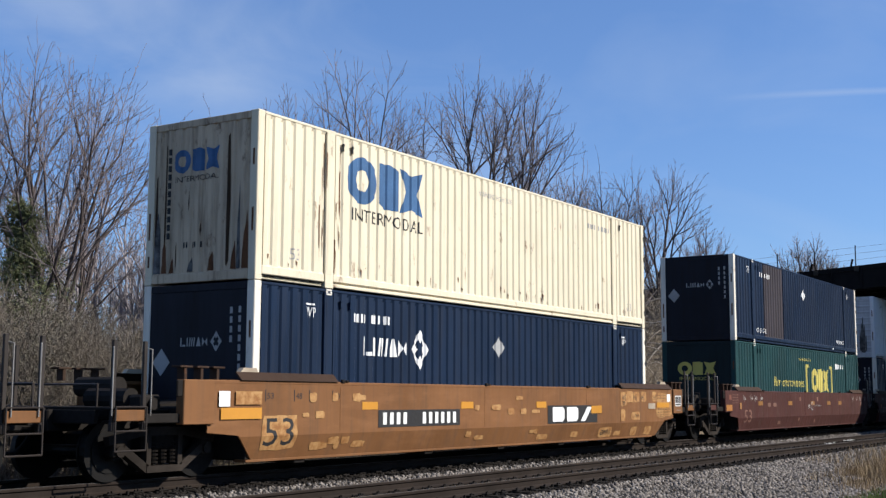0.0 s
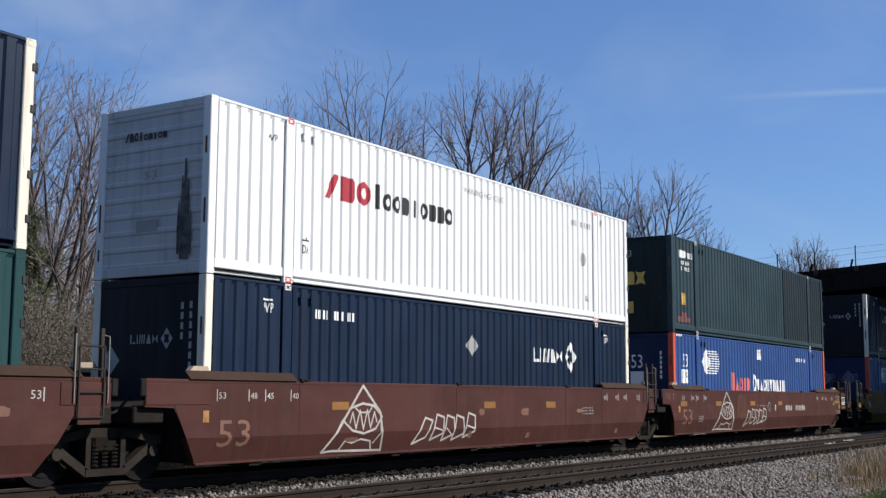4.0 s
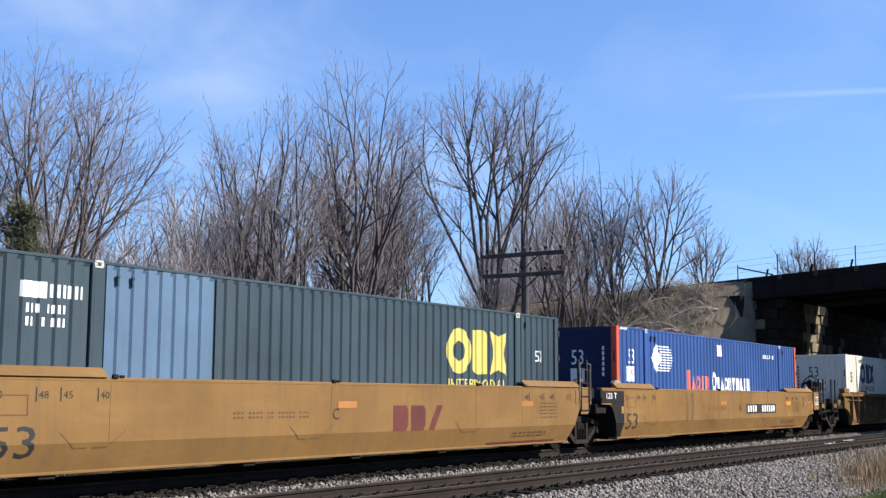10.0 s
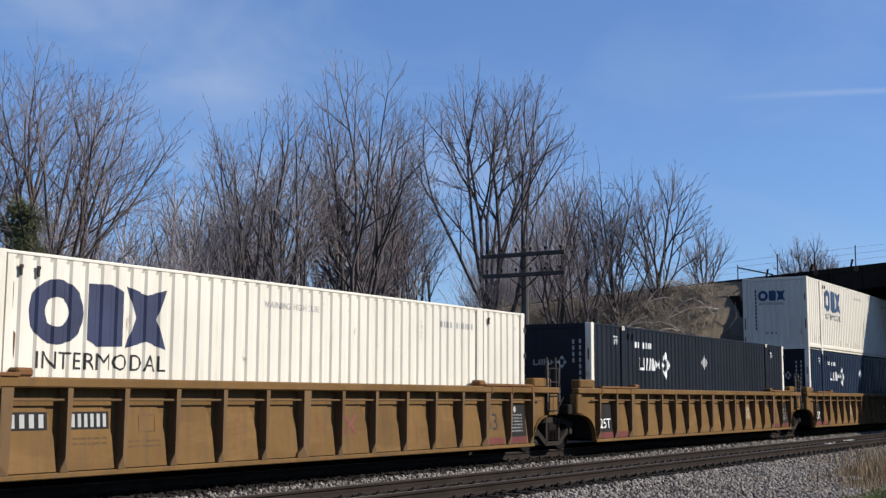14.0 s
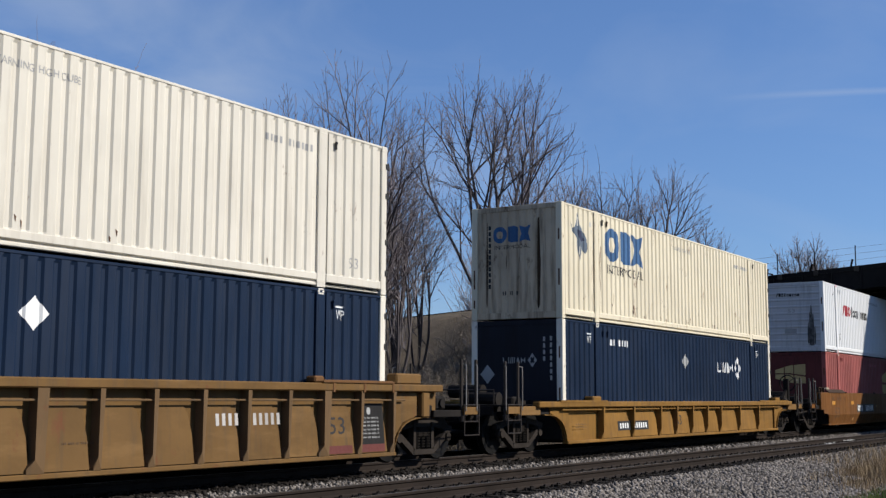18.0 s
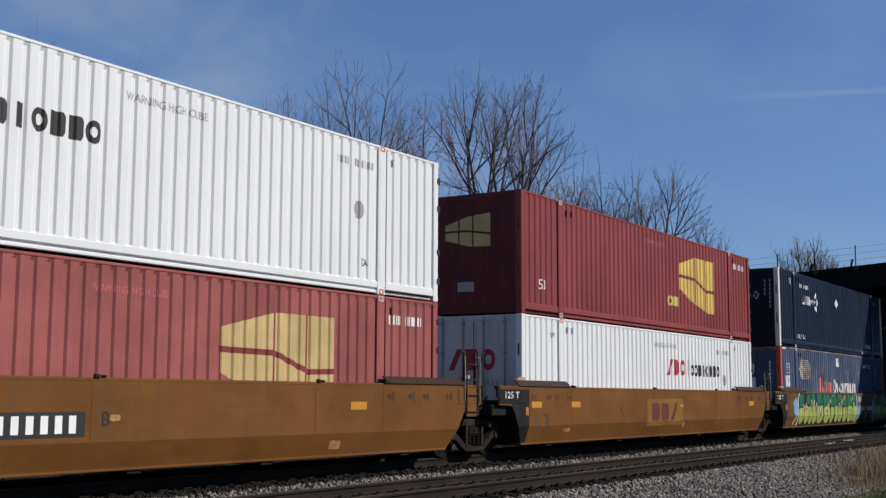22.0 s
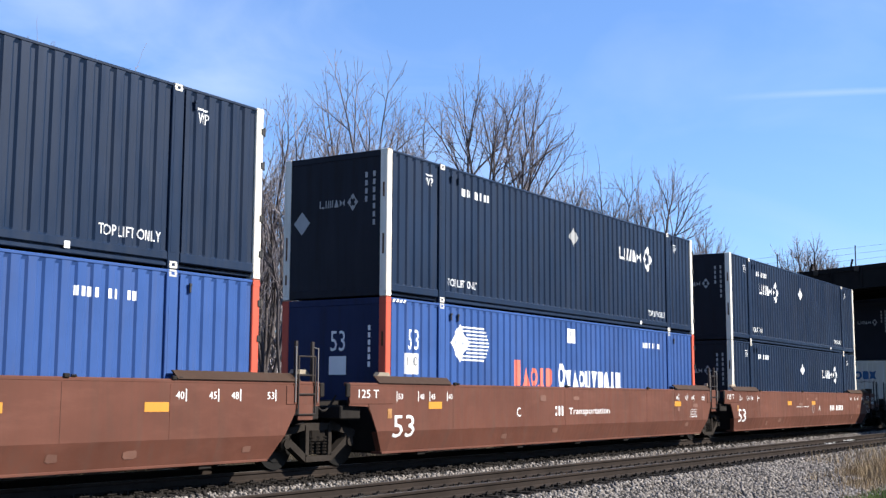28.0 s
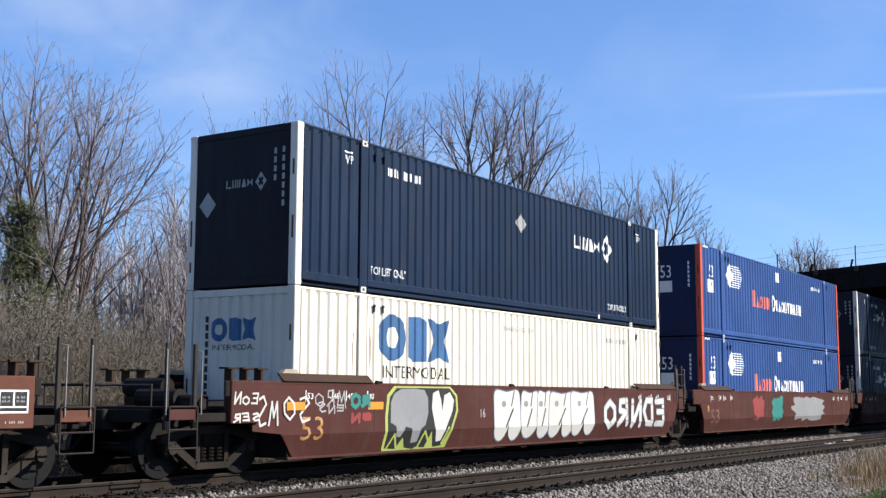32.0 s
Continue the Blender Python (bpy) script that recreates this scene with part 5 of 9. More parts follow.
def csx(u, z, label, body=CREAM, ink=INK_BLUE, dark=INK_B, extra=(), end_ink=None, end_extra=(), number=True, end_mat=None, end_y=1.95):
    return ride(container(on_train(u, z), label, body, body, "corr", marks=csx_marks(ink, 2.49, number, dark) + list(extra), end_marks=csx_end(end_ink or ink, dark, end_y) + list(end_extra), castings=body, end_mat=end_mat), u, z)


def xpo(u, z, x, left, label):
    em = [("logo", "XE", mark_blocks(0.62, 1.62, 2.3, 2.45, "ZBOIobiob"), INK_B, "dark plain shapes"), ("size_number", "XE53", words_at("53", 1.1, 1.62, 0.15, 0.3), INK_G, ""),
          ("number_panel", "XEP", rect(0.95, 1.45, 0.75, 0.95), INK_G, ""), ("soot_stain", "XES", [[(x - 0.025 * w, lo), (x + 0.02 * w, lo), (x + 0.03 * w, (lo + hi) / 2), (x + 0.012 * w, hi), (x - 0.01 * w, hi), (x - 0.03 * w, (lo + hi) / 2)] for x, lo, hi, w in ((1.93, 0.34, 1.2, 1.2), (2.0, 0.26, 1.62, 1.5), (2.06, 0.25, 1.9, 1.7), (2.13, 0.25, 1.55, 1.4), (2.2, 0.32, 1.05, 1.0))], SOOTMARK, "black soot stain")]
    if left == "door":
        em = [("logo", "XED", mark_blocks(0.6, 1.95, 1.6, 2.1, "ZBO"), INK_R, "red plain shapes"), ("number_mark", "XEN", bars(1.5, 2.0, 1.25, 1.38, "xxxx"), INK_G, "")]
    return ride(container(on_train(u, z), label, WHITE, WHITE, left, marks=xpo_marks(x), end_marks=em, castings=CORAL, end_mat=WHITE_SHADE), u, z)


def window_box(u, z, x, y0, label):
    em = window_end()
    body = RED_FADED if y0 < 1 and u == "L" else RED
    extra = [("emblem", "GY", ring(9.0, 0.92, 0.22, 0.15, 0.5, 14) + rect(9.26, 9.62, 0.78, 1.06), INK_Y, "yellow plain shapes")] if y0 < 1 else []
    return ride(container(on_train(u, z), label, body, body, "flat", marks=[(n, k + u, p, INK_TAN if m is INK_GOLD and u == "L" else m, lb) for n, k, p, m, lb in window_marks(x, y0)] + extra, end_marks=em, end_mat=RED_SHADE), u, z)


def rust_runs(seed, n, tag):
    """Thin runs of rust under the post and along the foot of a side."""
    rnd = random.Random(seed)
    out = []
    for i in range(n):
        if i < n * 0.45:
            x, top, ln, w = rnd.choice((1.80, 2.16, 2.22, 1.72)) + rnd.uniform(-0.05, 0.09), rnd.uniform(0.7, 2.75), rnd.uniform(0.25, 0.9), rnd.uniform(0.012, 0.035)
        else:
            x, top, ln, w = rnd.uniform(0.3, 15.8), rnd.uniform(0.36, 0.6), rnd.uniform(0.08, 0.25), rnd.uniform(0.015, 0.05)
        low = max(0.26, top - ln)
        out.append(("rust_run", "%s%d" % (tag, i), [[(x - w * 0.5, top), (x + w * 0.5, top - 0.04), (x + w * 0.35, (low + top) / 2), (x + w * 0.15, low), (x - w * 0.2, low + 0.05), (x - w * 0.5, (low + top) / 2 + 0.05)]], RUSTRUN, ""))
    return out


def scratches(seed, n, z1=2.6):
    """Long scrapes along the ribs, down to white or rust."""
    rnd = random.Random(seed)
    out = []
    for i in range(n):
        x0, x1 = rnd.choice(PANELS + (PANELS[1],) * 4)
        k = rnd.randrange(int((x1 - x0) / PITCH))
        x = x0 + (k + 0.44) * (x1 - x0) / round((x1 - x0) / PITCH) + rnd.uniform(-0.03, 0.0)
        top = rnd.uniform(1.2, z1)
        low = max(0.27, top - rnd.uniform(0.2, 1.5))
        w = rnd.uniform(0.008, 0.028)
        out.append([(x, low), (x + w, low + 0.1), (x + w * 0.8, (low + top) / 2), (x + w, top - 0.1), (x + w * 0.3, top)])
    return out


def soot_runs(tag):
    out = []
    for k, (a, w, top, low) in enumerate(((0.46, 0.05, 2.46, 0.3), (1.02, 0.025, 1.6, 1.25), (1.94, 0.12, 2.5, 0.24), (0.24, 0.07, 1.9, 0.22), (1.3, 0.03, 1.0, 0.8), (0.74, 0.03, 0.7, 0.22))):
        out.append(("soot_run", "%s%d" % (tag, k), [[(a - w * 0.2, top), (a + w * 0.2, top + 0.05), (a + w * 0.5, (top + low) / 2), (a + w * 0.3, low + 0.1), (a - w * 0.1, low), (a - w * 0.4, low + 0.12), (a - w * 0.45, (top + low) / 2)]], SOOTRUN, "dark run of soot and rust"))
    return out


# rust and road dirt creeping up the foot of an end wall
FOOT_RUST = [("rust_stain", "FR%d" % k, [[(a, 0.2), (b, 0.2), (b - 0.02, 0.2 + 0.7 * h), (0.5 * (a + b) + 0.02, 0.2 + h), (a + 0.03, 0.2 + 0.55 * h)]], SOOTMARK if k % 3 == 0 else RUSTRUN, "brown rust stain") for k, (a, b, h) in enumerate(((0.19, 0.34, 1.1), (0.36, 0.52, 0.6), (0.56, 0.7, 0.3), (1.02, 1.14, 0.26), (1.5, 1.62, 0.34), (2.02, 2.12, 0.5), (2.14, 2.24, 1.5), (2.27, 2.4, 1.0)))]

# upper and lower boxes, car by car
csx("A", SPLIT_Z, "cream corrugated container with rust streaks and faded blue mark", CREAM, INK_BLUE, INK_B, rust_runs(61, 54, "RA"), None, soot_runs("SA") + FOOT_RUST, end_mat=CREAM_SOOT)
umax("A", FLOOR_Z, "left", False, INK_G)
umax("B", SPLIT_Z, "none", True, INK_W, panels=(NAVY, [(3.2, NAVY), (5.46, BROWNPATCH), (14.05, NAVY)], NAVY), label="navy container with a brown primer patch and white posts")
ride(container(on_train("B", FLOOR_Z), "teal green corrugated container with yellow marks", TEAL, TEAL, "flat",
               marks=[("slogan", "BS", words_at("How tomorrow moves", 4.1, 1.42, 0.34, 3.7), INK_Y, "yellow letters"), ("logo", "BC", mark_c3(8.85, 11.3, 1.24, 2.16), INK_Y, "yellow plain shapes"),
                      ("bracket_mark", "BB", rect(8.15, 8.27, 1.2, 2.3) + rect(8.27, 8.5, 2.18, 2.3) + rect(11.75, 11.87, 1.2, 2.3) + rect(11.52, 11.75, 2.18, 2.3), INK_Y, "yellow brackets"),
                      ("warning_notice", "BW", words_at("WARNING HIGH CUBE", 7.3, 2.42, 0.11, 1.5), INK_Y, ""), ("number_mark", "BN", rect(12.4, 12.75, 2.2, 2.42) + bars(12.85, 13.6, 2.22, 2.4, "x x x"), INK_W, "white bars")],
               end_marks=[("logo", "BE", mark_c3(0.55, 1.9, 1.75, 2.2), INK_Y, "yellow plain shapes"), ("service_word", "BEI", words_at("INTERMODAL", 0.62, 1.58, 0.11, 1.2), INK_Y, "")], end_mat=TEAL_SHADE), "B", FLOOR_Z)
xpo("C", SPLIT_Z, 2.96, "hrib", "clean white corrugated container with red and black marks")
umax("C", FLOOR_Z, "right", False, INK_G)
SEVEN = [("number_panel", "DN", rect(0.68, 1.1, 2.28, 2.5), INK_W, "white panel"), ("number_mark", "DB", bars(1.15, 1.75, 2.3, 2.48, "xxxxxx") + bars(0.75, 1.45, 2.08, 2.2, "xxx xxxx") + bars(0.75, 1.45, 1.9, 2.02, "xx x xxx"), INK_W, "white bars")]
ride(container(on_train("D", SPLIT_Z), "dark green corrugated container with a slate repainted end", GREEN, GREEN, "flat", panels=(GREEN, [(10.93, GREEN), (14.05, GREEN_DARK)], GREEN_DARK),
               marks=SEVEN + [("warning_sticker", "DY", rect(0.74, 1.06, 0.86, 1.22), REFLECTOR, "yellow sticker"), ("warning_sticker", "DYb", bars(0.78, 1.02, 0.92, 1.16, "xxx"), INK_Y, ""),
                              ("spray_tag", "DR", [[(0.42, 0.34), (1.5, 0.36), (1.52, 0.47), (1.16, 0.5), (1.12, 0.62), (0.98, 0.66), (0.92, 0.6), (0.8, 0.66), (0.74, 0.5), (0.42, 0.5)]], PINKSPRAY, "faded red spray")],
               end_marks=[("logo", "DE", mark_c3(0.7, 1.75, 1.45, 1.85), INK_GOLD, "gold plain shapes"), ("size_number", "DE53", words_at("53", 1.05, 2.3, 0.2, 0.26), INK_G, ""), ("warning_sticker", "DEY", rect(1.0, 1.35, 0.6, 0.95), INK_GOLD, "")], end_mat=TEAL_SHADE), "D", SPLIT_Z)
pacer("D", FLOOR_Z)
umax("E", SPLIT_Z, "left")
pacer("E", FLOOR_Z, twin=True)
ride(container(on_train("F", FLOOR_Z), "slate green container with a faded blue section", SLATE, SLATE, "flat", panels=(SLATE, [(4.35, SKYBLUE), (14.05, SLATE)], SLATE),
               marks=SEVEN + [("logo", "FC", mark_c3(11.2, 13.7, 1.46, 2.42), INK_Y, "yellow plain shapes"), ("service_word", "FI", words_at("INTERMODAL", 11.25, 1.16, 0.2, 2.4), INK_Y, "yellow letters"), ("size_number", "F53", words_at("53", 15.05, 1.8, 0.26, 0.3), INK_W, "")],
               end_marks=[("size_number", "FE53", words_at("53", 1.3, 2.15, 0.2, 0.3), INK_G, ""), ("logo", "FE", mark_c3(0.9, 1.9, 1.3, 1.65), INK_GOLD, "")], end_mat=TEAL_SHADE), "F", FLOOR_Z)
pacer("G", FLOOR_Z)
csx("H", FLOOR_Z, "pale cream container with black marks and rust spots", CREAM_CLEAN, INK_NAVY, INK_B, rust_runs(65, 24, "RH") + [("size_number", "H53", words_at("53", 0.72, 1.7, 0.44, 0.34), INK_B, "black numerals")], INK_B, [("size_number", "HE53", words_at("53", 1.0, 1.92, 0.44, 0.4), INK_B, "")], False, None, 1.3)
umax("I", FLOOR_Z, "left", False, INK_G, paint_job=NAVY_BLACK, label="blackish navy corrugated steel container with white corner posts")
csx("J", SPLIT_Z, "off white corrugated container with dark blue marks", CREAM_CLEAN, INK_MID, INK_NAVY, rust_runs(63, 22, "RJ"))
umax("J", FLOOR_Z, "left", False, INK_W)
FOX = [("spray_drawing", "KF", [[(0.5, 2.45), (0.62, 2.28), (0.75, 2.35), (0.95, 2.75), (1.0, 2.42), (1.2, 2.3), (1.5, 2.0), (1.52, 1.85), (1.3, 1.7), (1.12, 1.85), (1.02, 1.5), (0.92, 1.85), (0.85, 2.05), (0.55, 2.3)]], SPRAY_SMOKE, "blue grey spray paint drawing"),
       ("spray_drawing", "KF2", [[(0.92, 2.3), (1.1, 2.26), (1.3, 2.05), (1.1, 2.0), (0.98, 2.1)]], INK_NAVY, ""), ("spray_drawing", "KF3", stroke([(0.95, 2.6), (0.94, 2.4)], 0.05) + stroke([(1.0, 1.68), (1.02, 1.85)], 0.05) + disc(1.62, 2.5, 0.06, 0.07, 8) + disc(1.7, 2.32, 0.05, 0.06, 8), SPRAY_OFF, "")]
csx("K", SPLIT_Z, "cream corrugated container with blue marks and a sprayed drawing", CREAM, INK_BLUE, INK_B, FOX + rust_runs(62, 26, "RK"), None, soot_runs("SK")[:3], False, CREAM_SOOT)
umax("K", FLOOR_Z, "right", False, INK_G)
xpo("L", SPLIT_Z, 2.96, "hrib", "white corrugated container with a soot stained end")
window_box("L", FLOOR_Z, 9.85, 0.72, "dusty red corrugated container with a gold emblem")
window_box("M", SPLIT_Z, 9.75, 0.72, "brick red corrugated container with a gold emblem")
xpo("M", FLOOR_Z, 8.7, "door", "white corrugated container with doors leading")
umax("N", SPLIT_Z, "left")
pacer("N", FLOOR_Z, True, "dusty scuffed blue container with faded marks")
umax("O", SPLIT_Z, "left")
pacer("O", FLOOR_Z)
umax("P", SPLIT_Z, "right", True, INK_G)
pacer("P", FLOOR_Z)
umax("Q", SPLIT_Z, "left")
umax("Q", FLOOR_Z, "right", False)
umax("R", SPLIT_Z, "right", True, INK_G)
csx("R", FLOOR_Z, "cream container with a large blue mark, partly sunk in the well", CREAM_CLEAN, INK_BLUE, INK_B, rust_runs(64, 24, "RR"))
pacer("S", SPLIT_Z)
pacer("S", FLOOR_Z)
umax("T", SPLIT_Z, "left")
umax("T", FLOOR_Z, "left", False)


def number_board(x0, x1, z0, z1, pattern="xxxx  xxxxxx", tag="NB"):
    return [("number_board", tag, rect(x0, x1, z0, z1), INK_B, "black number board"), ("number_mark", tag + "b", bars(x0 + 0.1, x1 - 0.1, z0 + 0.05, z1 - 0.05, pattern), INK_W, "white bars")]


def patches(seed, n, mat, x0=0.4, x1=15.8, away=()):
    """Small squarish dabs of touch-up paint and rubbed spots."""
    rnd = random.Random(seed)
    out = []
    for i in range(n):
        x, z, w, h = rnd.uniform(x0, x1), rnd.choice((0.42, 0.5, 0.95, 1.05, 1.25)), rnd.uniform(0.12, 0.4), rnd.uniform(0.07, 0.16)
        if any(p - 0.3 < x < q + 0.3 for p, q in away):
            continue
        k = [(x + w * (0.5 * math.copysign(abs(math.cos(a)) ** 0.4, math.cos(a)) + rnd.uniform(-0.05, 0.05)), z + h * (0.5 * math.copysign(abs(math.sin(a)) ** 0.4, math.sin(a)) + rnd.uniform(-0.08, 0.08))) for a in [2 * math.pi * (j + 0.5) / 12 for j in range(12)]]
        out.append(("paint_patch", "PP%d_%d" % (seed, i), [k], mat, ""))
    return out


def reflectors(xs, z=1.1, mat=REFLECTOR):
    return [("reflector", "RF%.1f" % x, rect(x, x + 0.48, z - 0.07, z + 0.07), mat, "yellow reflector") for x in xs]


def letter(w, x, z, h, ink=INK_W, width=None):
    return [("stencil", "%s%.2f%s" % (w, x, ink.name), words_at(w, x, z, h, width), ink, "")]


def big53(x, z, h, ink, w=0.74):
    return [("size_number", "B53%.2f%.2f%s" % (x, z, ink.name), words_at("53", x, z, h, w), ink, "stencilled numerals")]


def small_print(x, z, ink, rows=3, w=0.6):
    return [("fine_print", "FP%.2f%.2f%s%d" % (x, z, ink.name, rows), [q for i in range(rows) for q in bars(x, x + w, z - i * 0.07, z - i * 0.07 + 0.03, "xxx xxxx xx xxxxx xxx")], FINE_D if ink is INK_B else ink, "")]


def plate125(ink=INK_W):
    return [("load_limit", "T125" + ink.name, words_at("125 T", -1.12, 1.24, 0.15, 0.62), ink, "white stencil")]


def consolidated(ink=INK_W):
    x, z = CL + 1.5, 1.03
    return [("consolidated_stencil", "CS", rect(x, x + 0.46, z, z + 0.3), ink, "white bordered panel"), ("consolidated_stencil", "CSb", rect(x + 0.025, x + 0.22, z + 0.09, z + 0.275) + rect(x + 0.245, x + 0.435, z + 0.09, z + 0.275) + rect(x + 0.025, x + 0.435, z + 0.025, z + 0.07), INK_B, ""),
            ("fine_print", "CSp", [q for i in range(2) for q in bars(x + 0.05, x + 0.17, z + 0.14 + 0.05 * i, z + 0.165 + 0.05 * i, "xxx xx") + bars(x + 0.27, x + 0.4, z + 0.14 + 0.05 * i, z + 0.165 + 0.05 * i, "xx xxx")] + bars(x + 0.1, x + 0.4, 0.9, 0.93, "x xxx xxx"), INK_G, "pale fine print")]


def end_print(ink, stripe, tag):
    """Notices on the side beside a coupler end."""
    x = CL
    return [("fine_print", tag + "a", [q for i in range(3) for q in bars(x + 0.8, x + 1.36, 1.35 - 0.075 * i, 1.385 - 0.075 * i, ("x xxxx x xxxx xxxxx", "xxx xx xxxxx xxxxx", "xxxx xxx x x x x x")[i])] + [q for i in range(2) for q in bars(x + 0.8, x + 1.34, 0.75 - 0.085 * i, 0.785 - 0.085 * i, ("xxxxx x xxxx", "x x xxx xxxxx")[i])], ink, "small stencilled lines"),
            ("reflector", tag + "y", rect(x + 0.46, x + 1.38, 1.08, 1.18), stripe, "yellow stripe"), ("sticker", tag + "s", rect(x + 1.2, x + 1.37, 0.86, 1.05), PATCH, "small pale sticker"),
            ("tie_down_hook", tag + "h", rect(x + 0.12, x + 0.17, 1.0, 1.12) + rect(x + 0.56, x + 0.62, 1.01, 1.12) + rect(x + 0.17, x + 0.26, 1.04, 1.07), INK_B, "dark hook ends"), ("tie_down_hook", tag + "w", rect(x + 0.3, x + 0.5, 1.03, 1.09), WORNWHITE, "pale rubbed latch")]


def a_patches():
    """Pale fresh dabs of paint under the stencils of the orange car's end."""
    out = []
    for k, (a, b, c, d) in enumerate(((-2.12, -1.74, 1.05, 1.43), (-1.76, -1.3, 1.14, 1.43), (-1.28, -0.92, 1.15, 1.43), (-0.80, -0.44, 1.17, 1.43), (-0.04, 0.27, 1.17, 1.43), (0.26, 1.36, 0.72, 1.4), (-1.47, -0.89, 0.68, 0.9), (-2.12, -1.85, 0.66, 0.97), (-3.34, -2.56, 0.27, 0.52), (-2.4, -2.0, 0.3, 0.41), (-1.37, -0.98, 0.27, 0.5), (-0.48, -0.03, 0.27, 0.5), (-4.9, -4.5, 0.32, 0.45), (-6.6, -6.1, 0.3, 0.43))):
        w, h, rnd = b - a, d - c, random.Random(300 + k)
        out.append(("paint_patch", "AP%d" % k, [[(CL + (a + b) / 2 + w * (0.5 * math.copysign(abs(math.cos(t)) ** 0.35, math.cos(t)) + rnd.uniform(-0.05, 0.05)), (c + d) / 2 + h * (0.5 * math.copysign(abs(math.sin(t)) ** 0.35, math.sin(t)) + rnd.uniform(-0.06, 0.06))) for t in [2 * math.pi * (j + 0.5) / 16 for j in range(16)]]], PATCH, "pale touch-up paint"))
    return out


FINE_D = plain("worn dark stencil", (0.085, 0.048, 0.022), 0.7, 0, 0.4, 6.0)
FAINT = plain("faint brown line", (0.120, 0.062, 0.022), 0.7, 0, 0.4, 6.0)
SIDE_MARKS = [("tie_down_bar", "TB%.1f" % x, stroke([(x, 0.77), (x + 0.25, 0.55), (x + 0.46, 0.55)], 0.018) + stroke([(x + 0.58, 0.55), (x + 0.82, 0.55), (x + 1.15, 0.77)], 0.018), FAINT, "faint bent tie bars") for x in (1.25, 6.0, 11.2)]
SIDE_MARKS += [("notice_frame", "NF", rect(0.2, 0.72, 1.26, 1.275) + rect(0.2, 0.72, 1.0, 1.015) + rect(0.2, 0.215, 1.0, 1.27) + rect(0.705, 0.72, 1.0, 1.27), FAINT, "thin framed notice")]
SIDE_MARKS += [("fine_print", "SMP", [q for i in range(5) for q in bars(14.85, 15.7, 1.12 - 0.08 * i, 1.15 - 0.08 * i, "xxx xxxx xx xxxxx xxx xx")] + [q for i in range(2) for q in bars(13.6, 15.2, 0.46 - 0.07 * i, 0.5 - 0.07 * i, "xxxxx xxx xx xxxx xxx xxxxx xx")], FINE_D, "worn fine print"), ("reflector", "SMR", rect(13.95, 14.5, 1.06, 1.18) + rect(7.3, 7.85, 1.06, 1.18), FADEDORANGE, "faded orange reflector"), ("warning_panel", "SMW", rect(12.6, 15.7, 0.25, 0.30), INK_MAROON, "dull red stripe")]
SMEARS = [("smudge", "SG%.1f" % x, [[(x, 0.62), (x + 0.22, 0.62), (x + 0.3, 1.0), (x + 0.24, 1.42), (x + 0.05, 1.42), (x + 0.1, 1.05)]], SMEAR, "dark rubbed smear") for x in (4.35, 4.75)]
FADED53 = plain("faded brown stencil", (0.075, 0.040, 0.020), 0.7, 0, 0.35, 6.0)


def tri_tag(dx=0.0):
    """A one-eyed pointed figure and a row of angular outlines, sprayed in thin white line."""
    def line(pts, w=0.042):
        return fat_strokes([(a + dx, b) for a, b in pts], w)
    s = line([(2.84, 0.29), (3.9, 1.46), (4.45, 0.98), (4.6, 0.28)], 0.05) + line([(2.84, 0.29), (3.1, 0.31), (4.6, 0.28)]) + line([(3.32, 0.84), (3.55, 1.06), (3.9, 1.14), (4.24, 1.1), (4.5, 0.9), (4.3, 0.68), (3.95, 0.6), (3.6, 0.66), (3.32, 0.84)])
    s += line([(3.52, 0.8), (3.6, 0.98), (3.7, 0.7), (3.82, 1.02), (3.92, 0.68), (4.04, 1.02), (4.14, 0.7), (4.26, 0.98), (4.34, 0.8)], 0.034) + line([(3.66, 1.08), (3.8, 0.98), (4.1, 0.98), (4.2, 1.1)], 0.03)
    s += line([(3.3, 0.3), (3.44, 0.48), (3.66, 0.44), (3.9, 0.5), (4.2, 0.46), (4.28, 0.3)], 0.034) + line([(3.3, 0.84), (2.98, 0.42)], 0.03) + line([(4.46, 0.86), (4.48, 0.6), (4.3, 0.42)], 0.03)
    w = []
    for x0, foot, lean, kind in ((5.6, 0.36, 0.34, 0), (6.2, 0.42, 0.16, 1), (6.62, 0.4, 0.12, 2), (7.0, 0.4, 0.1, 0), (7.42, 0.44, 0.14, 1)):
        # slanting outlined wedges
        top = (x0 + lean + 0.02, foot + 0.5)
        w += line([(x0, foot), top, (top[0] + 0.26, top[1] - 0.06), (x0 + 0.42, foot + 0.12), (x0, foot)])
        if kind:
            w += line([(x0 + 0.12, foot + 0.24), (x0 + 0.4, foot + 0.28 - 0.1 * kind)], 0.034)
    return [("spray_tag", "TRI%.1f" % dx, s, CHALK, "white outline graffiti"), ("spray_tag", "TRW%.1f" % dx, w, CHALK, "white outline graffiti")]


def blob(a0, a1, b0, b1, seed, n=22, jag=0.16):
    rnd = random.Random(seed)
    ca, cb = (a0 + a1) / 2, (b0 + b1) / 2
    out = []
    for i in range(n):
        t = 2 * math.pi * i / n
        k = 1 / max(abs(math.cos(t)), abs(math.sin(t))) ** 0.75
        r = k * (1 - jag * rnd.random())
        out.append((ca + (a1 - a0) / 2 * min(1, max(-1, r * math.cos(t))), cb + (b1 - b0) / 2 * min(1, max(-1, r * math.sin(t)))))
    return out


def limit(ps, lo=0.25, hi=1.47):
    return [[(a, min(hi, max(lo, b))) for a, b in p] for p in ps]


def fat(lines, w):
    return limit([q for p in lines for q in fat_strokes(p, w)])


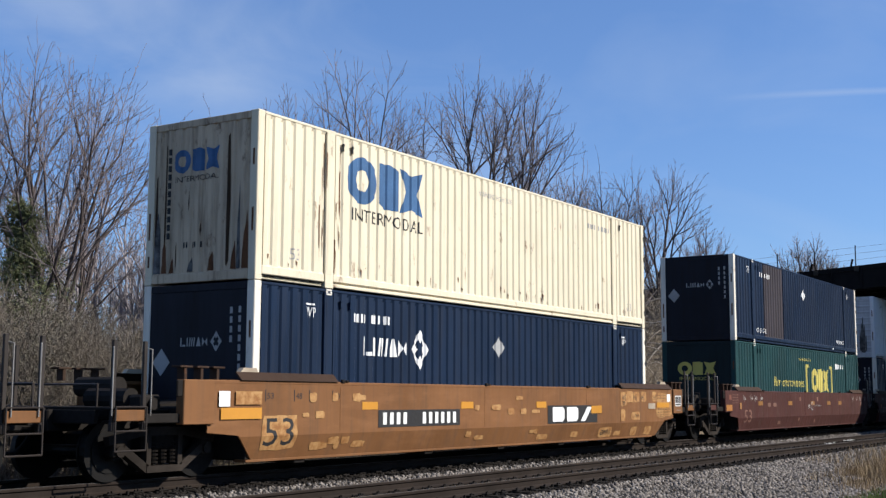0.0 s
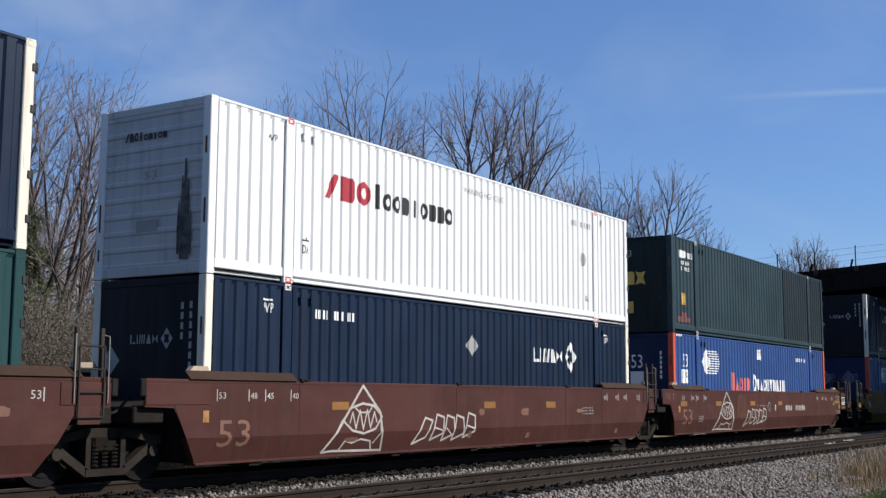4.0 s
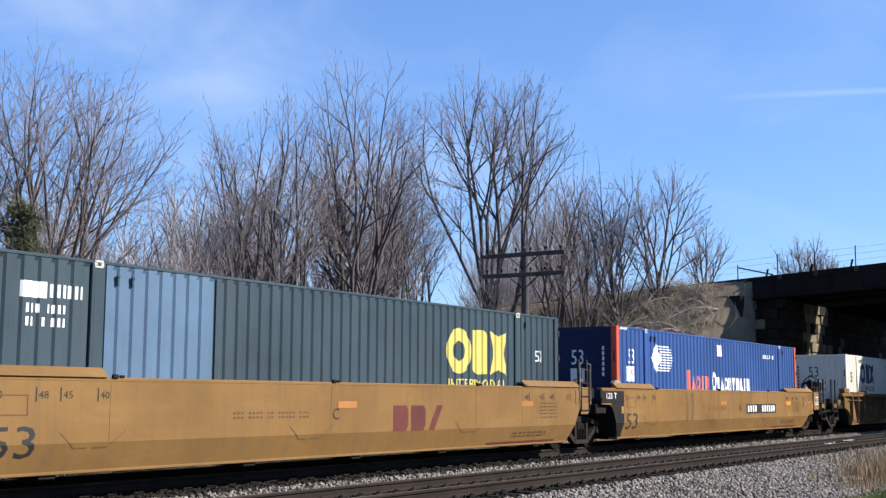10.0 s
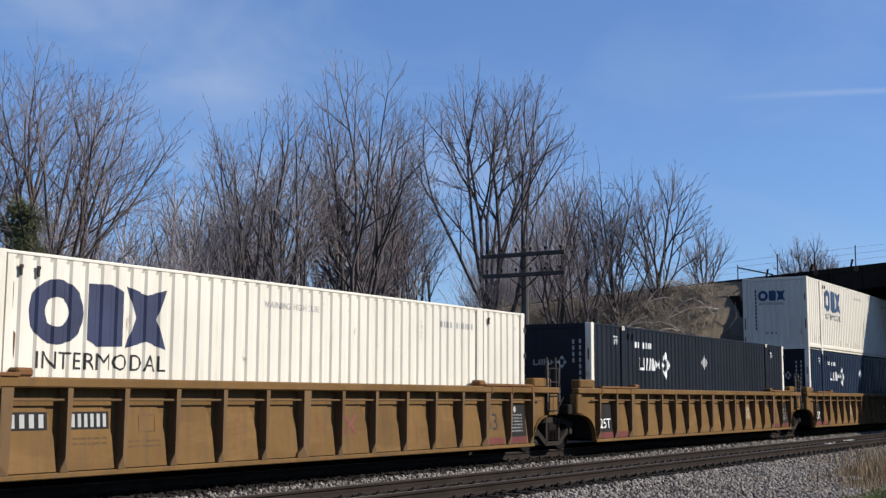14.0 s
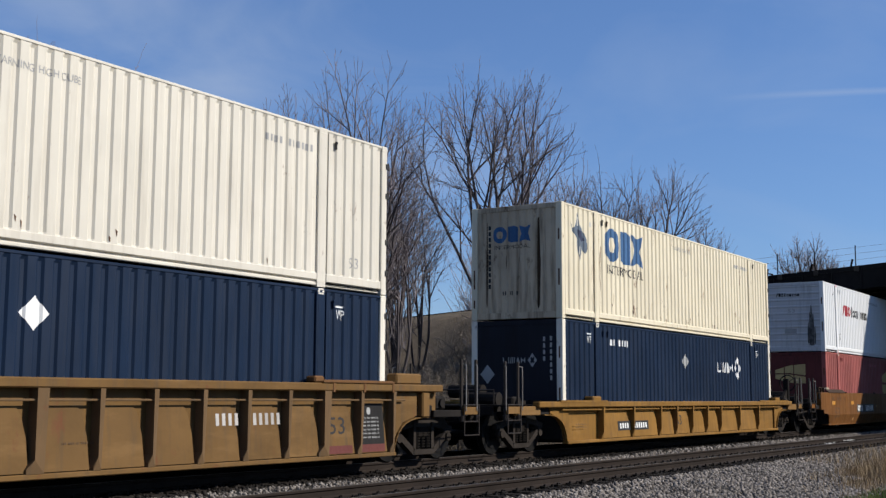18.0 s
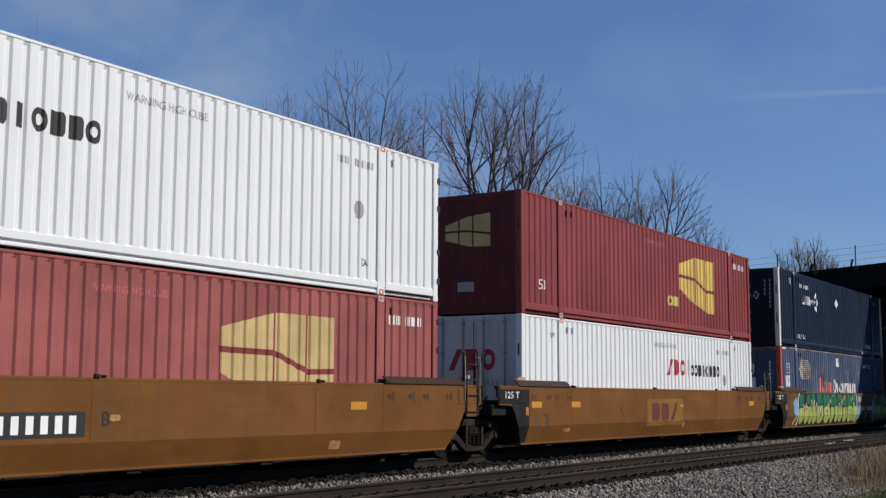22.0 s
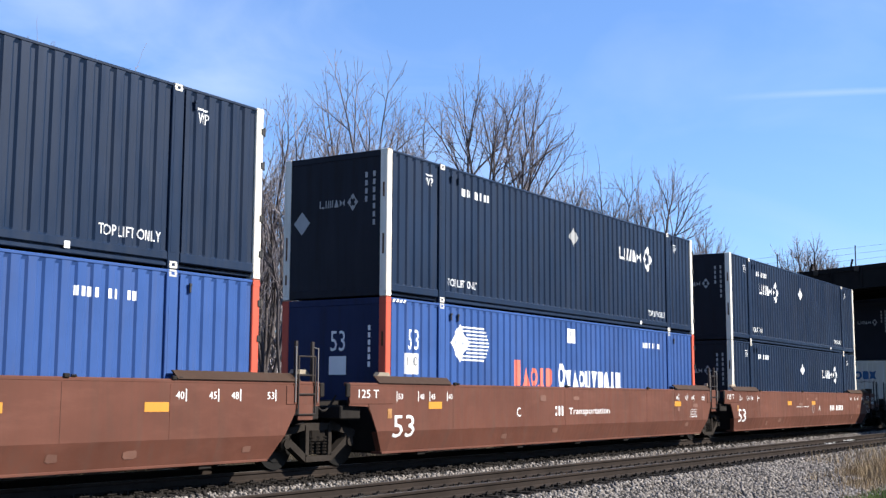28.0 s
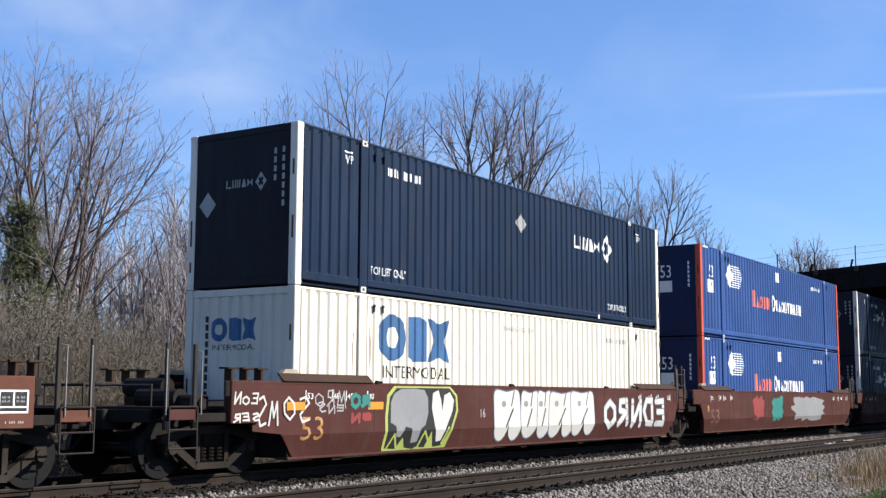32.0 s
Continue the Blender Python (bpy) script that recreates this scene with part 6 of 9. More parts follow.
def bubble(x, w, lo, hi, grow_by=0.0, lean=0.0, legs=2, dip=0.05):
    """The smooth outline of one fat sprayed form: round legs below, a soft head with a dip above."""
    h = w / 2 + grow_by
    lo, hi = lo - grow_by, hi + grow_by
    r = h / legs
    pts = []
    for k in range(legs):
        c = -h + r * (2 * k + 1)
        for i in range(9):
            a = math.pi + math.pi * i / 8
            pts.append((c + r * 0.97 * math.cos(a), lo + r * 1.15 + r * 1.15 * math.sin(a)))
        if k < legs - 1:
            pts.append((c + r, lo + r * 1.15 + (0.14 - grow_by)))
    q = min(0.3 * h, 0.16)
    for i in range(6):
        a = 0.5 * math.pi * i / 5
        pts.append((h * 0.94 - q + q * math.cos(a), hi - q + q * math.sin(a)))
    pts.append((0.0, hi - dip))
    for i in range(6):
        a = 0.5 * math.pi * (1 + i / 5)
        pts.append((-h * 0.94 + q + q * math.cos(a), hi - q + q * math.sin(a)))
    return cut_up([(x + a + lean * (b - lo), b) for a, b in pts])


def cut_up(outline):
    """Triangles that fill a hollow-sided outline."""
    tri = mathutils.geometry.tessellate_polygon([[Vector((a, b, 0.0)) for a, b in outline]])
    return [[outline[i] for i in t] for t in tri]


def drop(c, w, top, low, lean=0.0):
    """A fat lime leg: scalloped above, swelling, and narrowing to a soft foot."""
    pts = [(0.5 * w * math.cos(math.pi * i / 8), top + 0.1 * math.sin(math.pi * i / 8)) for i in range(9)]
    m = 0.45 * top + 0.55 * low
    pts += [(-0.51 * w, m), (-0.42 * w, low + 0.13), (-0.2 * w, low + 0.02), (0.04 * w, low), (0.25 * w, low + 0.05), (0.43 * w, low + 0.17), (0.52 * w, m)]
    return cut_up([(c + a + lean * (b - low), b) for a, b in pts])


def tilted(c, b, ra, rb, slope, n=14):
    """A leaning oval."""
    return [[(c + ra * math.cos(t) + slope * rb * math.sin(t), b + rb * math.sin(t)) for t in [2 * math.pi * i / n for i in range(n)]]]


def green_row(x0, x1, tag, bodies, legs, cuts, eyes, gleams, seed, lean=0.0):
    """A row of fat sprayed forms, green above and lime below, on black with a white rim. Places run from 0 to 1 along the row."""
    rnd = random.Random(seed)
    n = x1 - x0

    def at(u):
        return x0 + n * u
    rim = [(x0 - 0.12, 0.26), (x0 - 0.16, 0.8), (x0 - 0.08, 1.3), (x0 + 0.12, 1.5), (x1 + 0.02, 1.5), (x1 + 0.16, 1.2), (x1 + 0.14, 0.6), (x1 + 0.02, 0.26)]
    back = [(x0 - 0.02, 0.26), (x0 - 0.06, 0.8), (x0 + 0.03, 1.3), (x0 + 0.2, 1.47), (x1 - 0.08, 1.47), (x1 + 0.06, 1.15), (x1 + 0.04, 0.6), (x1 - 0.05, 0.26)]
    out = [("graffiti", tag + "w", limit([rim]), SPRAY_OFF, "white graffiti outline"), ("graffiti", tag + "k", limit([back]), SPRAYBLACK, "black graffiti outline")]
    for i, (u0, u1) in enumerate(bodies):
        w = n * (u1 - u0)
        out.append(("graffiti", "%sg%d" % (tag, i), limit(bubble(at(0.5 * (u0 + u1)) - lean * 0.45, w * 0.97, 0.55 + rnd.uniform(0, 0.05), 1.46 - rnd.uniform(0, 0.04), 0.0, lean + rnd.uniform(-0.06, 0.06), 1, rnd.uniform(-0.01, 0.06))), SPRAY_DG, "green graffiti fill"))
    for i, (u, w) in enumerate(legs):
        out += [("graffiti", "%so%d" % (tag, i), limit(drop(at(u) - lean * 0.3, w * n + 0.06, 0.80 + 0.1 * rnd.random(), 0.26, lean)), SPRAYBLACK, "black graffiti outline"),
                ("graffiti", "%sl%d" % (tag, i), limit(drop(at(u) - lean * 0.3, w * n * 0.96, 0.80 + 0.12 * rnd.random(), 0.29 + 0.03 * rnd.random(), lean)), SPRAY_LG, "lime graffiti fill")]
    for i, (ua, za, ub, zb, w) in enumerate(cuts):
        # wedges of black between and into the forms
        out.append(("graffiti", "%sc%d" % (tag, i), limit([[(at(ua) - 0.5 * w, za), (at(ua) + 0.5 * w, za), (at(0.5 * (ua + ub)) + 0.36 * w, 0.5 * (za + zb)), (at(ub) + 0.12 * w, zb), (at(ub) - 0.12 * w, zb), (at(0.5 * (ua + ub)) - 0.36 * w, 0.5 * (za + zb))]]), SPRAYBLACK, "black graffiti wedge"))
    for i, (u, z, ra, rb, white) in enumerate(eyes):
        out.append(("graffiti", "%se%d" % (tag, i), limit(tilted(at(u), z, ra, rb, -0.15)), SPRAYBLACK, "black graffiti hollow"))
        if white:
            out.append(("graffiti", "%si%d" % (tag, i), limit(tilted(at(u) - 0.01, z - 0.15 * rb, ra * 0.55, rb * 0.6, -0.2)), SPRAY_OFF, "white graffiti hollow"))
    for i, (u, z) in enumerate(gleams):
        out.append(("graffiti", "%sh%d" % (tag, i), tilted(at(u), z, 0.045, 0.1, 0.12, 10) + tilted(at(u) + 0.1, z + 0.09, 0.04, 0.1, 0.12, 10), INK_GOLD, "gold spray highlight"))
    return out


N_BODIES = ((0.01, 0.10), (0.17, 0.196), (0.198, 0.266), (0.285, 0.38), (0.384, 0.51), (0.517, 0.63), (0.632, 0.725), (0.728, 0.82), (0.822, 0.915), (0.918, 0.98))
N_LEGS = ((0.042, 0.082), (0.121, 0.07), (0.186, 0.063), (0.249, 0.075), (0.34, 0.125), (0.452, 0.106), (0.54, 0.064), (0.625, 0.068), (0.692, 0.064), (0.78, 0.092), (0.87, 0.085), (0.93, 0.055), (0.975, 0.06))
N_CUTS = ((0.094, 1.46, 0.078, 0.9, 0.2), (0.112, 1.47, 0.112, 0.8, 0.26), (0.195, 1.47, 0.192, 0.75, 0.12), (0.27, 1.47, 0.262, 0.7, 0.2), (0.382, 1.47, 0.39, 0.35, 0.16), (0.50, 1.12, 0.435, 1.1, 0.14), (0.513, 1.47, 0.51, 0.6, 0.12), (0.565, 1.47, 0.575, 0.95, 0.17), (0.63, 1.47, 0.635, 0.6, 0.1), (0.727, 1.47, 0.722, 0.6, 0.1), (0.805, 1.1, 0.75, 1.14, 0.1), (0.822, 1.47, 0.815, 0.6, 0.1), (0.9, 1.14, 0.85, 1.12, 0.1), (0.917, 1.47, 0.912, 0.5, 0.09))
N_EYES = ((0.076, 0.98, 0.1, 0.17, True), (0.15, 1.25, 0.3, 0.26, False), (0.199, 1.16, 0.07, 0.25, True), (0.276, 1.05, 0.07, 0.2, True), (0.338, 0.88, 0.13, 0.26, True), (0.446, 0.72, 0.1, 0.15, True), (0.512, 1.2, 0.09, 0.17, True), (0.566, 1.42, 0.06, 0.07, True), (0.678, 1.02, 0.1, 0.24, True), (0.782, 0.74, 0.1, 0.13, True), (0.87, 0.72, 0.1, 0.13, True), (0.942, 1.08, 0.09, 0.17, True))
N_GLEAMS = ((0.1, 0.92), (0.226, 1.06), (0.46, 0.92), (0.712, 1.1), (0.76, 1.28), (0.91, 1.22))
M_BODIES = ((0.02, 0.24), (0.26, 0.43), (0.45, 0.62), (0.64, 0.8), (0.82, 0.97))
M_LEGS = ((0.07, 0.12), (0.22, 0.16), (0.4, 0.15), (0.54, 0.09), (0.68, 0.1), (0.79, 0.12), (0.93, 0.15))
M_CUTS = ((0.1, 1.3, 0.15, 0.6, 0.12), (0.19, 1.46, 0.14, 0.95, 0.14), (0.25, 1.46, 0.3, 0.4, 0.1), (0.42, 1.1, 0.33, 1.05, 0.12), (0.44, 1.46, 0.46, 0.5, 0.1), (0.6, 0.9, 0.53, 0.5, 0.12), (0.63, 1.46, 0.65, 0.45, 0.1), (0.81, 1.46, 0.83, 0.5, 0.1))
M_EYES = ((0.36, 0.72, 0.08, 0.14, False), (0.56, 1.1, 0.07, 0.18, True), (0.74, 1.16, 0.06, 0.13, True), (0.9, 1.0, 0.08, 0.22, True))
M_GLEAMS = ((0.37, 1.3), (0.56, 1.15), (0.88, 1.3))


def silver_row(x0, x1, widths, seed, tag, lo=0.3, hi=1.44):
    """Broad silver white forms that run into one another, parted by thin grey lines."""
    rnd = random.Random(seed)
    k = (x1 - x0) / sum(widths)
    x = x0
    out = []
    for i, w in enumerate(widths):
        c, ww, l, h, ln = x + 0.5 * w * k, w * k * 1.1, lo + rnd.uniform(0, 0.06), hi - rnd.uniform(0, 0.06), rnd.uniform(-0.12, 0.12)
        out += [("graffiti", "%sk%d" % (tag, i), limit(bubble(c, ww, l, h, 0.03, ln, 2 if w > 0.8 else 1)), SPRAY_SMOKE, "grey graffiti outline"), ("graffiti", "%sf%d" % (tag, i), limit(bubble(c, ww, l, h, 0.0, ln, 2 if w > 0.8 else 1)), SPRAY_OFF, "silver white graffiti fill"),
                ("graffiti", "%sd%d" % (tag, i), limit(stroke([(c - 0.1 * ww, 0.62), (c + 0.16 * ww, 1.0)], 0.05) + stroke([(c + 0.1 * ww, 1.08), (c + 0.2 * ww, 1.4)], 0.04)), INK_B, "dark graffiti line"),
                ("graffiti", "%ss%d" % (tag, i), disc(c - 0.18 * ww, 1.12, 0.1, 0.07, 12), SPRAY_GR, "grey spray spot")]
        x += w * k
    return out


def white_row(x0, x1, order, seed, tag, lo=0.4, hi=1.32, mat=SPRAY_OFF, wide=0.3):
    out = []
    for i, ls in enumerate(forms(x0, x1, lo, hi, order, seed)):
        out += [("graffiti", "%sf%d" % (tag, i), fat(ls, wide + 0.05), SPRAY_SMOKE, "grey graffiti outline"), ("graffiti", "%sl%d" % (tag, i), fat(ls, wide), mat, "silver white graffiti fill")]
    return out


BEAST = [("graffiti", "BEo", cut_up([(2.46, 0.3), (2.44, 0.9), (2.5, 1.3), (2.72, 1.465), (4.7, 1.47), (4.96, 1.3), (5.0, 0.98), (4.82, 0.66), (4.66, 0.26), (2.5, 0.25)]), SPRAY_LG, "lime graffiti outline"),
         ("graffiti", "BEk", cut_up([(2.54, 0.3), (2.52, 0.9), (2.58, 1.26), (2.8, 1.43), (4.66, 1.44), (4.9, 1.28), (4.93, 1.0), (4.74, 0.66), (4.5, 0.3), (4.2, 0.28), (4.04, 0.6), (3.9, 0.28), (3.6, 0.3), (3.5, 0.26), (3.2, 0.3), (3.08, 0.5), (2.9, 0.28)]), INK_B, "black graffiti shape"),
         ("graffiti", "BEg", cut_up([(2.62, 0.78), (2.62, 1.16), (2.72, 1.32), (2.95, 1.41), (3.35, 1.42), (3.75, 1.4), (3.88, 1.25), (3.9, 0.95), (3.8, 0.72), (3.64, 0.64), (3.6, 0.4), (3.38, 0.38), (3.34, 0.66), (3.12, 0.7), (2.98, 0.5), (2.84, 0.52), (2.8, 0.72)]), SPRAY_GR, "grey graffiti animal shape"),
         ("graffiti", "BEw", cut_up([(4.02, 1.05), (4.06, 1.34), (4.26, 1.4), (4.36, 1.2), (4.4, 0.98), (4.48, 1.3), (4.68, 1.36), (4.84, 1.2), (4.78, 0.98), (4.56, 0.66), (4.44, 0.4), (4.28, 0.38), (4.14, 0.7)]), SPRAY_OFF, "white graffiti shape"),
         ("graffiti", "BEl", limit(stroke([(2.62, 0.3), (2.78, 0.56), (2.92, 0.32)], 0.05) + stroke([(3.66, 0.3), (3.8, 0.6), (3.98, 0.42)], 0.05) + stroke([(4.5, 0.34), (4.66, 0.66)], 0.05)), SPRAY_LG, "lime graffiti line")]
SCRAWL = [("graffiti", "SC%d" % k, fat([p for ls in forms(x0, x1, lo, hi, order, 80 + k) for p in ls], w), mat, "white scrawl")
          for k, (x0, x1, lo, hi, order, w, mat) in enumerate(((-1.75, -1.15, 1.1, 1.36, (6, 3, 1), 0.03, SPRAY_OFF), (-1.75, -1.1, 0.82, 1.04, (5, 1, 4), 0.03, SPRAY_OFF), (-1.15, -0.6, 0.72, 1.3, (4, 2), 0.04, SPRAY_OFF), (-0.5, 0.25, 0.8, 1.32, (3, 4), 0.04, SPRAY_OFF),
                                                                (0.35, 1.25, 1.02, 1.4, (3, 5, 2), 0.028, INK_G), (0.45, 1.2, 0.95, 1.2, (4, 6, 1), 0.028, INK_G)))]
SCRAWL += [("graffiti", "SCt%d" % k, fat([p for ls in forms(1.35, 2.0, lo, hi, order, 90 + k) for p in ls], 0.08), mat, lab) for k, (lo, hi, order, mat, lab) in enumerate(((1.05, 1.34, (3, 5), SPRAY_TEAL, "teal scrawl"), (0.8, 0.96, (6, 4), RED, "red scrawl")))]

def bay_stencils(x, tag, z=0.78):
    return [("size_mark", "BS%s" % tag, words_at("20", x, z + 0.15, 0.11, 0.18) + words_at("40", x, z, 0.11, 0.18), INK_B, "")]


def cross_mark(x, z, tag):
    return [("logo", tag, stroke([(x, z), (x + 0.3, z + 0.3)], 0.09) + stroke([(x, z + 0.3), (x + 0.3, z)], 0.09), FADEDRED, "faded red plain shape")]


def white_bars(x, tag):
    return [("worn_bar", "WB%s%d" % (tag, i), rect(x + 0.085 * i, x + 0.035 + 0.085 * i + 0.02 * (i % 2), 0.58, 0.98), WORNWHITE, "worn white bar") for i in range(7)]


def end_notice(tag):
    return [("number_panel", tag, rect(15.12, 15.95, 0.26, 1.14), CHARCOAL, "charcoal panel"), ("fine_print", tag + "p", [q for i in range(6) for q in bars(15.28, 15.8, 0.86 - 0.07 * i, 0.89 - 0.07 * i, "xxxx xxx xxxxx xx")] + disc(15.5, 1.0, 0.06, 0.07, 10), INK_G, "pale fine print"),
            ("warning_panel", tag + "r", rect(15.12, 15.95, 0.26, 0.4) + rect(14.2, 14.95, 0.26, 0.4), INK_MAROON, "dull red warning panel")]


CARS = [
    ("Z", "smooth", OCHRE_A, "c", "c", consolidated(), dict(label="orange brown steel well car, worn paint", ink=INK_B)),
    ("A", "smooth", OCHRE_A, "c", "c", big53(0.1, 0.45, 0.46, INK_B) + number_board(3.25, 6.1, 0.7, 1.02) + [("number_board", "AT", rect(9.95, 12.6, 0.66, 1.08), INK_B, "black board"), ("logo", "ATb", mark_blocks(10.2, 12.4, 0.7, 1.04, "BBZ"), INK_W, "white plain shapes")]
     + reflectors((2.75, 6.15, 9.4)) + [("paint_patch", "A53", [blob(0.02, 0.95, 0.36, 0.98, 71, 16, 0.1)], PATCH, "pale patch"), ("size_number", "A53b", words_at("53", 0.1, 0.45, 0.46, 0.74), INK_B, "stencilled numerals")] + patches(3, 26, PATCH, 1.0, 5.0, ((3.2, 6.2),)) + patches(23, 10, PATCH, 6.4, 9.6) + consolidated() + [("paint_patch", "AY", rect(-0.95, 0.0, 0.9, 1.08), REFLECTOR, "yellow patch")] + [("number_panel", "AW", rect(-1.0, -0.75, 1.1, 1.34), INK_W, "white panel")] + [("notice_panel", "ANP", rect(-0.62, 0.0, 1.13, 1.34), PATCH, "pale notice panel")] + letter("20", CL - 2.03, 1.07, 0.115, INK_B, 0.17) + letter("L 73-4", CL - 1.38, 0.75, 0.09, INK_B, 0.4) + letter("GWF13", CL - 3.24, 0.33, 0.13, INK_B, 0.56) + [("reflector", "AYR", rect(CL - 3.9, CL - 3.3, 0.88, 1.07) + rect(CL + 0.27, CL + 1.15, 1.0, 1.14), REFLECTOR, "yellow patch"), ("number_panel", "AWR", rect(CL + 1.0, CL + 1.22, 1.16, 1.37), INK_W, "white panel"), ("worn_panel", "AWP", rect(CL - 0.33, CL + 0.14, 0.97, 1.12), WORNWHITE, "rubbed pale panel"), ("fine_print", "AFP", [q for i in range(6) for q in bars(CL + 0.3, CL + (0.95 if i < 2 else 1.2), (1.32, 1.24, 0.94, 0.86, 0.79, 0.74)[i], (1.35, 1.27, 0.97, 0.89, 0.815, 0.765)[i], "xxx xxxx xx xxxxx xxx")], FINE_D, "worn fine print")], dict(label="orange brown steel well car with patched paint", ink=INK_B, under=a_patches())),
    ("B", "smooth", MAROON, "c", "j", big53(0.15, 0.47, 0.42, PATCH_D) + reflectors((1.6, 5.0, 7.9, 10.2, 11.9), 1.1, REFLECTOR_DULL) + letter("A", 7.55, 0.88, 0.2) + [("seal_mark", "BR", ring(8.05, 0.98, 0.14, 0.17, 0.82, 16), INK_G, "")] + small_print(8.4, 0.98, INK_G, 1, 1.0) + patches(4, 8, PATCH_D) + [("reflector", "BO", rect(-1.73, -1.18, 0.87, 1.06), FADEDORANGE, "faded orange panel"), ("seal_mark", "BOs", rect(-1.46, -1.24, 1.22, 1.38), FADEDRED, "dull red mark"), ("fine_print", "BOl", [q for i in range(4) for q in bars(-1.04, -0.5, 1.36 - 0.085 * i, 1.395 - 0.085 * i, "xxx xx xxxx xxx")], PATCH_D, "worn stencilled lines"), ("sticker", "BOk", rect(-0.32, -0.16, 0.92, 1.12), PATCH, "small pale sticker")], dict(label="maroon brown steel well car, leading unit of a set", ink=CHALK)),
    ("C", "smooth", MAROON, "j", "j", big53(0.15, 0.47, 0.42, PATCH_D) + reflectors((3.0, 8.2, 11.0), 1.1, REFLECTOR_DULL) + tri_tag(0.0) + patches(5, 8, PATCH_D) + small_print(12.9, 1.0, INK_G), dict(label="maroon brown well car with white outline graffiti", ink=CHALK)),
    ("D", "smooth", MAROON, "j", "c", big53(0.15, 0.5, 0.44, PATCH_D) + plate125(PATCH_D) + reflectors((0.0, 2.93, 6.2, 9.2), 1.1, REFLECTOR_DULL) + tri_tag(0.0) + [("number_mark", "DBN", bars(10.05, 12.5, 0.84, 1.02, "xxxx  xxxxxx"), CHALK, "white bars")] + letter("B", 8.85, 0.86, 0.18) + [("seal_mark", "DR", ring(8.2, 0.98, 0.13, 0.16, 0.82, 16), INK_G, ""), ("worn_seal", "DRS", disc(5.3, 0.98, 0.5, 0.42, 24), SEALFADE, "faded round seal")] + small_print(6.9, 1.0, INK_G, 1, 1.2) + small_print(1.4, 0.7, INK_G, 3, 0.4) + consolidated() + end_print(CHALK, REFLECTOR_DULL, "DEP"), dict(label="maroon brown well car with white outline graffiti", brake_end="R", ink=CHALK)),
    ("E", "smooth", OCHRE_E, "c", "j", big53(0.12, 0.44, 0.42, INK_B) + number_board(3.3, 6.4, 0.74, 1.06, tag="NE") + letter("A", 8.6, 0.86, 0.2, INK_B) + small_print(9.5, 1.0, INK_B, 2, 1.6) + SIDE_MARKS[:-1] + [("fine_print", "EOl", [q for i in range(4) for q in bars(-1.04, -0.1, 1.33 - 0.085 * i, 1.36 - 0.085 * i, ("xxxx xxx xxxxxx xxx xxxx", "xxx xxxxxxx xx xxxxx", "xxxxxxx xxx xxxx", "xxxx xx")[i])], FINE_D, "worn stencilled lines"), ("number_panel", "EOw", rect(-1.0, -0.84, 0.9, 1.1), INK_W, "white panel"), ("reflector", "EOr", rect(-1.64, -1.26, 1.28, 1.42) + rect(0.75, 1.25, 1.12, 1.22), FADEDORANGE, "faded orange reflector"), ("number_panel", "EOp", rect(-1.48, -1.16, 1.06, 1.2), INK_G, "pale panel"), ("fine_print", "EOd", bars(-1.02, -0.7, 1.4, 1.47, "xxxx xx"), INK_W, "white stencil")], dict(label="ochre yellow steel well car, leading unit of a set", ink=INK_B, plate_mat=OCHRE_E)),
    ("F", "smooth", OCHRE_E, "j", "j", big53(0.12, 0.44, 0.42, INK_B) + plate125() + letter("C", 7.15, 0.86, 0.2, INK_B) + [("logo", "FT", mark_blocks(9.0, 10.8, 0.62, 1.1, "BBZ"), INK_MAROON, "dark red plain shapes")] + small_print(4.6, 0.98, INK_B, 2, 1.9) + SIDE_MARKS, dict(label="ochre yellow steel well car, middle unit of a set", ink=INK_B, plate_mat=OCHRE_E, end_plate=CHARCOAL)),
    ("G", "smooth", OCHRE_G, "j", "c", big53(0.12, 0.44, 0.42, INK_B) + plate125() + letter("B", 9.1, 0.86, 0.2, INK_B) + number_board(9.75, 12.9, 0.77, 1.08, tag="NG") + small_print(6.2, 0.98, INK_B, 2, 1.6) + SIDE_MARKS + SMEARS + reflectors((14.2,)) + consolidated() + end_print(INK_B, REFLECTOR_DULL, "GEP"), dict(label="ochre yellow steel well car with sooty smears", ink=INK_B, plate_mat=OCHRE_G, end_plate=CHARCOAL, brake_end="R")),
]
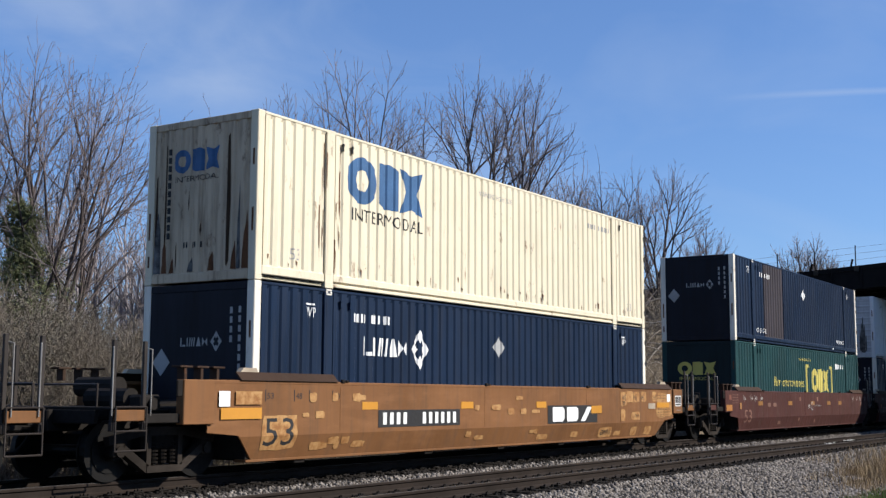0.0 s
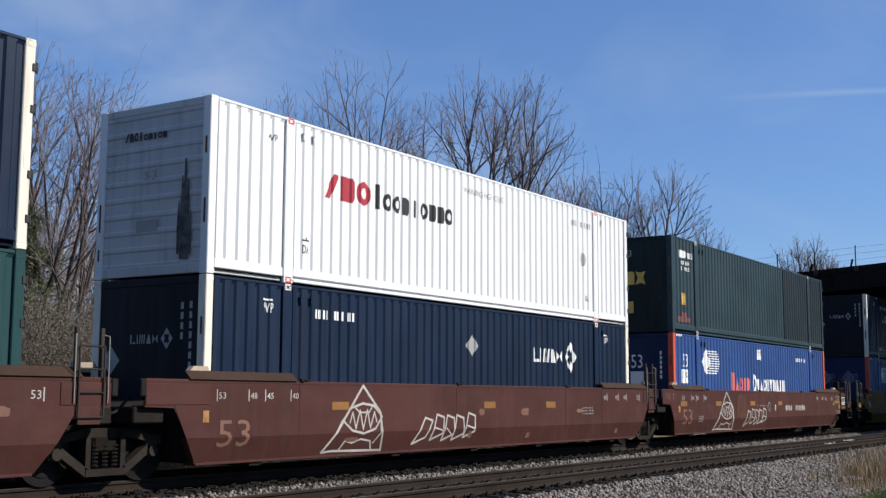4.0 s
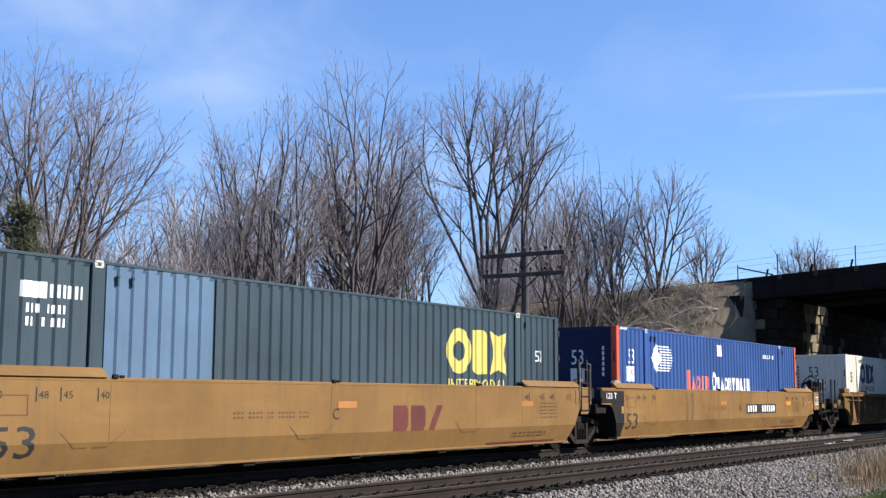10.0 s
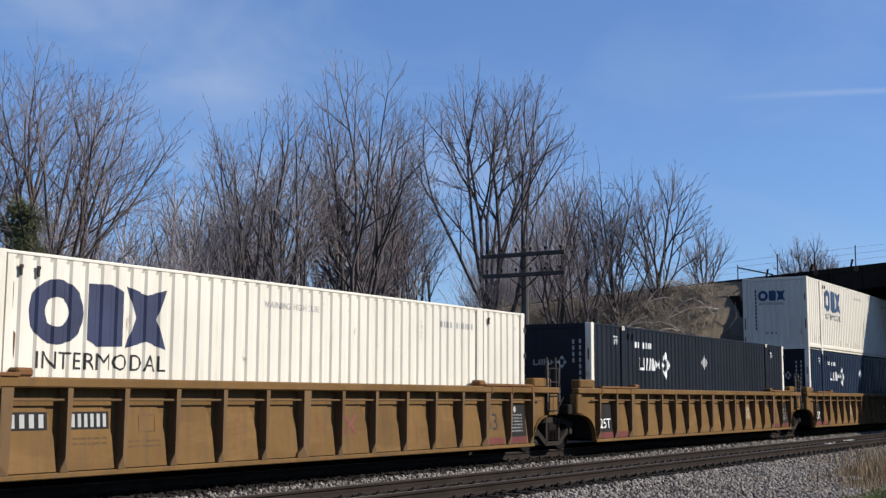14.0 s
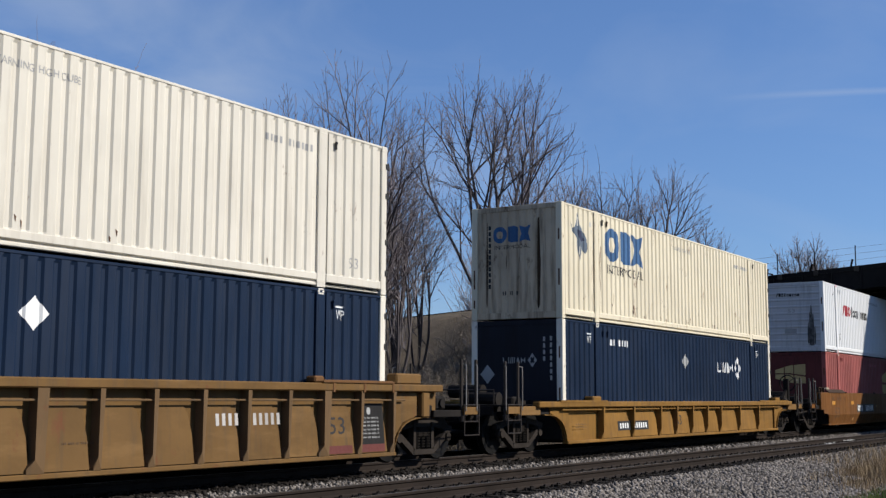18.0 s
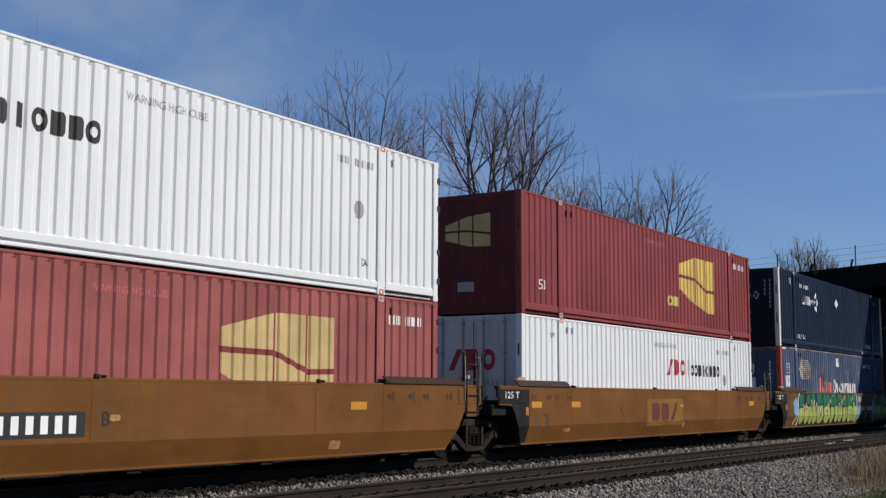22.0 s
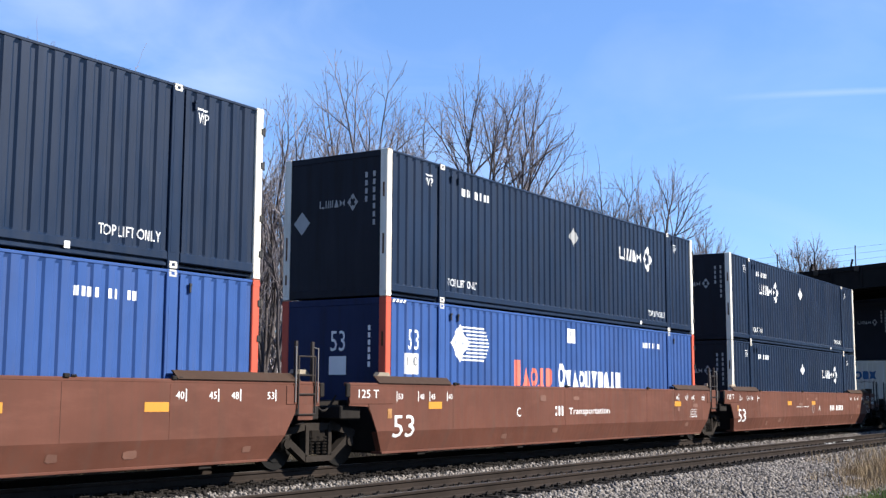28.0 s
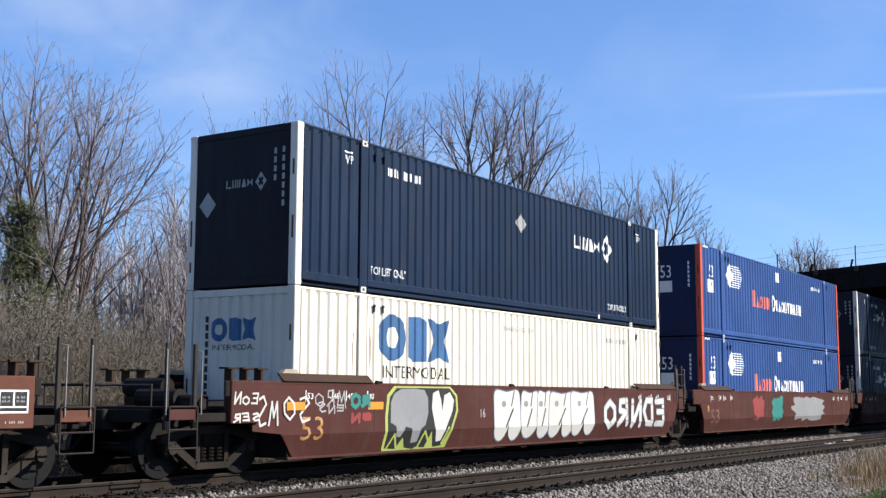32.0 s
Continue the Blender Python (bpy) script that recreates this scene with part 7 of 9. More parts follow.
RIBBED = [
    ("H", OCHRE_H, "c", "j", [("number_board", "NHb", rect(2.12, 2.78, 0.80, 1.04) + rect(3.12, 3.84, 0.80, 1.04), CHARCOAL, "dark number board"), ("number_mark", "NH", bars(2.15, 2.76, 0.83, 1.01, "xxxx") + bars(3.16, 3.82, 0.83, 1.01, "xxxxxx"), INK_G, "pale bars")] + bay_stencils(1.62, "H") + cross_mark(9.3, 0.62, "HX") + small_print(3.2, 0.66, INK_B, 2, 0.6) + small_print(4.2, 0.6, INK_B, 2, 0.62) + [("notice_frame", "HNF", rect(4.4, 4.72, 0.98, 0.995) + rect(4.4, 4.72, 0.74, 0.755) + rect(4.4, 4.415, 0.75, 0.99) + rect(4.705, 4.72, 0.75, 0.99), FAINT, "thin framed notice")] + big53(14.2, 0.56, 0.36, INK_B, 0.5) + end_notice("HE") + [("warning_panel", "HR", rect(0.25, 0.85, 0.27, 0.42) + rect(1.15, 1.8, 0.27, 0.42), INK_MAROON, "dull red warning panel")], {}),
    ("I", OCHRE_H, "j", "j", [("number_panel", "IP", rect(0.1, 0.9, 0.26, 1.14), CHARCOAL, "charcoal panel")] + letter("25T", 0.2, 0.5, 0.24, INK_W, 0.62) + [("warning_panel", "IR", rect(0.1, 0.92, 0.25, 0.4) + rect(1.1, 1.95, 0.25, 0.4), INK_MAROON, "dull red warning panel"), ("logo", "IX", stroke([(10.2, 0.5), (10.62, 0.98)], 0.13) + stroke([(10.28, 0.98), (10.5, 0.74)], 0.07) + stroke([(10.5, 0.74), (10.25, 0.5)], 0.07), INK_MAROON, "red plain shape")] + bay_stencils(13.72, "I", 1.0) + white_bars(11.25, "I") + big53(14.25, 0.56, 0.34, INK_B, 0.5) + end_notice("IE"), {}),
    ("J", OCHRE_H, "j", "c", [("number_panel", "JP", rect(0.1, 0.9, 0.26, 1.14), CHARCOAL, "charcoal panel")] + letter("125T", 0.14, 0.5, 0.26, INK_W, 0.74) + [("seal_mark", "JS", disc(0.42, 0.98, 0.08, 0.09, 12), INK_W, ""), ("warning_panel", "JR", rect(0.1, 0.92, 0.25, 0.4) + rect(1.1, 1.95, 0.25, 0.4), INK_MAROON, "dull red warning panel")] + [("number_mark", "JN", bars(11.44, 13.03, 0.8, 0.99, "xxxx xxxxxx"), CHALK, "white bars")] + big53(14.3, 0.6, 0.3, INK_B, 0.46) + end_notice("JE") + bay_stencils(2.02, "J") + cross_mark(6.28, 0.6, "JX") + white_bars(5.2, "J") + small_print(8.5, 0.6, INK_B, 1, 0.56) + small_print(2.5, 0.8, INK_B, 3, 0.5) + small_print(3.3, 0.74, INK_B, 2, 0.6) + small_print(4.2, 0.86, INK_B, 2, 0.6), {}),
    ("K", OCHRE_K, "c", "c", number_board(2.85, 4.85, 0.42, 0.66, "xxxx  xxxxxx", "NK") + big53(6.9, 0.5, 0.28, INK_B, 0.4) + small_print(0.4, 0.6, INK_B, 2, 0.6), dict(top=1.17, low=True, ribs=[1.83, 3.72, 5.57, 6.76, 8.0, 9.23, 10.43, 12.2, 14.1], brake_end="R")),
]
LATER = [
    ("L", OCHRE_L, "c", "j", big53(0.4, 0.5, 0.42, FADED53) + number_board(4.0, 7.0, 0.7, 1.04, tag="NL") + letter("B", 7.3, 0.84, 0.2, INK_B) + reflectors((0.0, 3.0, 13.0)) + patches(9, 3, PATCH), dict(label="tan orange steel well car, leading unit of a set", ink=INK_B)),
    ("M", OCHRE_L, "j", "j", big53(0.2, 0.48, 0.42, FADED53) + plate125() + reflectors((0.1, 2.1, 15.2)) + letter("C", 4.95, 0.84, 0.2, INK_B) + [("logo", "MTp", rect(6.67, 9.3, 0.5, 1.24), OCHRE_K, "pale yellow panel"), ("logo", "MT", mark_blocks(7.0, 9.0, 0.64, 1.12, "BBZ"), INK_MAROON, "dark red plain shapes")] + patches(10, 3, PATCH), dict(label="tan orange steel well car with a pale panel", ink=INK_B, end_plate=CHARCOAL)),
    ("N", OCHRE_N, "j", "c", big53(0.1, 0.48, 0.42, FADED53, 0.66) + plate125() + [("graffiti", "NB1", [blob(0.72, 1.5, 0.6, 1.3, 3, 20, 0.3)], SPRAY_LB, "pale blue cloud"), ("graffiti", "NB2", [blob(10.05, 10.75, 0.35, 1.0, 4, 20, 0.3), blob(10.2, 10.8, 1.1, 1.4, 8, 14, 0.3)], SPRAY_LB, ""), ("graffiti", "NB3", [blob(12.6, 13.4, 0.32, 1.3, 5, 20, 0.3)], SPRAY_LB, "")]
     + [("number_mark", "NBN", bars(10.7, 12.7, 0.76, 0.94, "xxxx  xxxxxx"), INK_W, "white bars"), ("graffiti", "NYS", stroke([(11.4, 0.4), (11.65, 0.66)], 0.1) + stroke([(0.85, 0.35), (1.1, 0.6)], 0.1), INK_Y, "")] + green_row(1.42, 9.95, "N1", N_BODIES, N_LEGS, N_CUTS, N_EYES, N_GLEAMS, 21) + [("graffiti", "NDot", disc(1.42 + 0.148 * 8.53, 1.24, 0.24, 0.2, 18), SPRAY_DG, "green graffiti fill")] + green_row(13.25, 17.15, "N2", M_BODIES, M_LEGS, M_CUTS, M_EYES, M_GLEAMS, 33, 0.1), dict(label="tan orange well car covered in green lettered graffiti", ink=INK_B, end_plate=CHARCOAL, brake_end="R")),
    ("O", TERRACOTTA, "c", "j", big53(0.0, 0.5, 0.42, INK_W, 0.7) + letter("B", 7.9, 0.84, 0.2) + [("seal_mark", "OR", ring(8.6, 0.96, 0.13, 0.17, 0.82, 16), INK_G, ""), ("number_mark", "ON", bars(5.0, 7.1, 0.86, 1.0, "xxx xxxxx"), INK_W, "")] + small_print(9.0, 0.98, INK_W, 1, 1.7) + reflectors((10.6, 13.5)) + patches(11, 9, PATCH_D), dict(label="terracotta painted steel well car, leading unit of a set")),
    ("P", TERRACOTTA, "j", "j", big53(0.0, 0.5, 0.42, INK_W, 0.7) + plate125() + letter("C", 4.75, 0.84, 0.2) + letter("Transportation", 7.3, 0.82, 0.2, INK_W, 2.3) + [("logo", "PII", rect(6.6, 6.68, 0.84, 1.06) + rect(6.76, 6.84, 0.84, 1.06) + rect(6.92, 7.0, 0.84, 1.06), INK_W, "")] + reflectors((1.2, 14.0)) + small_print(15.2, 0.92, INK_W, 4, 0.55) + patches(12, 9, PATCH_D), dict(label="terracotta painted steel well car, middle unit of a set")),
    ("Q", TERRACOTTA, "j", "c", big53(-0.1, 0.5, 0.42, INK_W, 0.74) + plate125() + letter("A", 9.35, 0.8, 0.2) + [("number_mark", "QN", bars(10.95, 12.95, 0.8, 1.0, "xxx xxxxx"), INK_W, "white bars"), ("seal_mark", "QR", ring(8.55, 0.9, 0.14, 0.17, 0.82, 16), INK_G, "")] + small_print(6.4, 0.95, INK_W, 1, 1.6) + reflectors((5.3, 8.4)) + consolidated() + end_print(INK_W, REFLECTOR_DULL, "QEP") + letter("L 200-6", CL + 0.76, 0.9, 0.1, INK_W, 0.38) + patches(13, 9, PATCH_D), dict(label="terracotta painted steel well car, trailing unit of a set")),
    ("R", UMBER, "c", "j", big53(0.0, 0.52, 0.4, PATCH, 0.6) + letter("16", 5.9, 0.84, 0.18, INK_G) + reflectors((-0.4, 1.9)) + SCRAWL + BEAST + silver_row(6.55, 11.4, (1.0, 0.7, 0.55, 1.1, 1.1), 41, "R1") + white_row(11.9, 16.0, (3, 5, 6, 0, 1), 52, "R2", 0.5, 1.3, wide=0.15), dict(label="dark umber well car covered in graffiti")),
    ("S", UMBER, "j", "j", big53(0.1, 0.5, 0.42, PATCH_D) + [("graffiti", "S1", [blob(6.0, 7.6, 0.4, 1.4, 6, 24, 0.4)], SPRAY_TEAL, "teal graffiti"), ("graffiti", "S2", [blob(8.3, 13.0, 0.4, 1.36, 7, 30, 0.3)], SPRAY_GR, "grey graffiti"), ("graffiti", "S3", [blob(4.0, 5.4, 0.5, 1.4, 9, 24, 0.4)], RED, "red graffiti")], dict(label="dark umber well car with faded graffiti")),
    ("T", UMBER, "j", "c", big53(0.1, 0.5, 0.42, PATCH_D), dict(label="dark umber well car, trailing unit of a set")),
]
for u, kind, body, le, re_, marks, kw in CARS:
    kw = dict(kw)
    ride(smooth_car(on_train(u), kw.pop("label"), body, le, re_, marks, **kw), u)
for u, body, le, re_, marks, kw in RIBBED:
    lab = "bright ochre low ribbed well car" if u == "K" else "mustard yellow ribbed steel well car, rust stained"
    ride(ribbed_car(on_train(u), lab, body, le, re_, marks, posts=None if u == "K" else SHADEPOST, **kw), u)
for u, body, le, re_, marks, kw in LATER:
    kw = dict(kw)
    ride(smooth_car(on_train(u), kw.pop("label"), body, le, re_, marks, **kw), u)
# ---- ground, tracks, bridge, trees ----
def gravel_material(name, a, b, scale):
    m, n, l, bs = nodes_of(name)
    co = n.new("ShaderNodeTexCoord").outputs["Object"]
    vo = n.new("ShaderNodeTexVoronoi")
    vo.inputs["Scale"].default_value = scale
    l.new(co, vo.inputs["Vector"])
    big = noise_node(n, l, co, 0.4, 5, 0.6)
    col = mixed(n, l, vo.outputs["Color"], a, b)
    col = mixed(n, l, ramp(n, l, big, 0.35, 0.7, 0, 0.5), col, tuple(v * 0.6 for v in a))
    l.new(col, bs.inputs["Base Color"])
    bs.inputs["Roughness"].default_value = 0.9
    bs.inputs["Specular IOR Level"].default_value = 0.08
    bumped(n, l, bs, vo.outputs["Distance"], 0.9, 0.03)
    return m


def stone_material(name, a, b):
    """Loose stones, each of its own shade."""
    m, n, l, bs = nodes_of(name)
    geo = n.new("ShaderNodeNewGeometry")
    co = n.new("ShaderNodeTexCoord").outputs["Object"]
    col = mixed(n, l, geo.outputs["Random Per Island"], a, b)
    col = mixed(n, l, ramp(n, l, noise_node(n, l, co, 30, 4), 0.4, 0.75, 0, 0.4), col, tuple(v * 0.55 for v in a))
    l.new(col, bs.inputs["Base Color"])
    bs.inputs["Roughness"].default_value = 0.85
    bs.inputs["Specular IOR Level"].default_value = 0.08
    return m


def earth_material(name, dry, green, green_amount):
    m, n, l, bs = nodes_of(name)
    co = n.new("ShaderNodeTexCoord").outputs["Object"]
    big = noise_node(n, l, co, 0.12, 5, 0.6)
    mid = noise_node(n, l, co, 1.7, 6, 0.65)
    fine = noise_node(n, l, co, 24.0, 5, 0.7)
    col = mixed(n, l, ramp(n, l, mid, 0.3, 0.7), tuple(v * 0.6 for v in dry), dry)
    col = mixed(n, l, ramp(n, l, big, 0.62 - green_amount, 0.74 - green_amount), col, green)
    col = mixed(n, l, ramp(n, l, fine, 0.45, 0.75, 0, 0.6), col, tuple(v * 0.35 for v in dry))
    l.new(col, bs.inputs["Base Color"])
    bs.inputs["Roughness"].default_value = 0.95
    bs.inputs["Specular IOR Level"].default_value = 0.08
    bumped(n, l, bs, fine, 0.8, 0.05)
    return m


def blade_material(name, a, b):
    m, n, l, bs = nodes_of(name)
    geo = n.new("ShaderNodeNewGeometry")
    l.new(mixed(n, l, geo.outputs["Random Per Island"], a, b), bs.inputs["Base Color"])
    bs.inputs["Roughness"].default_value = 0.8
    bs.inputs["Specular IOR Level"].default_value = 0.08
    return m


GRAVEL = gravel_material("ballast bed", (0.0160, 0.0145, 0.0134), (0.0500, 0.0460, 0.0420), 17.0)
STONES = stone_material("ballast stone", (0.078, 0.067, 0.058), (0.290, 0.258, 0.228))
DARKSTONES = stone_material("dusty ballast stone", (0.0100, 0.0085, 0.0075), (0.0280, 0.0240, 0.0210))
EARTH = earth_material("winter field", (0.1088, 0.0864, 0.0544), (0.0680, 0.0960, 0.0280), 0.05)
BANK = earth_material("bank of dead grass", (0.2000, 0.1620, 0.1180), (0.1100, 0.1050, 0.0550), -0.1)
STRAW = blade_material("dry grass blades", (0.150, 0.102, 0.054), (0.330, 0.245, 0.150))
LAWN = blade_material("green grass blades", (0.0480, 0.0880, 0.0200), (0.1120, 0.1520, 0.0400))
TIEWOOD = plain("weathered tie wood", (0.0160, 0.0130, 0.0108), 0.9, 0, 0.35, 9.0, 0.5, 0.01)
RAILSIDE = plain("rusty rail", (0.0230, 0.0172, 0.0140), 0.75, 0.1, 0.25, 9.0)
RAILTOP = plain("polished rail head", (0.1250, 0.1150, 0.1060), 0.45, 0.6, 0.1, 9.0)
CONCRETE = plain("stained concrete", (0.1344, 0.1210, 0.1030), 0.9, 0, 0.3, 2.5, 0.4, 0.01)
DARKGIRDER = plain("sooty girder steel", (0.0108, 0.0100, 0.0100), 0.75, 0, 0.3, 2.0)
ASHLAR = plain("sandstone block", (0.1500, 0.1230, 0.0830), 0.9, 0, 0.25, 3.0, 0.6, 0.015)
# the same sandstone with the shade under the bridge put into its colour
SHADESTONE = plain("soot stained sandstone block", (0.0170, 0.0140, 0.0112), 0.9, 0, 0.45, 3.0, 0.6, 0.015)
CASTSTONE = plain("grimy post base", (0.0550, 0.0480, 0.0400), 0.9, 0, 0.4, 4.0)
ASPHALT = plain("asphalt", (0.0400, 0.0400, 0.0400), 0.9, 0, 0.2, 8.0)
POLEWOOD = plain("creosoted pole wood", (0.0700, 0.0630, 0.0600), 0.9, 0, 0.3, 8.0)
BARK = plain("grey brown bark", (0.0820, 0.0660, 0.0610), 0.95, 0, 0.3, 5.0, 0.6, 0.01)
BARK_D = plain("dark bark", (0.0780, 0.0680, 0.0680), 0.95, 0, 0.3, 5.0, 0.6, 0.01)
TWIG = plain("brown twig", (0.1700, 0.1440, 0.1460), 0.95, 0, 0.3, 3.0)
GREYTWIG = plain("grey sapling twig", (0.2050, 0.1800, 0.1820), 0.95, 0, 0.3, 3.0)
# far twigs are paler and cooler: distance haze put into the colour
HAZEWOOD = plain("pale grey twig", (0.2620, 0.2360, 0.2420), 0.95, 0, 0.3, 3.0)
BRUSHWOOD = plain("tan brush", (0.1350, 0.1140, 0.0930), 0.95, 0, 0.3, 3.0)
NEEDLES = blade_material("pine needles", (0.0780, 0.0920, 0.0440), (0.1500, 0.1580, 0.0820))
OLIVE = blade_material("olive leaves", (0.118, 0.106, 0.082), (0.150, 0.134, 0.106))


def bed_height(y):
    """The height of the ballast across the tracks."""
    pts = ((4.6, -0.72), (6.2, -0.66), (7.6, -0.56), (8.9, -0.46), (9.7, -0.385), (12.6, -0.375), (13.1, -0.215), (15.95, -0.205), (16.4, -0.25), (17.8, -0.75))
    return float(np.interp(y, [p[0] for p in pts], [p[1] for p in pts]))


def make_ground(bm):
    xs = [-3000, -400, -80, -30, 0, 30, 60, 90, 200, 600, 3000]
    ys = [-3000, -300, -40, -8, 0, 3, 5, 17.8, 20, 26, 40, 80, 300, 900, 3000]
    zs = [-2, -1, -0.7, -0.6, -0.55, -0.62, -0.72, -0.85, -0.9, -0.8, -0.4, 0, 0, 0, 0]
    g = [[bm.verts.new((x, y, z)) for x in xs] for y, z in zip(ys, zs)]
    for a, b in zip(g, g[1:]):
        for i in range(len(xs) - 1):
            bm.faces.new((a[i], a[i + 1], b[i + 1], b[i]))


setting("ground", (), make_ground, EARTH, "dull brown winter field with patches of green grass")


def make_bed(bm):
    rnd = random.Random(4)
    ys = [4.6, 5.4, 6.2, 7.0, 7.6, 8.2, 8.9, 9.4, 9.7, 11, 12.6, 12.85, 13.1, 14.5, 15.95, 16.4, 17.1, 17.8]
    xs = [-300, -100, -40] + [-20 + 1.0 * i for i in range(110)] + [120, 300]
    g = [[bm.verts.new((x, y + rnd.uniform(-0.1, 0.1) * (y < 9), bed_height(y) + (rnd.uniform(-0.03, 0.03) if y < 9.5 else 0))) for x in xs] for y in ys]
    for a, b in zip(g, g[1:]):
        for i in range(len(xs) - 1):
            bm.faces.new((a[i], a[i + 1], b[i + 1], b[i]))


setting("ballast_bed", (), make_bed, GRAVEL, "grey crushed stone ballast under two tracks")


def stones(name, regions, material, label, seed):
    """Loose stones, strewn over (x0, x1, y0, y1, per square metre, size, skip rails)."""
    rs = np.random.RandomState(seed)
    p = (1 + 5 ** 0.5) / 2
    ico = np.array([(-1, p, 0), (1, p, 0), (-1, -p, 0), (1, -p, 0), (0, -1, p), (0, 1, p), (0, -1, -p), (0, 1, -p), (p, 0, -1), (p, 0, 1), (-p, 0, -1), (-p, 0, 1)]) / 1.9
    fc = np.array([(0, 11, 5), (0, 5, 1), (0, 1, 7), (0, 7, 10), (0, 10, 11), (1, 5, 9), (5, 11, 4), (11, 10, 2), (10, 7, 6), (7, 1, 8), (3, 9, 4), (3, 4, 2), (3, 2, 6), (3, 6, 8), (3, 8, 9), (4, 9, 5), (2, 4, 11), (6, 2, 10), (8, 6, 7), (9, 8, 1)])
    vs, fs, base = [], [], 0
    for x0, x1, y0, y1, dens, size in regions:
        n = int((x1 - x0) * (y1 - y0) * dens)
        c = np.stack([rs.uniform(x0, x1, n), rs.uniform(y0, y1, n)], 1)
        z = np.array([bed_height(v) for v in c[:, 1]])
        s = size * rs.uniform(0.55, 1.25, (n, 1, 1))
        v = ico[None] * s * rs.uniform(0.72, 1.28, (n, 12, 1)) * rs.uniform(0.7, 1.2, (n, 1, 3))
        a = rs.uniform(0, 6.28, n)
        ca, sa = np.cos(a)[:, None], np.sin(a)[:, None]
        v = np.stack([v[..., 0] * ca - v[..., 1] * sa, v[..., 0] * sa + v[..., 1] * ca, v[..., 2]], -1)
        v += np.stack([c[:, 0], c[:, 1], z + rs.uniform(-0.1, 0.5, n) * size], 1)[:, None]
        vs.append(v.reshape(-1, 3))
        fs.append((fc[None] + (base + 12 * np.arange(n))[:, None, None]).reshape(-1, 3))
        base += 12 * n
    ob = new(name, raw_mesh(name, np.concatenate(vs), np.concatenate(fs), material))
    return tagged(ob, label, "gravel", "", "stuff")


stones("ballast_stones", [(9, 20, 5.6, 9.8, 260, 0.036), (20, 34, 5.8, 9.8, 190, 0.038), (34, 58, 6.8, 9.8, 110, 0.042), (7, 30, 12.5, 13.05, 300, 0.034), (30, 60, 12.5, 13.1, 160, 0.04)], STONES, "loose pale grey crushed stones on the track shoulder", 7)
# dark track stones; along the train their colour also holds its shade
stones("track_stones", [(7, 26, 9.8, 12.6, 110, 0.030), (26, 58, 9.8, 12.6, 60, 0.034), (4, 34, 13.0, 16, 110, 0.034)], DARKSTONES, "dusty brown grey stones between the rails", 8)


def rail_profile():
    h = 0.178
    half = [(0.0, 0.0), (0.0695, 0.0), (0.0695, 0.012), (0.03, 0.026), (0.009, 0.045), (0.009, 0.12), (0.034, 0.138), (0.036, 0.165), (0.028, h), (0.0, h)]
    return half + [(-x, z) for x, z in half[::-1] if x > 0]


def make_rail(x0, x1):
    def make(bm):
        prof = rail_profile()
        a = [bm.verts.new((x0, y, z)) for y, z in prof]
        b = [bm.verts.new((x1, y, z)) for y, z in prof]
        for i in range(len(prof)):
            j = (i + 1) % len(prof)
            bm.faces.new((a[i], a[j], b[j], b[i]))
        bm.faces.new(a)
        bm.faces.new(b)
        recalc(bm)
    return make


def make_tie(bm):
    box(bm, -0.115, 0.115, -1.3, 1.3, -0.17, 0.0, 0.015)


def make_plate(bm):
    """A tie plate with its spikes."""
    box(bm, -0.09, 0.09, -0.17, 0.17, 0.0, 0.018, 0.005)
    for x, y in ((-0.05, 0.095), (0.05, -0.095), (-0.05, -0.14), (0.05, 0.14)):
        box(bm, x - 0.011, x + 0.011, y - 0.016, y + 0.016, 0.018, 0.05, 0.004)


def make_anchor(bm):
    box(bm, -0.015, 0.015, -0.085, 0.085, -0.03, 0.016, 0.005)
    box(bm, -0.018, 0.018, -0.10, -0.07, -0.03, 0.035, 0.006)


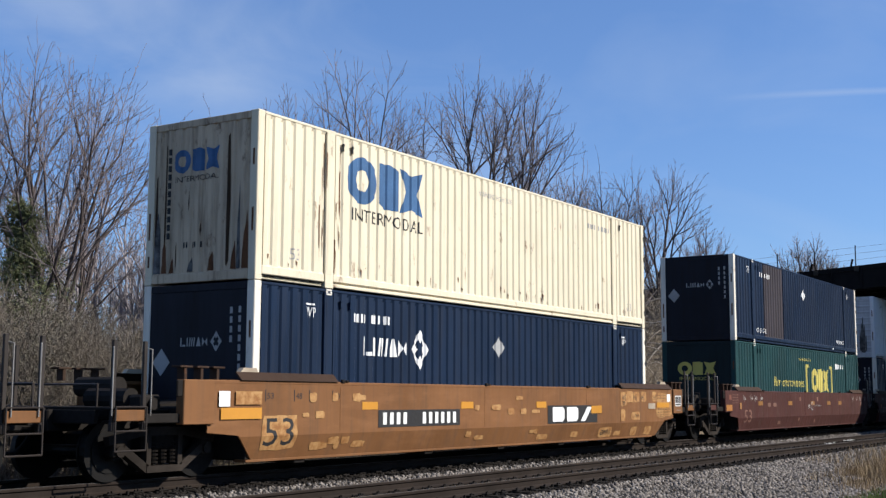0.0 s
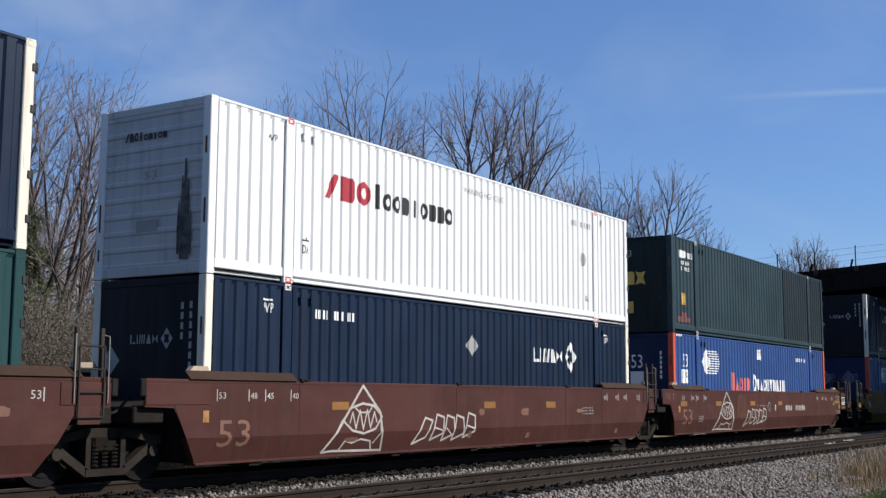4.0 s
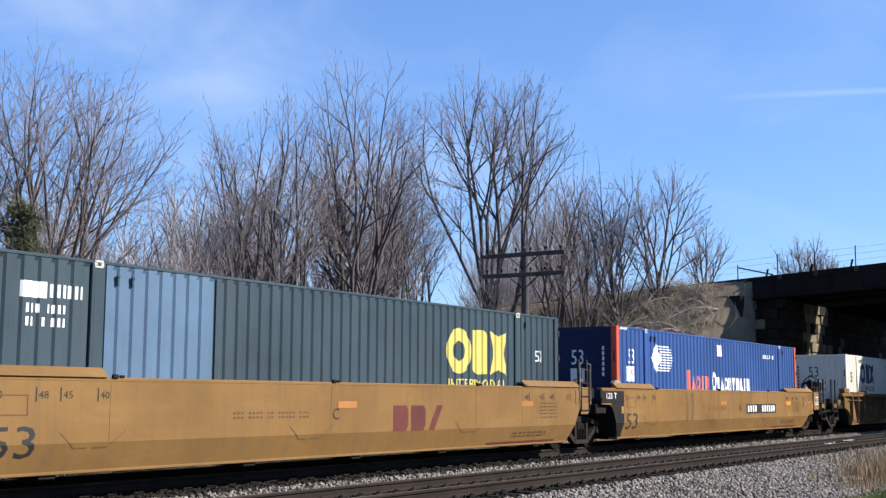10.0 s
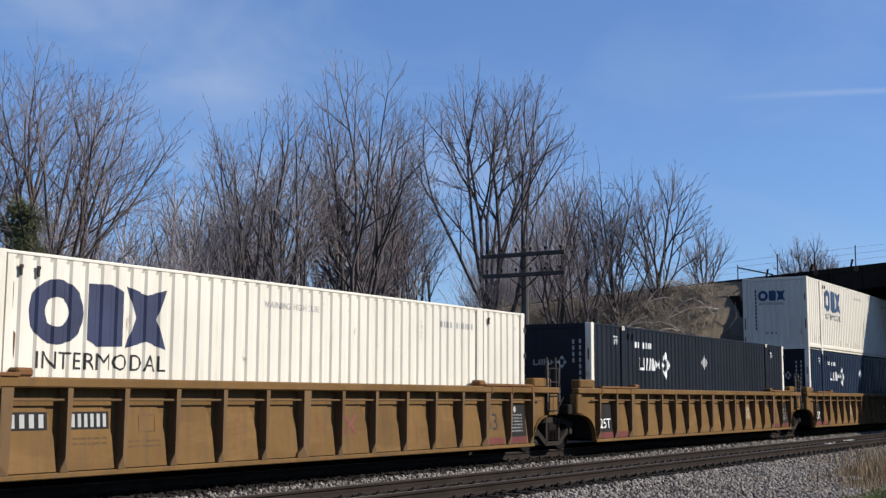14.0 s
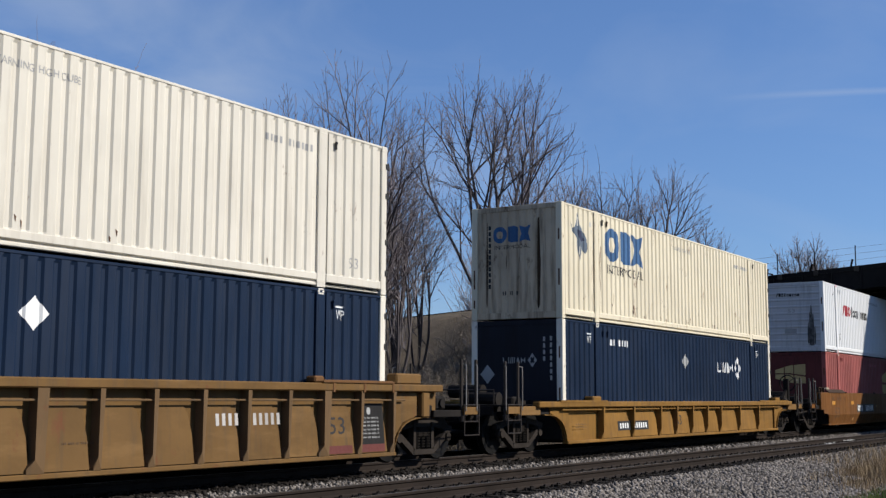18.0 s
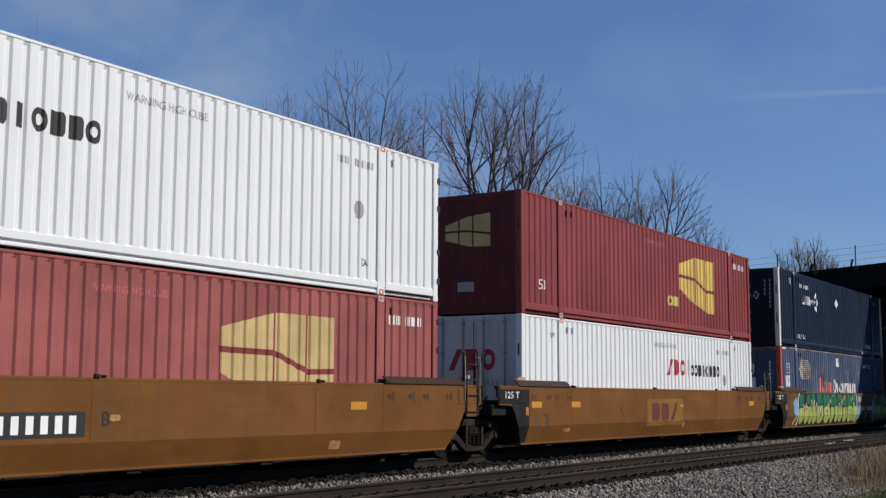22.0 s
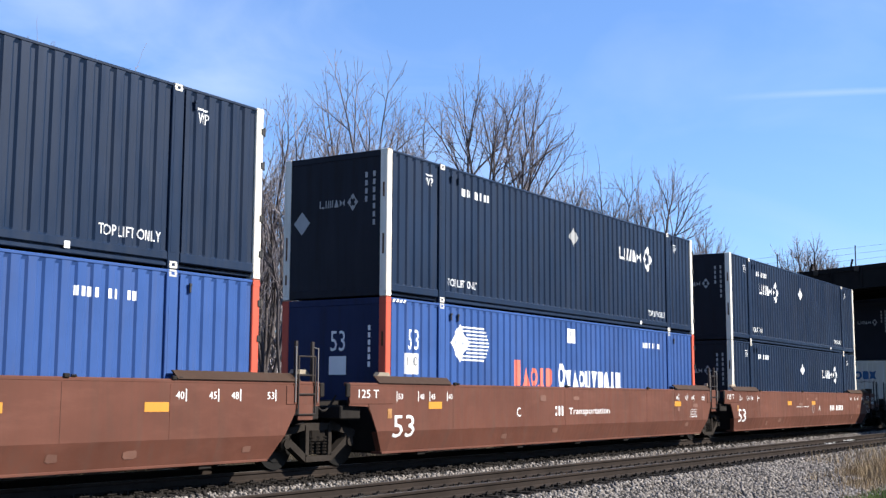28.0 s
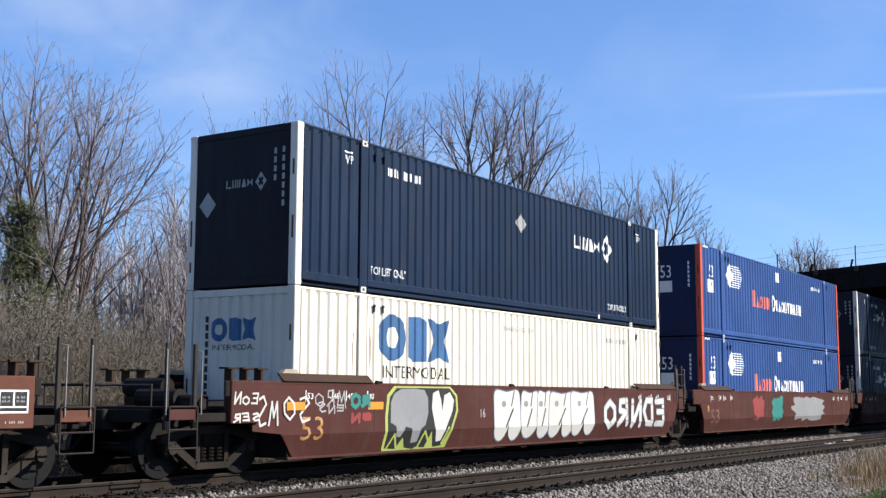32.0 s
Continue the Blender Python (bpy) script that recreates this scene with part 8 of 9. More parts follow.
def track(name, yc, top, label):
    tr = thing(name, pose(0, yc, top - 0.178), label, "railroad track", "", "structure")
    for s in (-1, 1):
        r = part("rail", (), make_rail(-250.0, 250.0), RAILSIDE, tr, "rusty steel rail", at=pose(0, s * 0.7175 + s * 0.03, 0))
        part("running_surface", (), lambda bm: box(bm, -250, 250, -0.024, 0.024, 0.1785, 0.1805), RAILTOP, r, "polished rail head")
    rnd = random.Random(int(yc * 10))
    for i in range(-6, 130):
        x = i * 0.51
        part("tie", (), make_tie, TIEWOOD, tr, at=pose(x + rnd.uniform(-0.02, 0.02), rnd.uniform(-0.04, 0.04), -0.006 + rnd.uniform(-0.006, 0), 0, 0, rnd.uniform(-0.8, 0.8)))

    def far_ties(bm):
        for i in list(range(-300, -6)) + list(range(130, 420)):
            box(bm, i * 0.51 - 0.115, i * 0.51 + 0.115, -1.3, 1.3, -0.17, -0.005)
    tagged(part("far_ties", (yc,), far_ties, TIEWOOD, tr), "", "", "", "stuff")

    def irons(bm):
        t = bmesh.new()
        make_plate(t)
        me = bpy.data.meshes.new("plate")
        t.to_mesh(me)
        t.clear()
        make_anchor(t)
        an = bpy.data.meshes.new("anchor")
        t.to_mesh(an)
        t.free()
        for i in range(4, 125):
            for s in (-1, 1):
                for src, dx in [(me, 0.0)] + ([(an, -0.14), (an, 0.14)] if i % 2 else []):
                    m0 = len(bm.verts)
                    bm.from_mesh(src)
                    bm.verts.ensure_lookup_table()
                    for v in bm.verts[m0:]:
                        v.co += Vector((i * 0.51 + dx, s * 0.7475, 0.0))
        bpy.data.meshes.remove(me)
        bpy.data.meshes.remove(an)
    tagged(part("track_irons", (yc,), irons, STEEL, tr, "tie plates, spikes and anchors"), "", "", "", "stuff")
    return tr


track("main_track", TRACK_Y, 0.0, "railroad track carrying the train, rusty rails on wooden ties")
track("second_track", 11.14, -0.165, "empty railroad track with dusty rails on wooden ties")

# ---- road bridge over the tracks ----
BX, BW = 58.6, 24.4


def deck_z(y):
    return 7.72 - 0.062 * max(0.0, y - 12.5) + 0.02 * min(0.0, y - 12.5)


bridge = thing("road_bridge", pose(0, 0, 0), "sooty steel girder road bridge on stone abutments over the tracks", "bridge", "", "structure")


def slab(x0, x1, y0, y1, up, down):
    def make(bm):
        # in two lengths, for the road bends over the near track
        rows = [[bm.verts.new((x, y, deck_z(y) + d)) for x, d in ((x0, down), (x0, up), (x1, up), (x1, down))] for y in (y0, 12.5, y1)]
        for a, b in zip(rows, rows[1:]):
            for i in range(4):
                bm.faces.new((a[i], a[(i + 1) % 4], b[(i + 1) % 4], b[i]))
        bm.faces.new(rows[0])
        bm.faces.new(rows[2])
        recalc(bm)
    return make


DECKS = ((BX, BX + 6.35), (BX + 8.5, BX + BW))
for k, (d0, d1) in enumerate(DECKS):
    part("edge_girder", (0, k), slab(d0, d0 + 0.35, 2.0, 21.5, -0.12, -1.1), DARKGIRDER, bridge)
    part("edge_girder", (1, k), slab(d1 - 0.35, d1, 2.0, 21.5, -0.12, -1.1), DARKGIRDER, bridge)
    for i in range(1, int((d1 - d0) / 1.85)):
        part("floor_beam", (i, k), slab(d0 + i * 1.85, d0 + i * 1.85 + 0.3, 2.0, 21.5, -0.35, -1.0), DARKGIRDER, bridge)
    part("deck", (k,), slab(d0 + 0.05, d1 - 0.05, -6, 60, -0.02, -0.36), CONCRETE, bridge, "stained concrete deck")
    part("road_surface", (k,), slab(d0 + 0.9, d1 - 0.9, -6, 60, 0.03, -0.01), ASPHALT, bridge)
    part("kerb", (0, k), slab(d0 - 0.05, d0 + 0.6, -6, 60, 0.0, -0.2), DARKGIRDER, bridge)
    part("kerb", (1, k), slab(d1 - 0.6, d1, -6, 60, 0.12, -0.2), CONCRETE, bridge)
for i in range(14):
    y = 2.5 + i * 1.42
    part("web_stiffener", (i,), lambda bm: box(bm, BX - 0.09, BX, y - 0.03, y + 0.03, deck_z(y) - 1.05, deck_z(y) - 0.15, 0.01), DARKGIRDER, bridge)
part("flange", (0,), slab(BX - 0.14, BX + 0.4, 2.0, 21.5, -1.06, -1.12), DARKGIRDER, bridge)
# posts of the light fence along the edge, and its strands
FENCE = ((14.15, 1.02), (16.1, 0.95), (17.95, 1.05), (20.0, 0.75), (21.3, 1.0))
for y, h in ((8.0, 1.2), (10.2, 1.2), (12.2, 1.15)) + FENCE + ((24.0, 1.0), (27.0, 1.0), (30.0, 1.0)):
    part("fence_post", (y,), lambda bm: rod(bm, (BX + 0.2, y, deck_z(y) - 0.1), (BX + 0.2, y, deck_z(y) + h), 0.028, 8), STEEL, bridge)
for y in (14.3, 16.25, 18.45):
    part("stub_post", (y,), lambda bm: rod(bm, (BX + 0.15, y + 0.1, deck_z(y) - 0.1), (BX + 0.15, y - 0.02, deck_z(y) + 0.36), 0.05, 8), STEEL, bridge)
part("fence_brace", (), lambda bm: rod(bm, (BX + 0.2, 20.0, deck_z(20.0) + 0.62), (BX + 0.2, 18.2, deck_z(18.0) + 0.05), 0.035, 8), STEEL, bridge)
for k, z in enumerate((0.35, 0.65, 0.95)):
    part("fence_wire", (k,), lambda bm: pipe(bm, [(BX + 0.2, y, deck_z(y) + z) for y in (6, 12, 18, 24, 30)], 0.007, 4), GALV, bridge)
for y in (14.06, 16.0, 17.78, 19.57):
    part("post_base", (y,), lambda bm: box(bm, BX - 0.13, BX - 0.02, y - 0.11, y + 0.11, deck_z(y) - 0.27, deck_z(y) - 0.04, 0.02), CASTSTONE, bridge)
# far abutment of sandstone blocks, one by one along the face to the tracks
abut = thing("stone_abutment", pose(0, 0, 0), "abutment of weathered tan sandstone blocks under the bridge", "abutment", "", "structure")
part("core", (), lambda bm: box(bm, BX + 0.6, BX + BW - 0.3, 18.05, 22.0, -0.9, 6.3), SHADESTONE, abut)
part("return_wall", (), lambda bm: box(bm, BX - 1.0, BX + 0.65, 19.45, 20.1, -0.9, 6.36, 0.06), SHADESTONE, abut, "sooty return of the stone wall")
# pale blocks go where the sun strip falls, shade-coloured ones elsewhere
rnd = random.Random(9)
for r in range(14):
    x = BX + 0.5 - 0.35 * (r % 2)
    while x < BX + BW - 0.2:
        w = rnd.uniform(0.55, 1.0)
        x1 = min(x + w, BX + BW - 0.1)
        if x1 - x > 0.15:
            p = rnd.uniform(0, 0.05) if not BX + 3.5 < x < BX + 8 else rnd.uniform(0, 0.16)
            part("stone_block", (r, round(x, 2)), lambda bm: box(bm, x + 0.012, x1 - 0.012, 17.75 - p, 18.1, -0.9 + r * 0.51 + 0.012, -0.9 + (r + 1) * 0.51 - 0.012, 0.03), ASHLAR if rnd.random() < (0.9 if BX + 3.5 < x < BX + 8 else 0.03) else SHADESTONE, abut)
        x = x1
for r in range(13):
    y = 18.1
    while y < 21.0:
        w = rnd.uniform(0.5, 0.9)
        p = rnd.uniform(0, 0.06)
        part("stone_block", ("e", r, round(y, 2)), lambda bm: box(bm, BX + 0.35 - p, BX + 0.65, y + 0.012, y + w - 0.012, -0.9 + r * 0.51 + 0.012, -0.9 + (r + 1) * 0.51 - 0.012, 0.03), ASHLAR if rnd.random() < 0.02 else SHADESTONE, abut)
        y += w
near_abut = thing("stone_abutment", pose(0, 0, 0), "near abutment of dark stone beside the grass", "abutment", "", "structure")
part("core", ("n",), lambda bm: box(bm, BX + 0.5, BX + BW - 0.3, 1.0, 5.2, -0.9, 6.6, 0.05), CONCRETE, near_abut)


def bank_height(x, y):
    """The bank that carries the road away from the bridge."""
    top = deck_z(y) - 0.06 if y < 60 else max(1.0, deck_z(60) - (y - 60) * 0.07)
    k = float(np.interp(y, (19.2, 20.0, 20.6, 21.5, 23), (0.22, 0.48, 0.64, 0.84, 1.0)))
    dx = x - BX
    f = float(np.interp(dx / k if dx < 0 else dx, (-15.0, -11.0, -7.0, -4.0, -1.6, -0.1, BW + 0.3, BW + 8, BW + 16), (0.0, 0.17, 0.42, 0.68, 0.92, 1.0, 1.0, 0.5, 0.0)))
    rough = 0.16 * noise.noise((x * 0.5, y * 0.5, 1.0)) + 0.08 * noise.noise((x * 1.7, y * 1.7, 4.0))
    return -0.9 + (top + 0.9) * f + rough * (1.0 if 0.02 < f < 0.97 else 0.0)


def make_bank(bm):
    ys = [19.2 + 0.4 * i for i in range(21)] + [28, 29, 30.5, 32, 34, 37, 40, 43, 46, 50, 55, 60, 80, 120]
    xs = [BX - 15 + 0.5 * i for i in range(30)] + [BX - 0.1, BX + 12, BX + BW + 0.3, BX + BW + 8, BX + BW + 16]
    rows = [[bm.verts.new((x, y, bank_height(x, y))) for x in xs] for y in ys]
    for a, b in zip(rows, rows[1:]):
        for i in range(len(xs) - 1):
            bm.faces.new((a[i], a[i + 1], b[i + 1], b[i]))
    foot = [bm.verts.new((v.co.x, v.co.y, -0.95)) for v in rows[0]]
    for i in range(len(xs) - 1):
        bm.faces.new((foot[i], foot[i + 1], rows[0][i + 1], rows[0][i]))
    recalc(bm)


setting("road_embankment", (), make_bank, BANK, "bank of dead grass and leaves carrying the road", smooth=True)


def make_near_bank(bm):
    ys = [5.6, 4.6, 2, -5, -40]
    rows = []
    for y in ys:
        top = deck_z(y) - 0.1
        f = (0.05, 0.4, 1, 1, 1)[ys.index(y)]
        rows.append([bm.verts.new((BX + dx, y, -0.75 + (top + 0.75) * k * f)) for dx, k in ((-9, 0), (-5, 0.4), (-0.2, 1.0), (BW + 0.2, 1.0), (BW + 9, 0))])
    for a, b in zip(rows, rows[1:]):
        for i in range(4):
            bm.faces.new((a[i], a[i + 1], b[i + 1], b[i]))
    recalc(bm)


setting("near_embankment", (), make_near_bank, BANK, "grassy bank at the near end of the bridge")

# ---- line-side pole ----
pole = thing("utility_pole", pose(31.27, 17.2, -0.6), "old creosoted signal line pole with two crossarms", "pole")
part("shaft", (), lambda bm: rod(bm, (0, 0, -0.3), (0, 0, 6.32), 0.14, 12, 0.11), POLEWOOD, pole)
for k, z in enumerate((6.13, 5.52)):
    arm = part("crossarm", (k,), lambda bm: box(bm, -0.16, -0.06, -1.4, 1.4, z - 0.06, z + 0.06, 0.01), POLEWOOD, pole)
    part("arm_brace", (k,), lambda bm: (rod(bm, (-0.1, -0.5, z - 0.05), (-0.1, 0, z - 0.45), 0.015), rod(bm, (-0.1, 0.5, z - 0.05), (-0.1, 0, z - 0.45), 0.015)), STEEL, pole)
    for i in range(6):
        y = -1.25 + i * 0.5
        part("insulator", (i, k), lambda bm: (rod(bm, (-0.11, y, z + 0.06), (-0.11, y, z + 0.15), 0.014), rod(bm, (-0.11, y, z + 0.13), (-0.11, y, z + 0.2), 0.035, 8)), STEEL, arm)


# ---- trees ----
def tubes(segs, sides=3):
    """Tapered tubes from rows of x0 y0 z0 x1 y1 z1 r0 r1."""
    s = np.asarray(segs, float)
    p, q, r0, r1 = s[:, :3], s[:, 3:6], s[:, 6], s[:, 7]
    d = q - p
    d /= np.linalg.norm(d, axis=1, keepdims=True) + 1e-9
    ref = np.where(np.abs(d[:, 2:3]) > 0.9, [[1.0, 0, 0]], [[0, 0, 1.0]])
    u = np.cross(d, ref)
    u /= np.linalg.norm(u, axis=1, keepdims=True) + 1e-9
    w = np.cross(d, u)
    n = len(s)
    vs = np.empty((n, 2 * sides, 3))
    for i in range(sides):
        a = 2 * math.pi * i / sides
        o = math.cos(a) * u + math.sin(a) * w
        vs[:, i] = p + o * r0[:, None]
        vs[:, sides + i] = q + o * r1[:, None]
    f = np.array([(i, (i + 1) % sides, sides + (i + 1) % sides, sides + i) for i in range(sides)])
    return vs.reshape(-1, 3), (f[None] + (2 * sides * np.arange(n))[:, None, None]).reshape(-1, 4)


def grow(seed, height, wide, stems, fork, full=0.62, tip=0.0065, spread=0.45, lean=(0.0, 0.0), share=0.64, gap=0.19, least=0.5, rise=0.022):
    """A bare tree: stiff stems that fork again and again at sharp angles, swing upward and end in an uneven crown; each limb is as thick as what it carries asks."""
    rnd = random.Random(seed)
    low = height * fork * 0.8
    segs, load_to = [], []

    def room(p):
        # 1 on the crown's outline
        f = (p.z - low) / (height - low)
        ax, ay = p.x - lean[0] * f, p.y - lean[1] * f
        r = math.hypot(ax, ay) / wide
        if f > full:
            return math.sqrt(r * r + ((f - full) / (1 - full)) ** 2)
        return r / (0.30 + 0.70 * math.sin(0.5 * math.pi * max(0.0, f) / full))

    def free(p, d, most):
        # how far a shoot can go before it leaves the crown
        s, q, e = 0.0, p.copy(), d.copy()
        bump = 0.98 + 0.22 * noise.noise((p.x * 0.35 + seed, p.y * 0.35, p.z * 0.3))
        while s < most and room(q) < bump:
            e = (e + Vector((0, 0, rise * 1.3))).normalized()
            q += e * 0.4
            s += 0.4
        return s

    def shoot(p, d, length, parent, level):
        step = 0.42 if length > 2.2 else (0.3 if length > 0.9 else 0.22)
        s, side = 0.0, rnd.uniform(0, 6.283)
        due = length * rnd.uniform(0.10, 0.22) if level else length * rnd.uniform(0.16, 0.3)
        stiff = 0.035 if length > 3 else 0.06
        while s < length - 1e-3:
            st = min(step, length - s)
            d = (d + Vector((rnd.gauss(0, stiff), rnd.gauss(0, stiff), rnd.gauss(0, stiff * 0.6) + rise * (1.6 if level > 1 else 1.0)))).normalized()
            q = p + d * st
            segs.append((p.copy(), q.copy(), parent))
            parent = len(segs) - 1
            p, s = q, s + st
            left = length - s
            if s >= due and left > 0.25:
                side += 2.4 + rnd.uniform(-0.7, 0.7)
                ax = d.orthogonal().normalized()
                ax.rotate(Matrix.Rotation(side, 3, d))
                big = rnd.random() < 0.42
                ang = rnd.uniform(0.32, 0.55) if big else rnd.uniform(0.5, 0.85)
                nd = (d * math.cos(ang) + ax * math.sin(ang)).normalized()
                ln = left * (share * rnd.uniform(1.05, 1.5) if big else share * rnd.uniform(0.45, 1.0))
                ln = min(ln, free(p, nd, ln) + 0.2)
                if ln > least:
                    shoot(p, nd, ln, parent, level + 1)
                else:
                    twig(p, nd, max(0.22, ln), parent)
                if big:
                    d = (d - ax * rnd.uniform(0.08, 0.2)).normalized()
                due = s + max(0.24, gap * left * rnd.uniform(0.6, 1.3))
        twig(p, d, rnd.uniform(0.25, 0.6), parent)

    def twig(p, d, length, parent):
        for k in range(2):
            d = (d + Vector((rnd.gauss(0, 0.12), rnd.gauss(0, 0.12), rnd.gauss(0.07, 0.08)))).normalized()
            q = p + d * length / 2
            segs.append((p.copy(), q.copy(), parent))
            parent = len(segs) - 1
            if rnd.random() < 0.45:
                e = (d + Vector((rnd.gauss(0, 0.45), rnd.gauss(0, 0.45), rnd.gauss(0.1, 0.3)))).normalized()
                segs.append((p.lerp(q, 0.6), p.lerp(q, 0.6) + e * length * rnd.uniform(0.3, 0.55), parent))
            p = q

    p, parent = Vector((0, 0, -0.4)), -1
    tops = []
    for k in range(5):
        q = Vector((rnd.gauss(0, 0.06) + lean[0] * 0.05 * k, rnd.gauss(0, 0.06) + lean[1] * 0.05 * k, -0.4 + (height * fork + 0.4) * (k + 1) / 5))
        segs.append((p.copy(), q.copy(), parent))
        parent = len(segs) - 1
        tops.append((q.copy(), parent))
        p = q
    for s in range(stems):
        a = s * 2.399 + rnd.uniform(-0.35, 0.35)
        out = spread * math.sqrt((s + 0.15) / max(1.0, stems - 0.5)) * rnd.uniform(0.85, 1.1)
        d = Vector((math.cos(a) * out + 0.06 * lean[0], math.sin(a) * out + 0.06 * lean[1], 1.0)).normalized()
        at, par = tops[-1] if s < 2 else rnd.choice(tops[2:])
        shoot(at, d, (free(at, d, height) + 0.2) * rnd.uniform(0.94, 1.03), par, 0)
    n = len(segs)
    load = np.zeros(n)
    busy = {s[2] for s in segs}
    for i in range(n - 1, -1, -1):
        if i not in busy:
            load[i] += 1.0
        if segs[i][2] >= 0:
            load[segs[i][2]] += load[i]
    rad = tip * load ** (1 / 2.2)
    thick, thin = [], []
    for i, (p, q, j) in enumerate(segs):
        r0 = min(rad[j], rad[i] * 1.2) if j >= 0 else rad[i] * 1.6
        (thick if rad[i] > 0.021 else thin).append((*p, *q, r0, rad[i]))
    return thick, thin


def bare_tree(name, at, seed, height, wide, stems, fork, label, bark, twigs, **kw):
    tk, cr = grow(seed, height, wide, stems, fork, **kw)
    ob = thing(name, at, label, "tree", "bare trees beyond the tracks")
    t = new("trunk", raw_mesh("trunk", *tubes(tk, 5), bark, True))
    c = new("crown", raw_mesh("crown", *tubes(cr, 3), twigs))
    t.parent = c.parent = ob
    return ob


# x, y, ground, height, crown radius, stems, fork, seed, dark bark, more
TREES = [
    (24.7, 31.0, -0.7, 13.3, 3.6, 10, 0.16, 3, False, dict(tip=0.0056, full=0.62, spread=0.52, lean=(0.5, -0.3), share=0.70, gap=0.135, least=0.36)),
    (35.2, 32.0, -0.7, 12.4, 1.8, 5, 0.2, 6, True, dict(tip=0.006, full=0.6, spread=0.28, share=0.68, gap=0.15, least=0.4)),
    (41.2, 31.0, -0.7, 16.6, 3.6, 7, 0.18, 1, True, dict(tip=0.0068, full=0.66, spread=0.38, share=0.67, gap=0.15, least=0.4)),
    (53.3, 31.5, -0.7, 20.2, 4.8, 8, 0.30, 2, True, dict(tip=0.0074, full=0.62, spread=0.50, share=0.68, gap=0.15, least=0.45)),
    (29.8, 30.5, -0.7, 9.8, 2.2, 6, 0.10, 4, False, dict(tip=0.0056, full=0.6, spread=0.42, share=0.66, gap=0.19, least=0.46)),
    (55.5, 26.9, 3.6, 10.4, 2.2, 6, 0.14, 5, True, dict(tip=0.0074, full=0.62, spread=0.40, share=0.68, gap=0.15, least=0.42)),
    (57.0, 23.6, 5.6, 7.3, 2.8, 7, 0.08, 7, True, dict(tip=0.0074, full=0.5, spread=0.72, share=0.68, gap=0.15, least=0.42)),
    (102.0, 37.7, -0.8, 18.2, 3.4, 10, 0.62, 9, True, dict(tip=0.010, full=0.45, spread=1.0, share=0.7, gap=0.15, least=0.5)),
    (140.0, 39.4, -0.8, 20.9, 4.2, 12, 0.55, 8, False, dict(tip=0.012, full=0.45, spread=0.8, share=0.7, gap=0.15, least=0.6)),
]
made = []
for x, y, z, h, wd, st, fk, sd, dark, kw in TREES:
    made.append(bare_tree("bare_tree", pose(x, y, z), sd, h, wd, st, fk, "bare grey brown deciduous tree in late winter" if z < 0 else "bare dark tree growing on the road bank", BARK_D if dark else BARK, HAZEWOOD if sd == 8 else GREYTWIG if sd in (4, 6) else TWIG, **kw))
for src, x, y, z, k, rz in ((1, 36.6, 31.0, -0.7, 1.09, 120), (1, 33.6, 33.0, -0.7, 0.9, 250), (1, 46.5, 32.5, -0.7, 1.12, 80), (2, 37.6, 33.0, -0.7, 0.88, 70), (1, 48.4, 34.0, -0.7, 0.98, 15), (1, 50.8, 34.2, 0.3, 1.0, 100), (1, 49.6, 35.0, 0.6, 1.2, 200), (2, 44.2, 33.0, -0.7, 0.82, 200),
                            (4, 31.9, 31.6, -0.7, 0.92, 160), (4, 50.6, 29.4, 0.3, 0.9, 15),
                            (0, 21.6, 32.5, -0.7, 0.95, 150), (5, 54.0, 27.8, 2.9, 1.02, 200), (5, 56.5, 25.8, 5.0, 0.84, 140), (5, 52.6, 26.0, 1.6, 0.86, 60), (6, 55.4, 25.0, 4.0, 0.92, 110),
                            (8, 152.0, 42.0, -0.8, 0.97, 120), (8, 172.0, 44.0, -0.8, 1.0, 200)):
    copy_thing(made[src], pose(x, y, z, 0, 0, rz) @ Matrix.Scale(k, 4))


# brush along the field's edge, and the dense woods behind it
def brush(seed, n, spread, h):
    rnd = random.Random(seed)
    segs = []
    for i in range(n):
        a, r = rnd.uniform(0, 6.283), spread * math.sqrt(rnd.random())
        p = Vector((r * math.cos(a), r * math.sin(a), -0.2))
        d = Vector((rnd.gauss(0, 0.25), rnd.gauss(0, 0.25), 1)).normalized()
        ln = h * rnd.uniform(0.5, 1.0)
        for k in range(4):
            d = (d + Vector((rnd.gauss(0, 0.16), rnd.gauss(0, 0.16), rnd.gauss(0, 0.08)))).normalized()
            q = p + d * ln / 4
            r0 = 0.016 * (1 - k / 5)
            segs.append((*p, *q, r0, r0 * 0.8))
            for j in range(3):
                e = (d + Vector((rnd.gauss(0, 0.6), rnd.gauss(0, 0.6), rnd.gauss(0.1, 0.4)))).normalized()
                s = p.lerp(q, rnd.random())
                m = s + e * ln * rnd.uniform(0.08, 0.22)
                segs.append((*s, *m, 0.008, 0.005))
                e2 = (e + Vector((rnd.gauss(0, 0.5), rnd.gauss(0, 0.5), rnd.gauss(0.1, 0.4)))).normalized()
                segs.append((*s.lerp(m, 0.6), *(s.lerp(m, 0.6) + e2 * ln * 0.1), 0.006, 0.004))
            p = q
    return segs


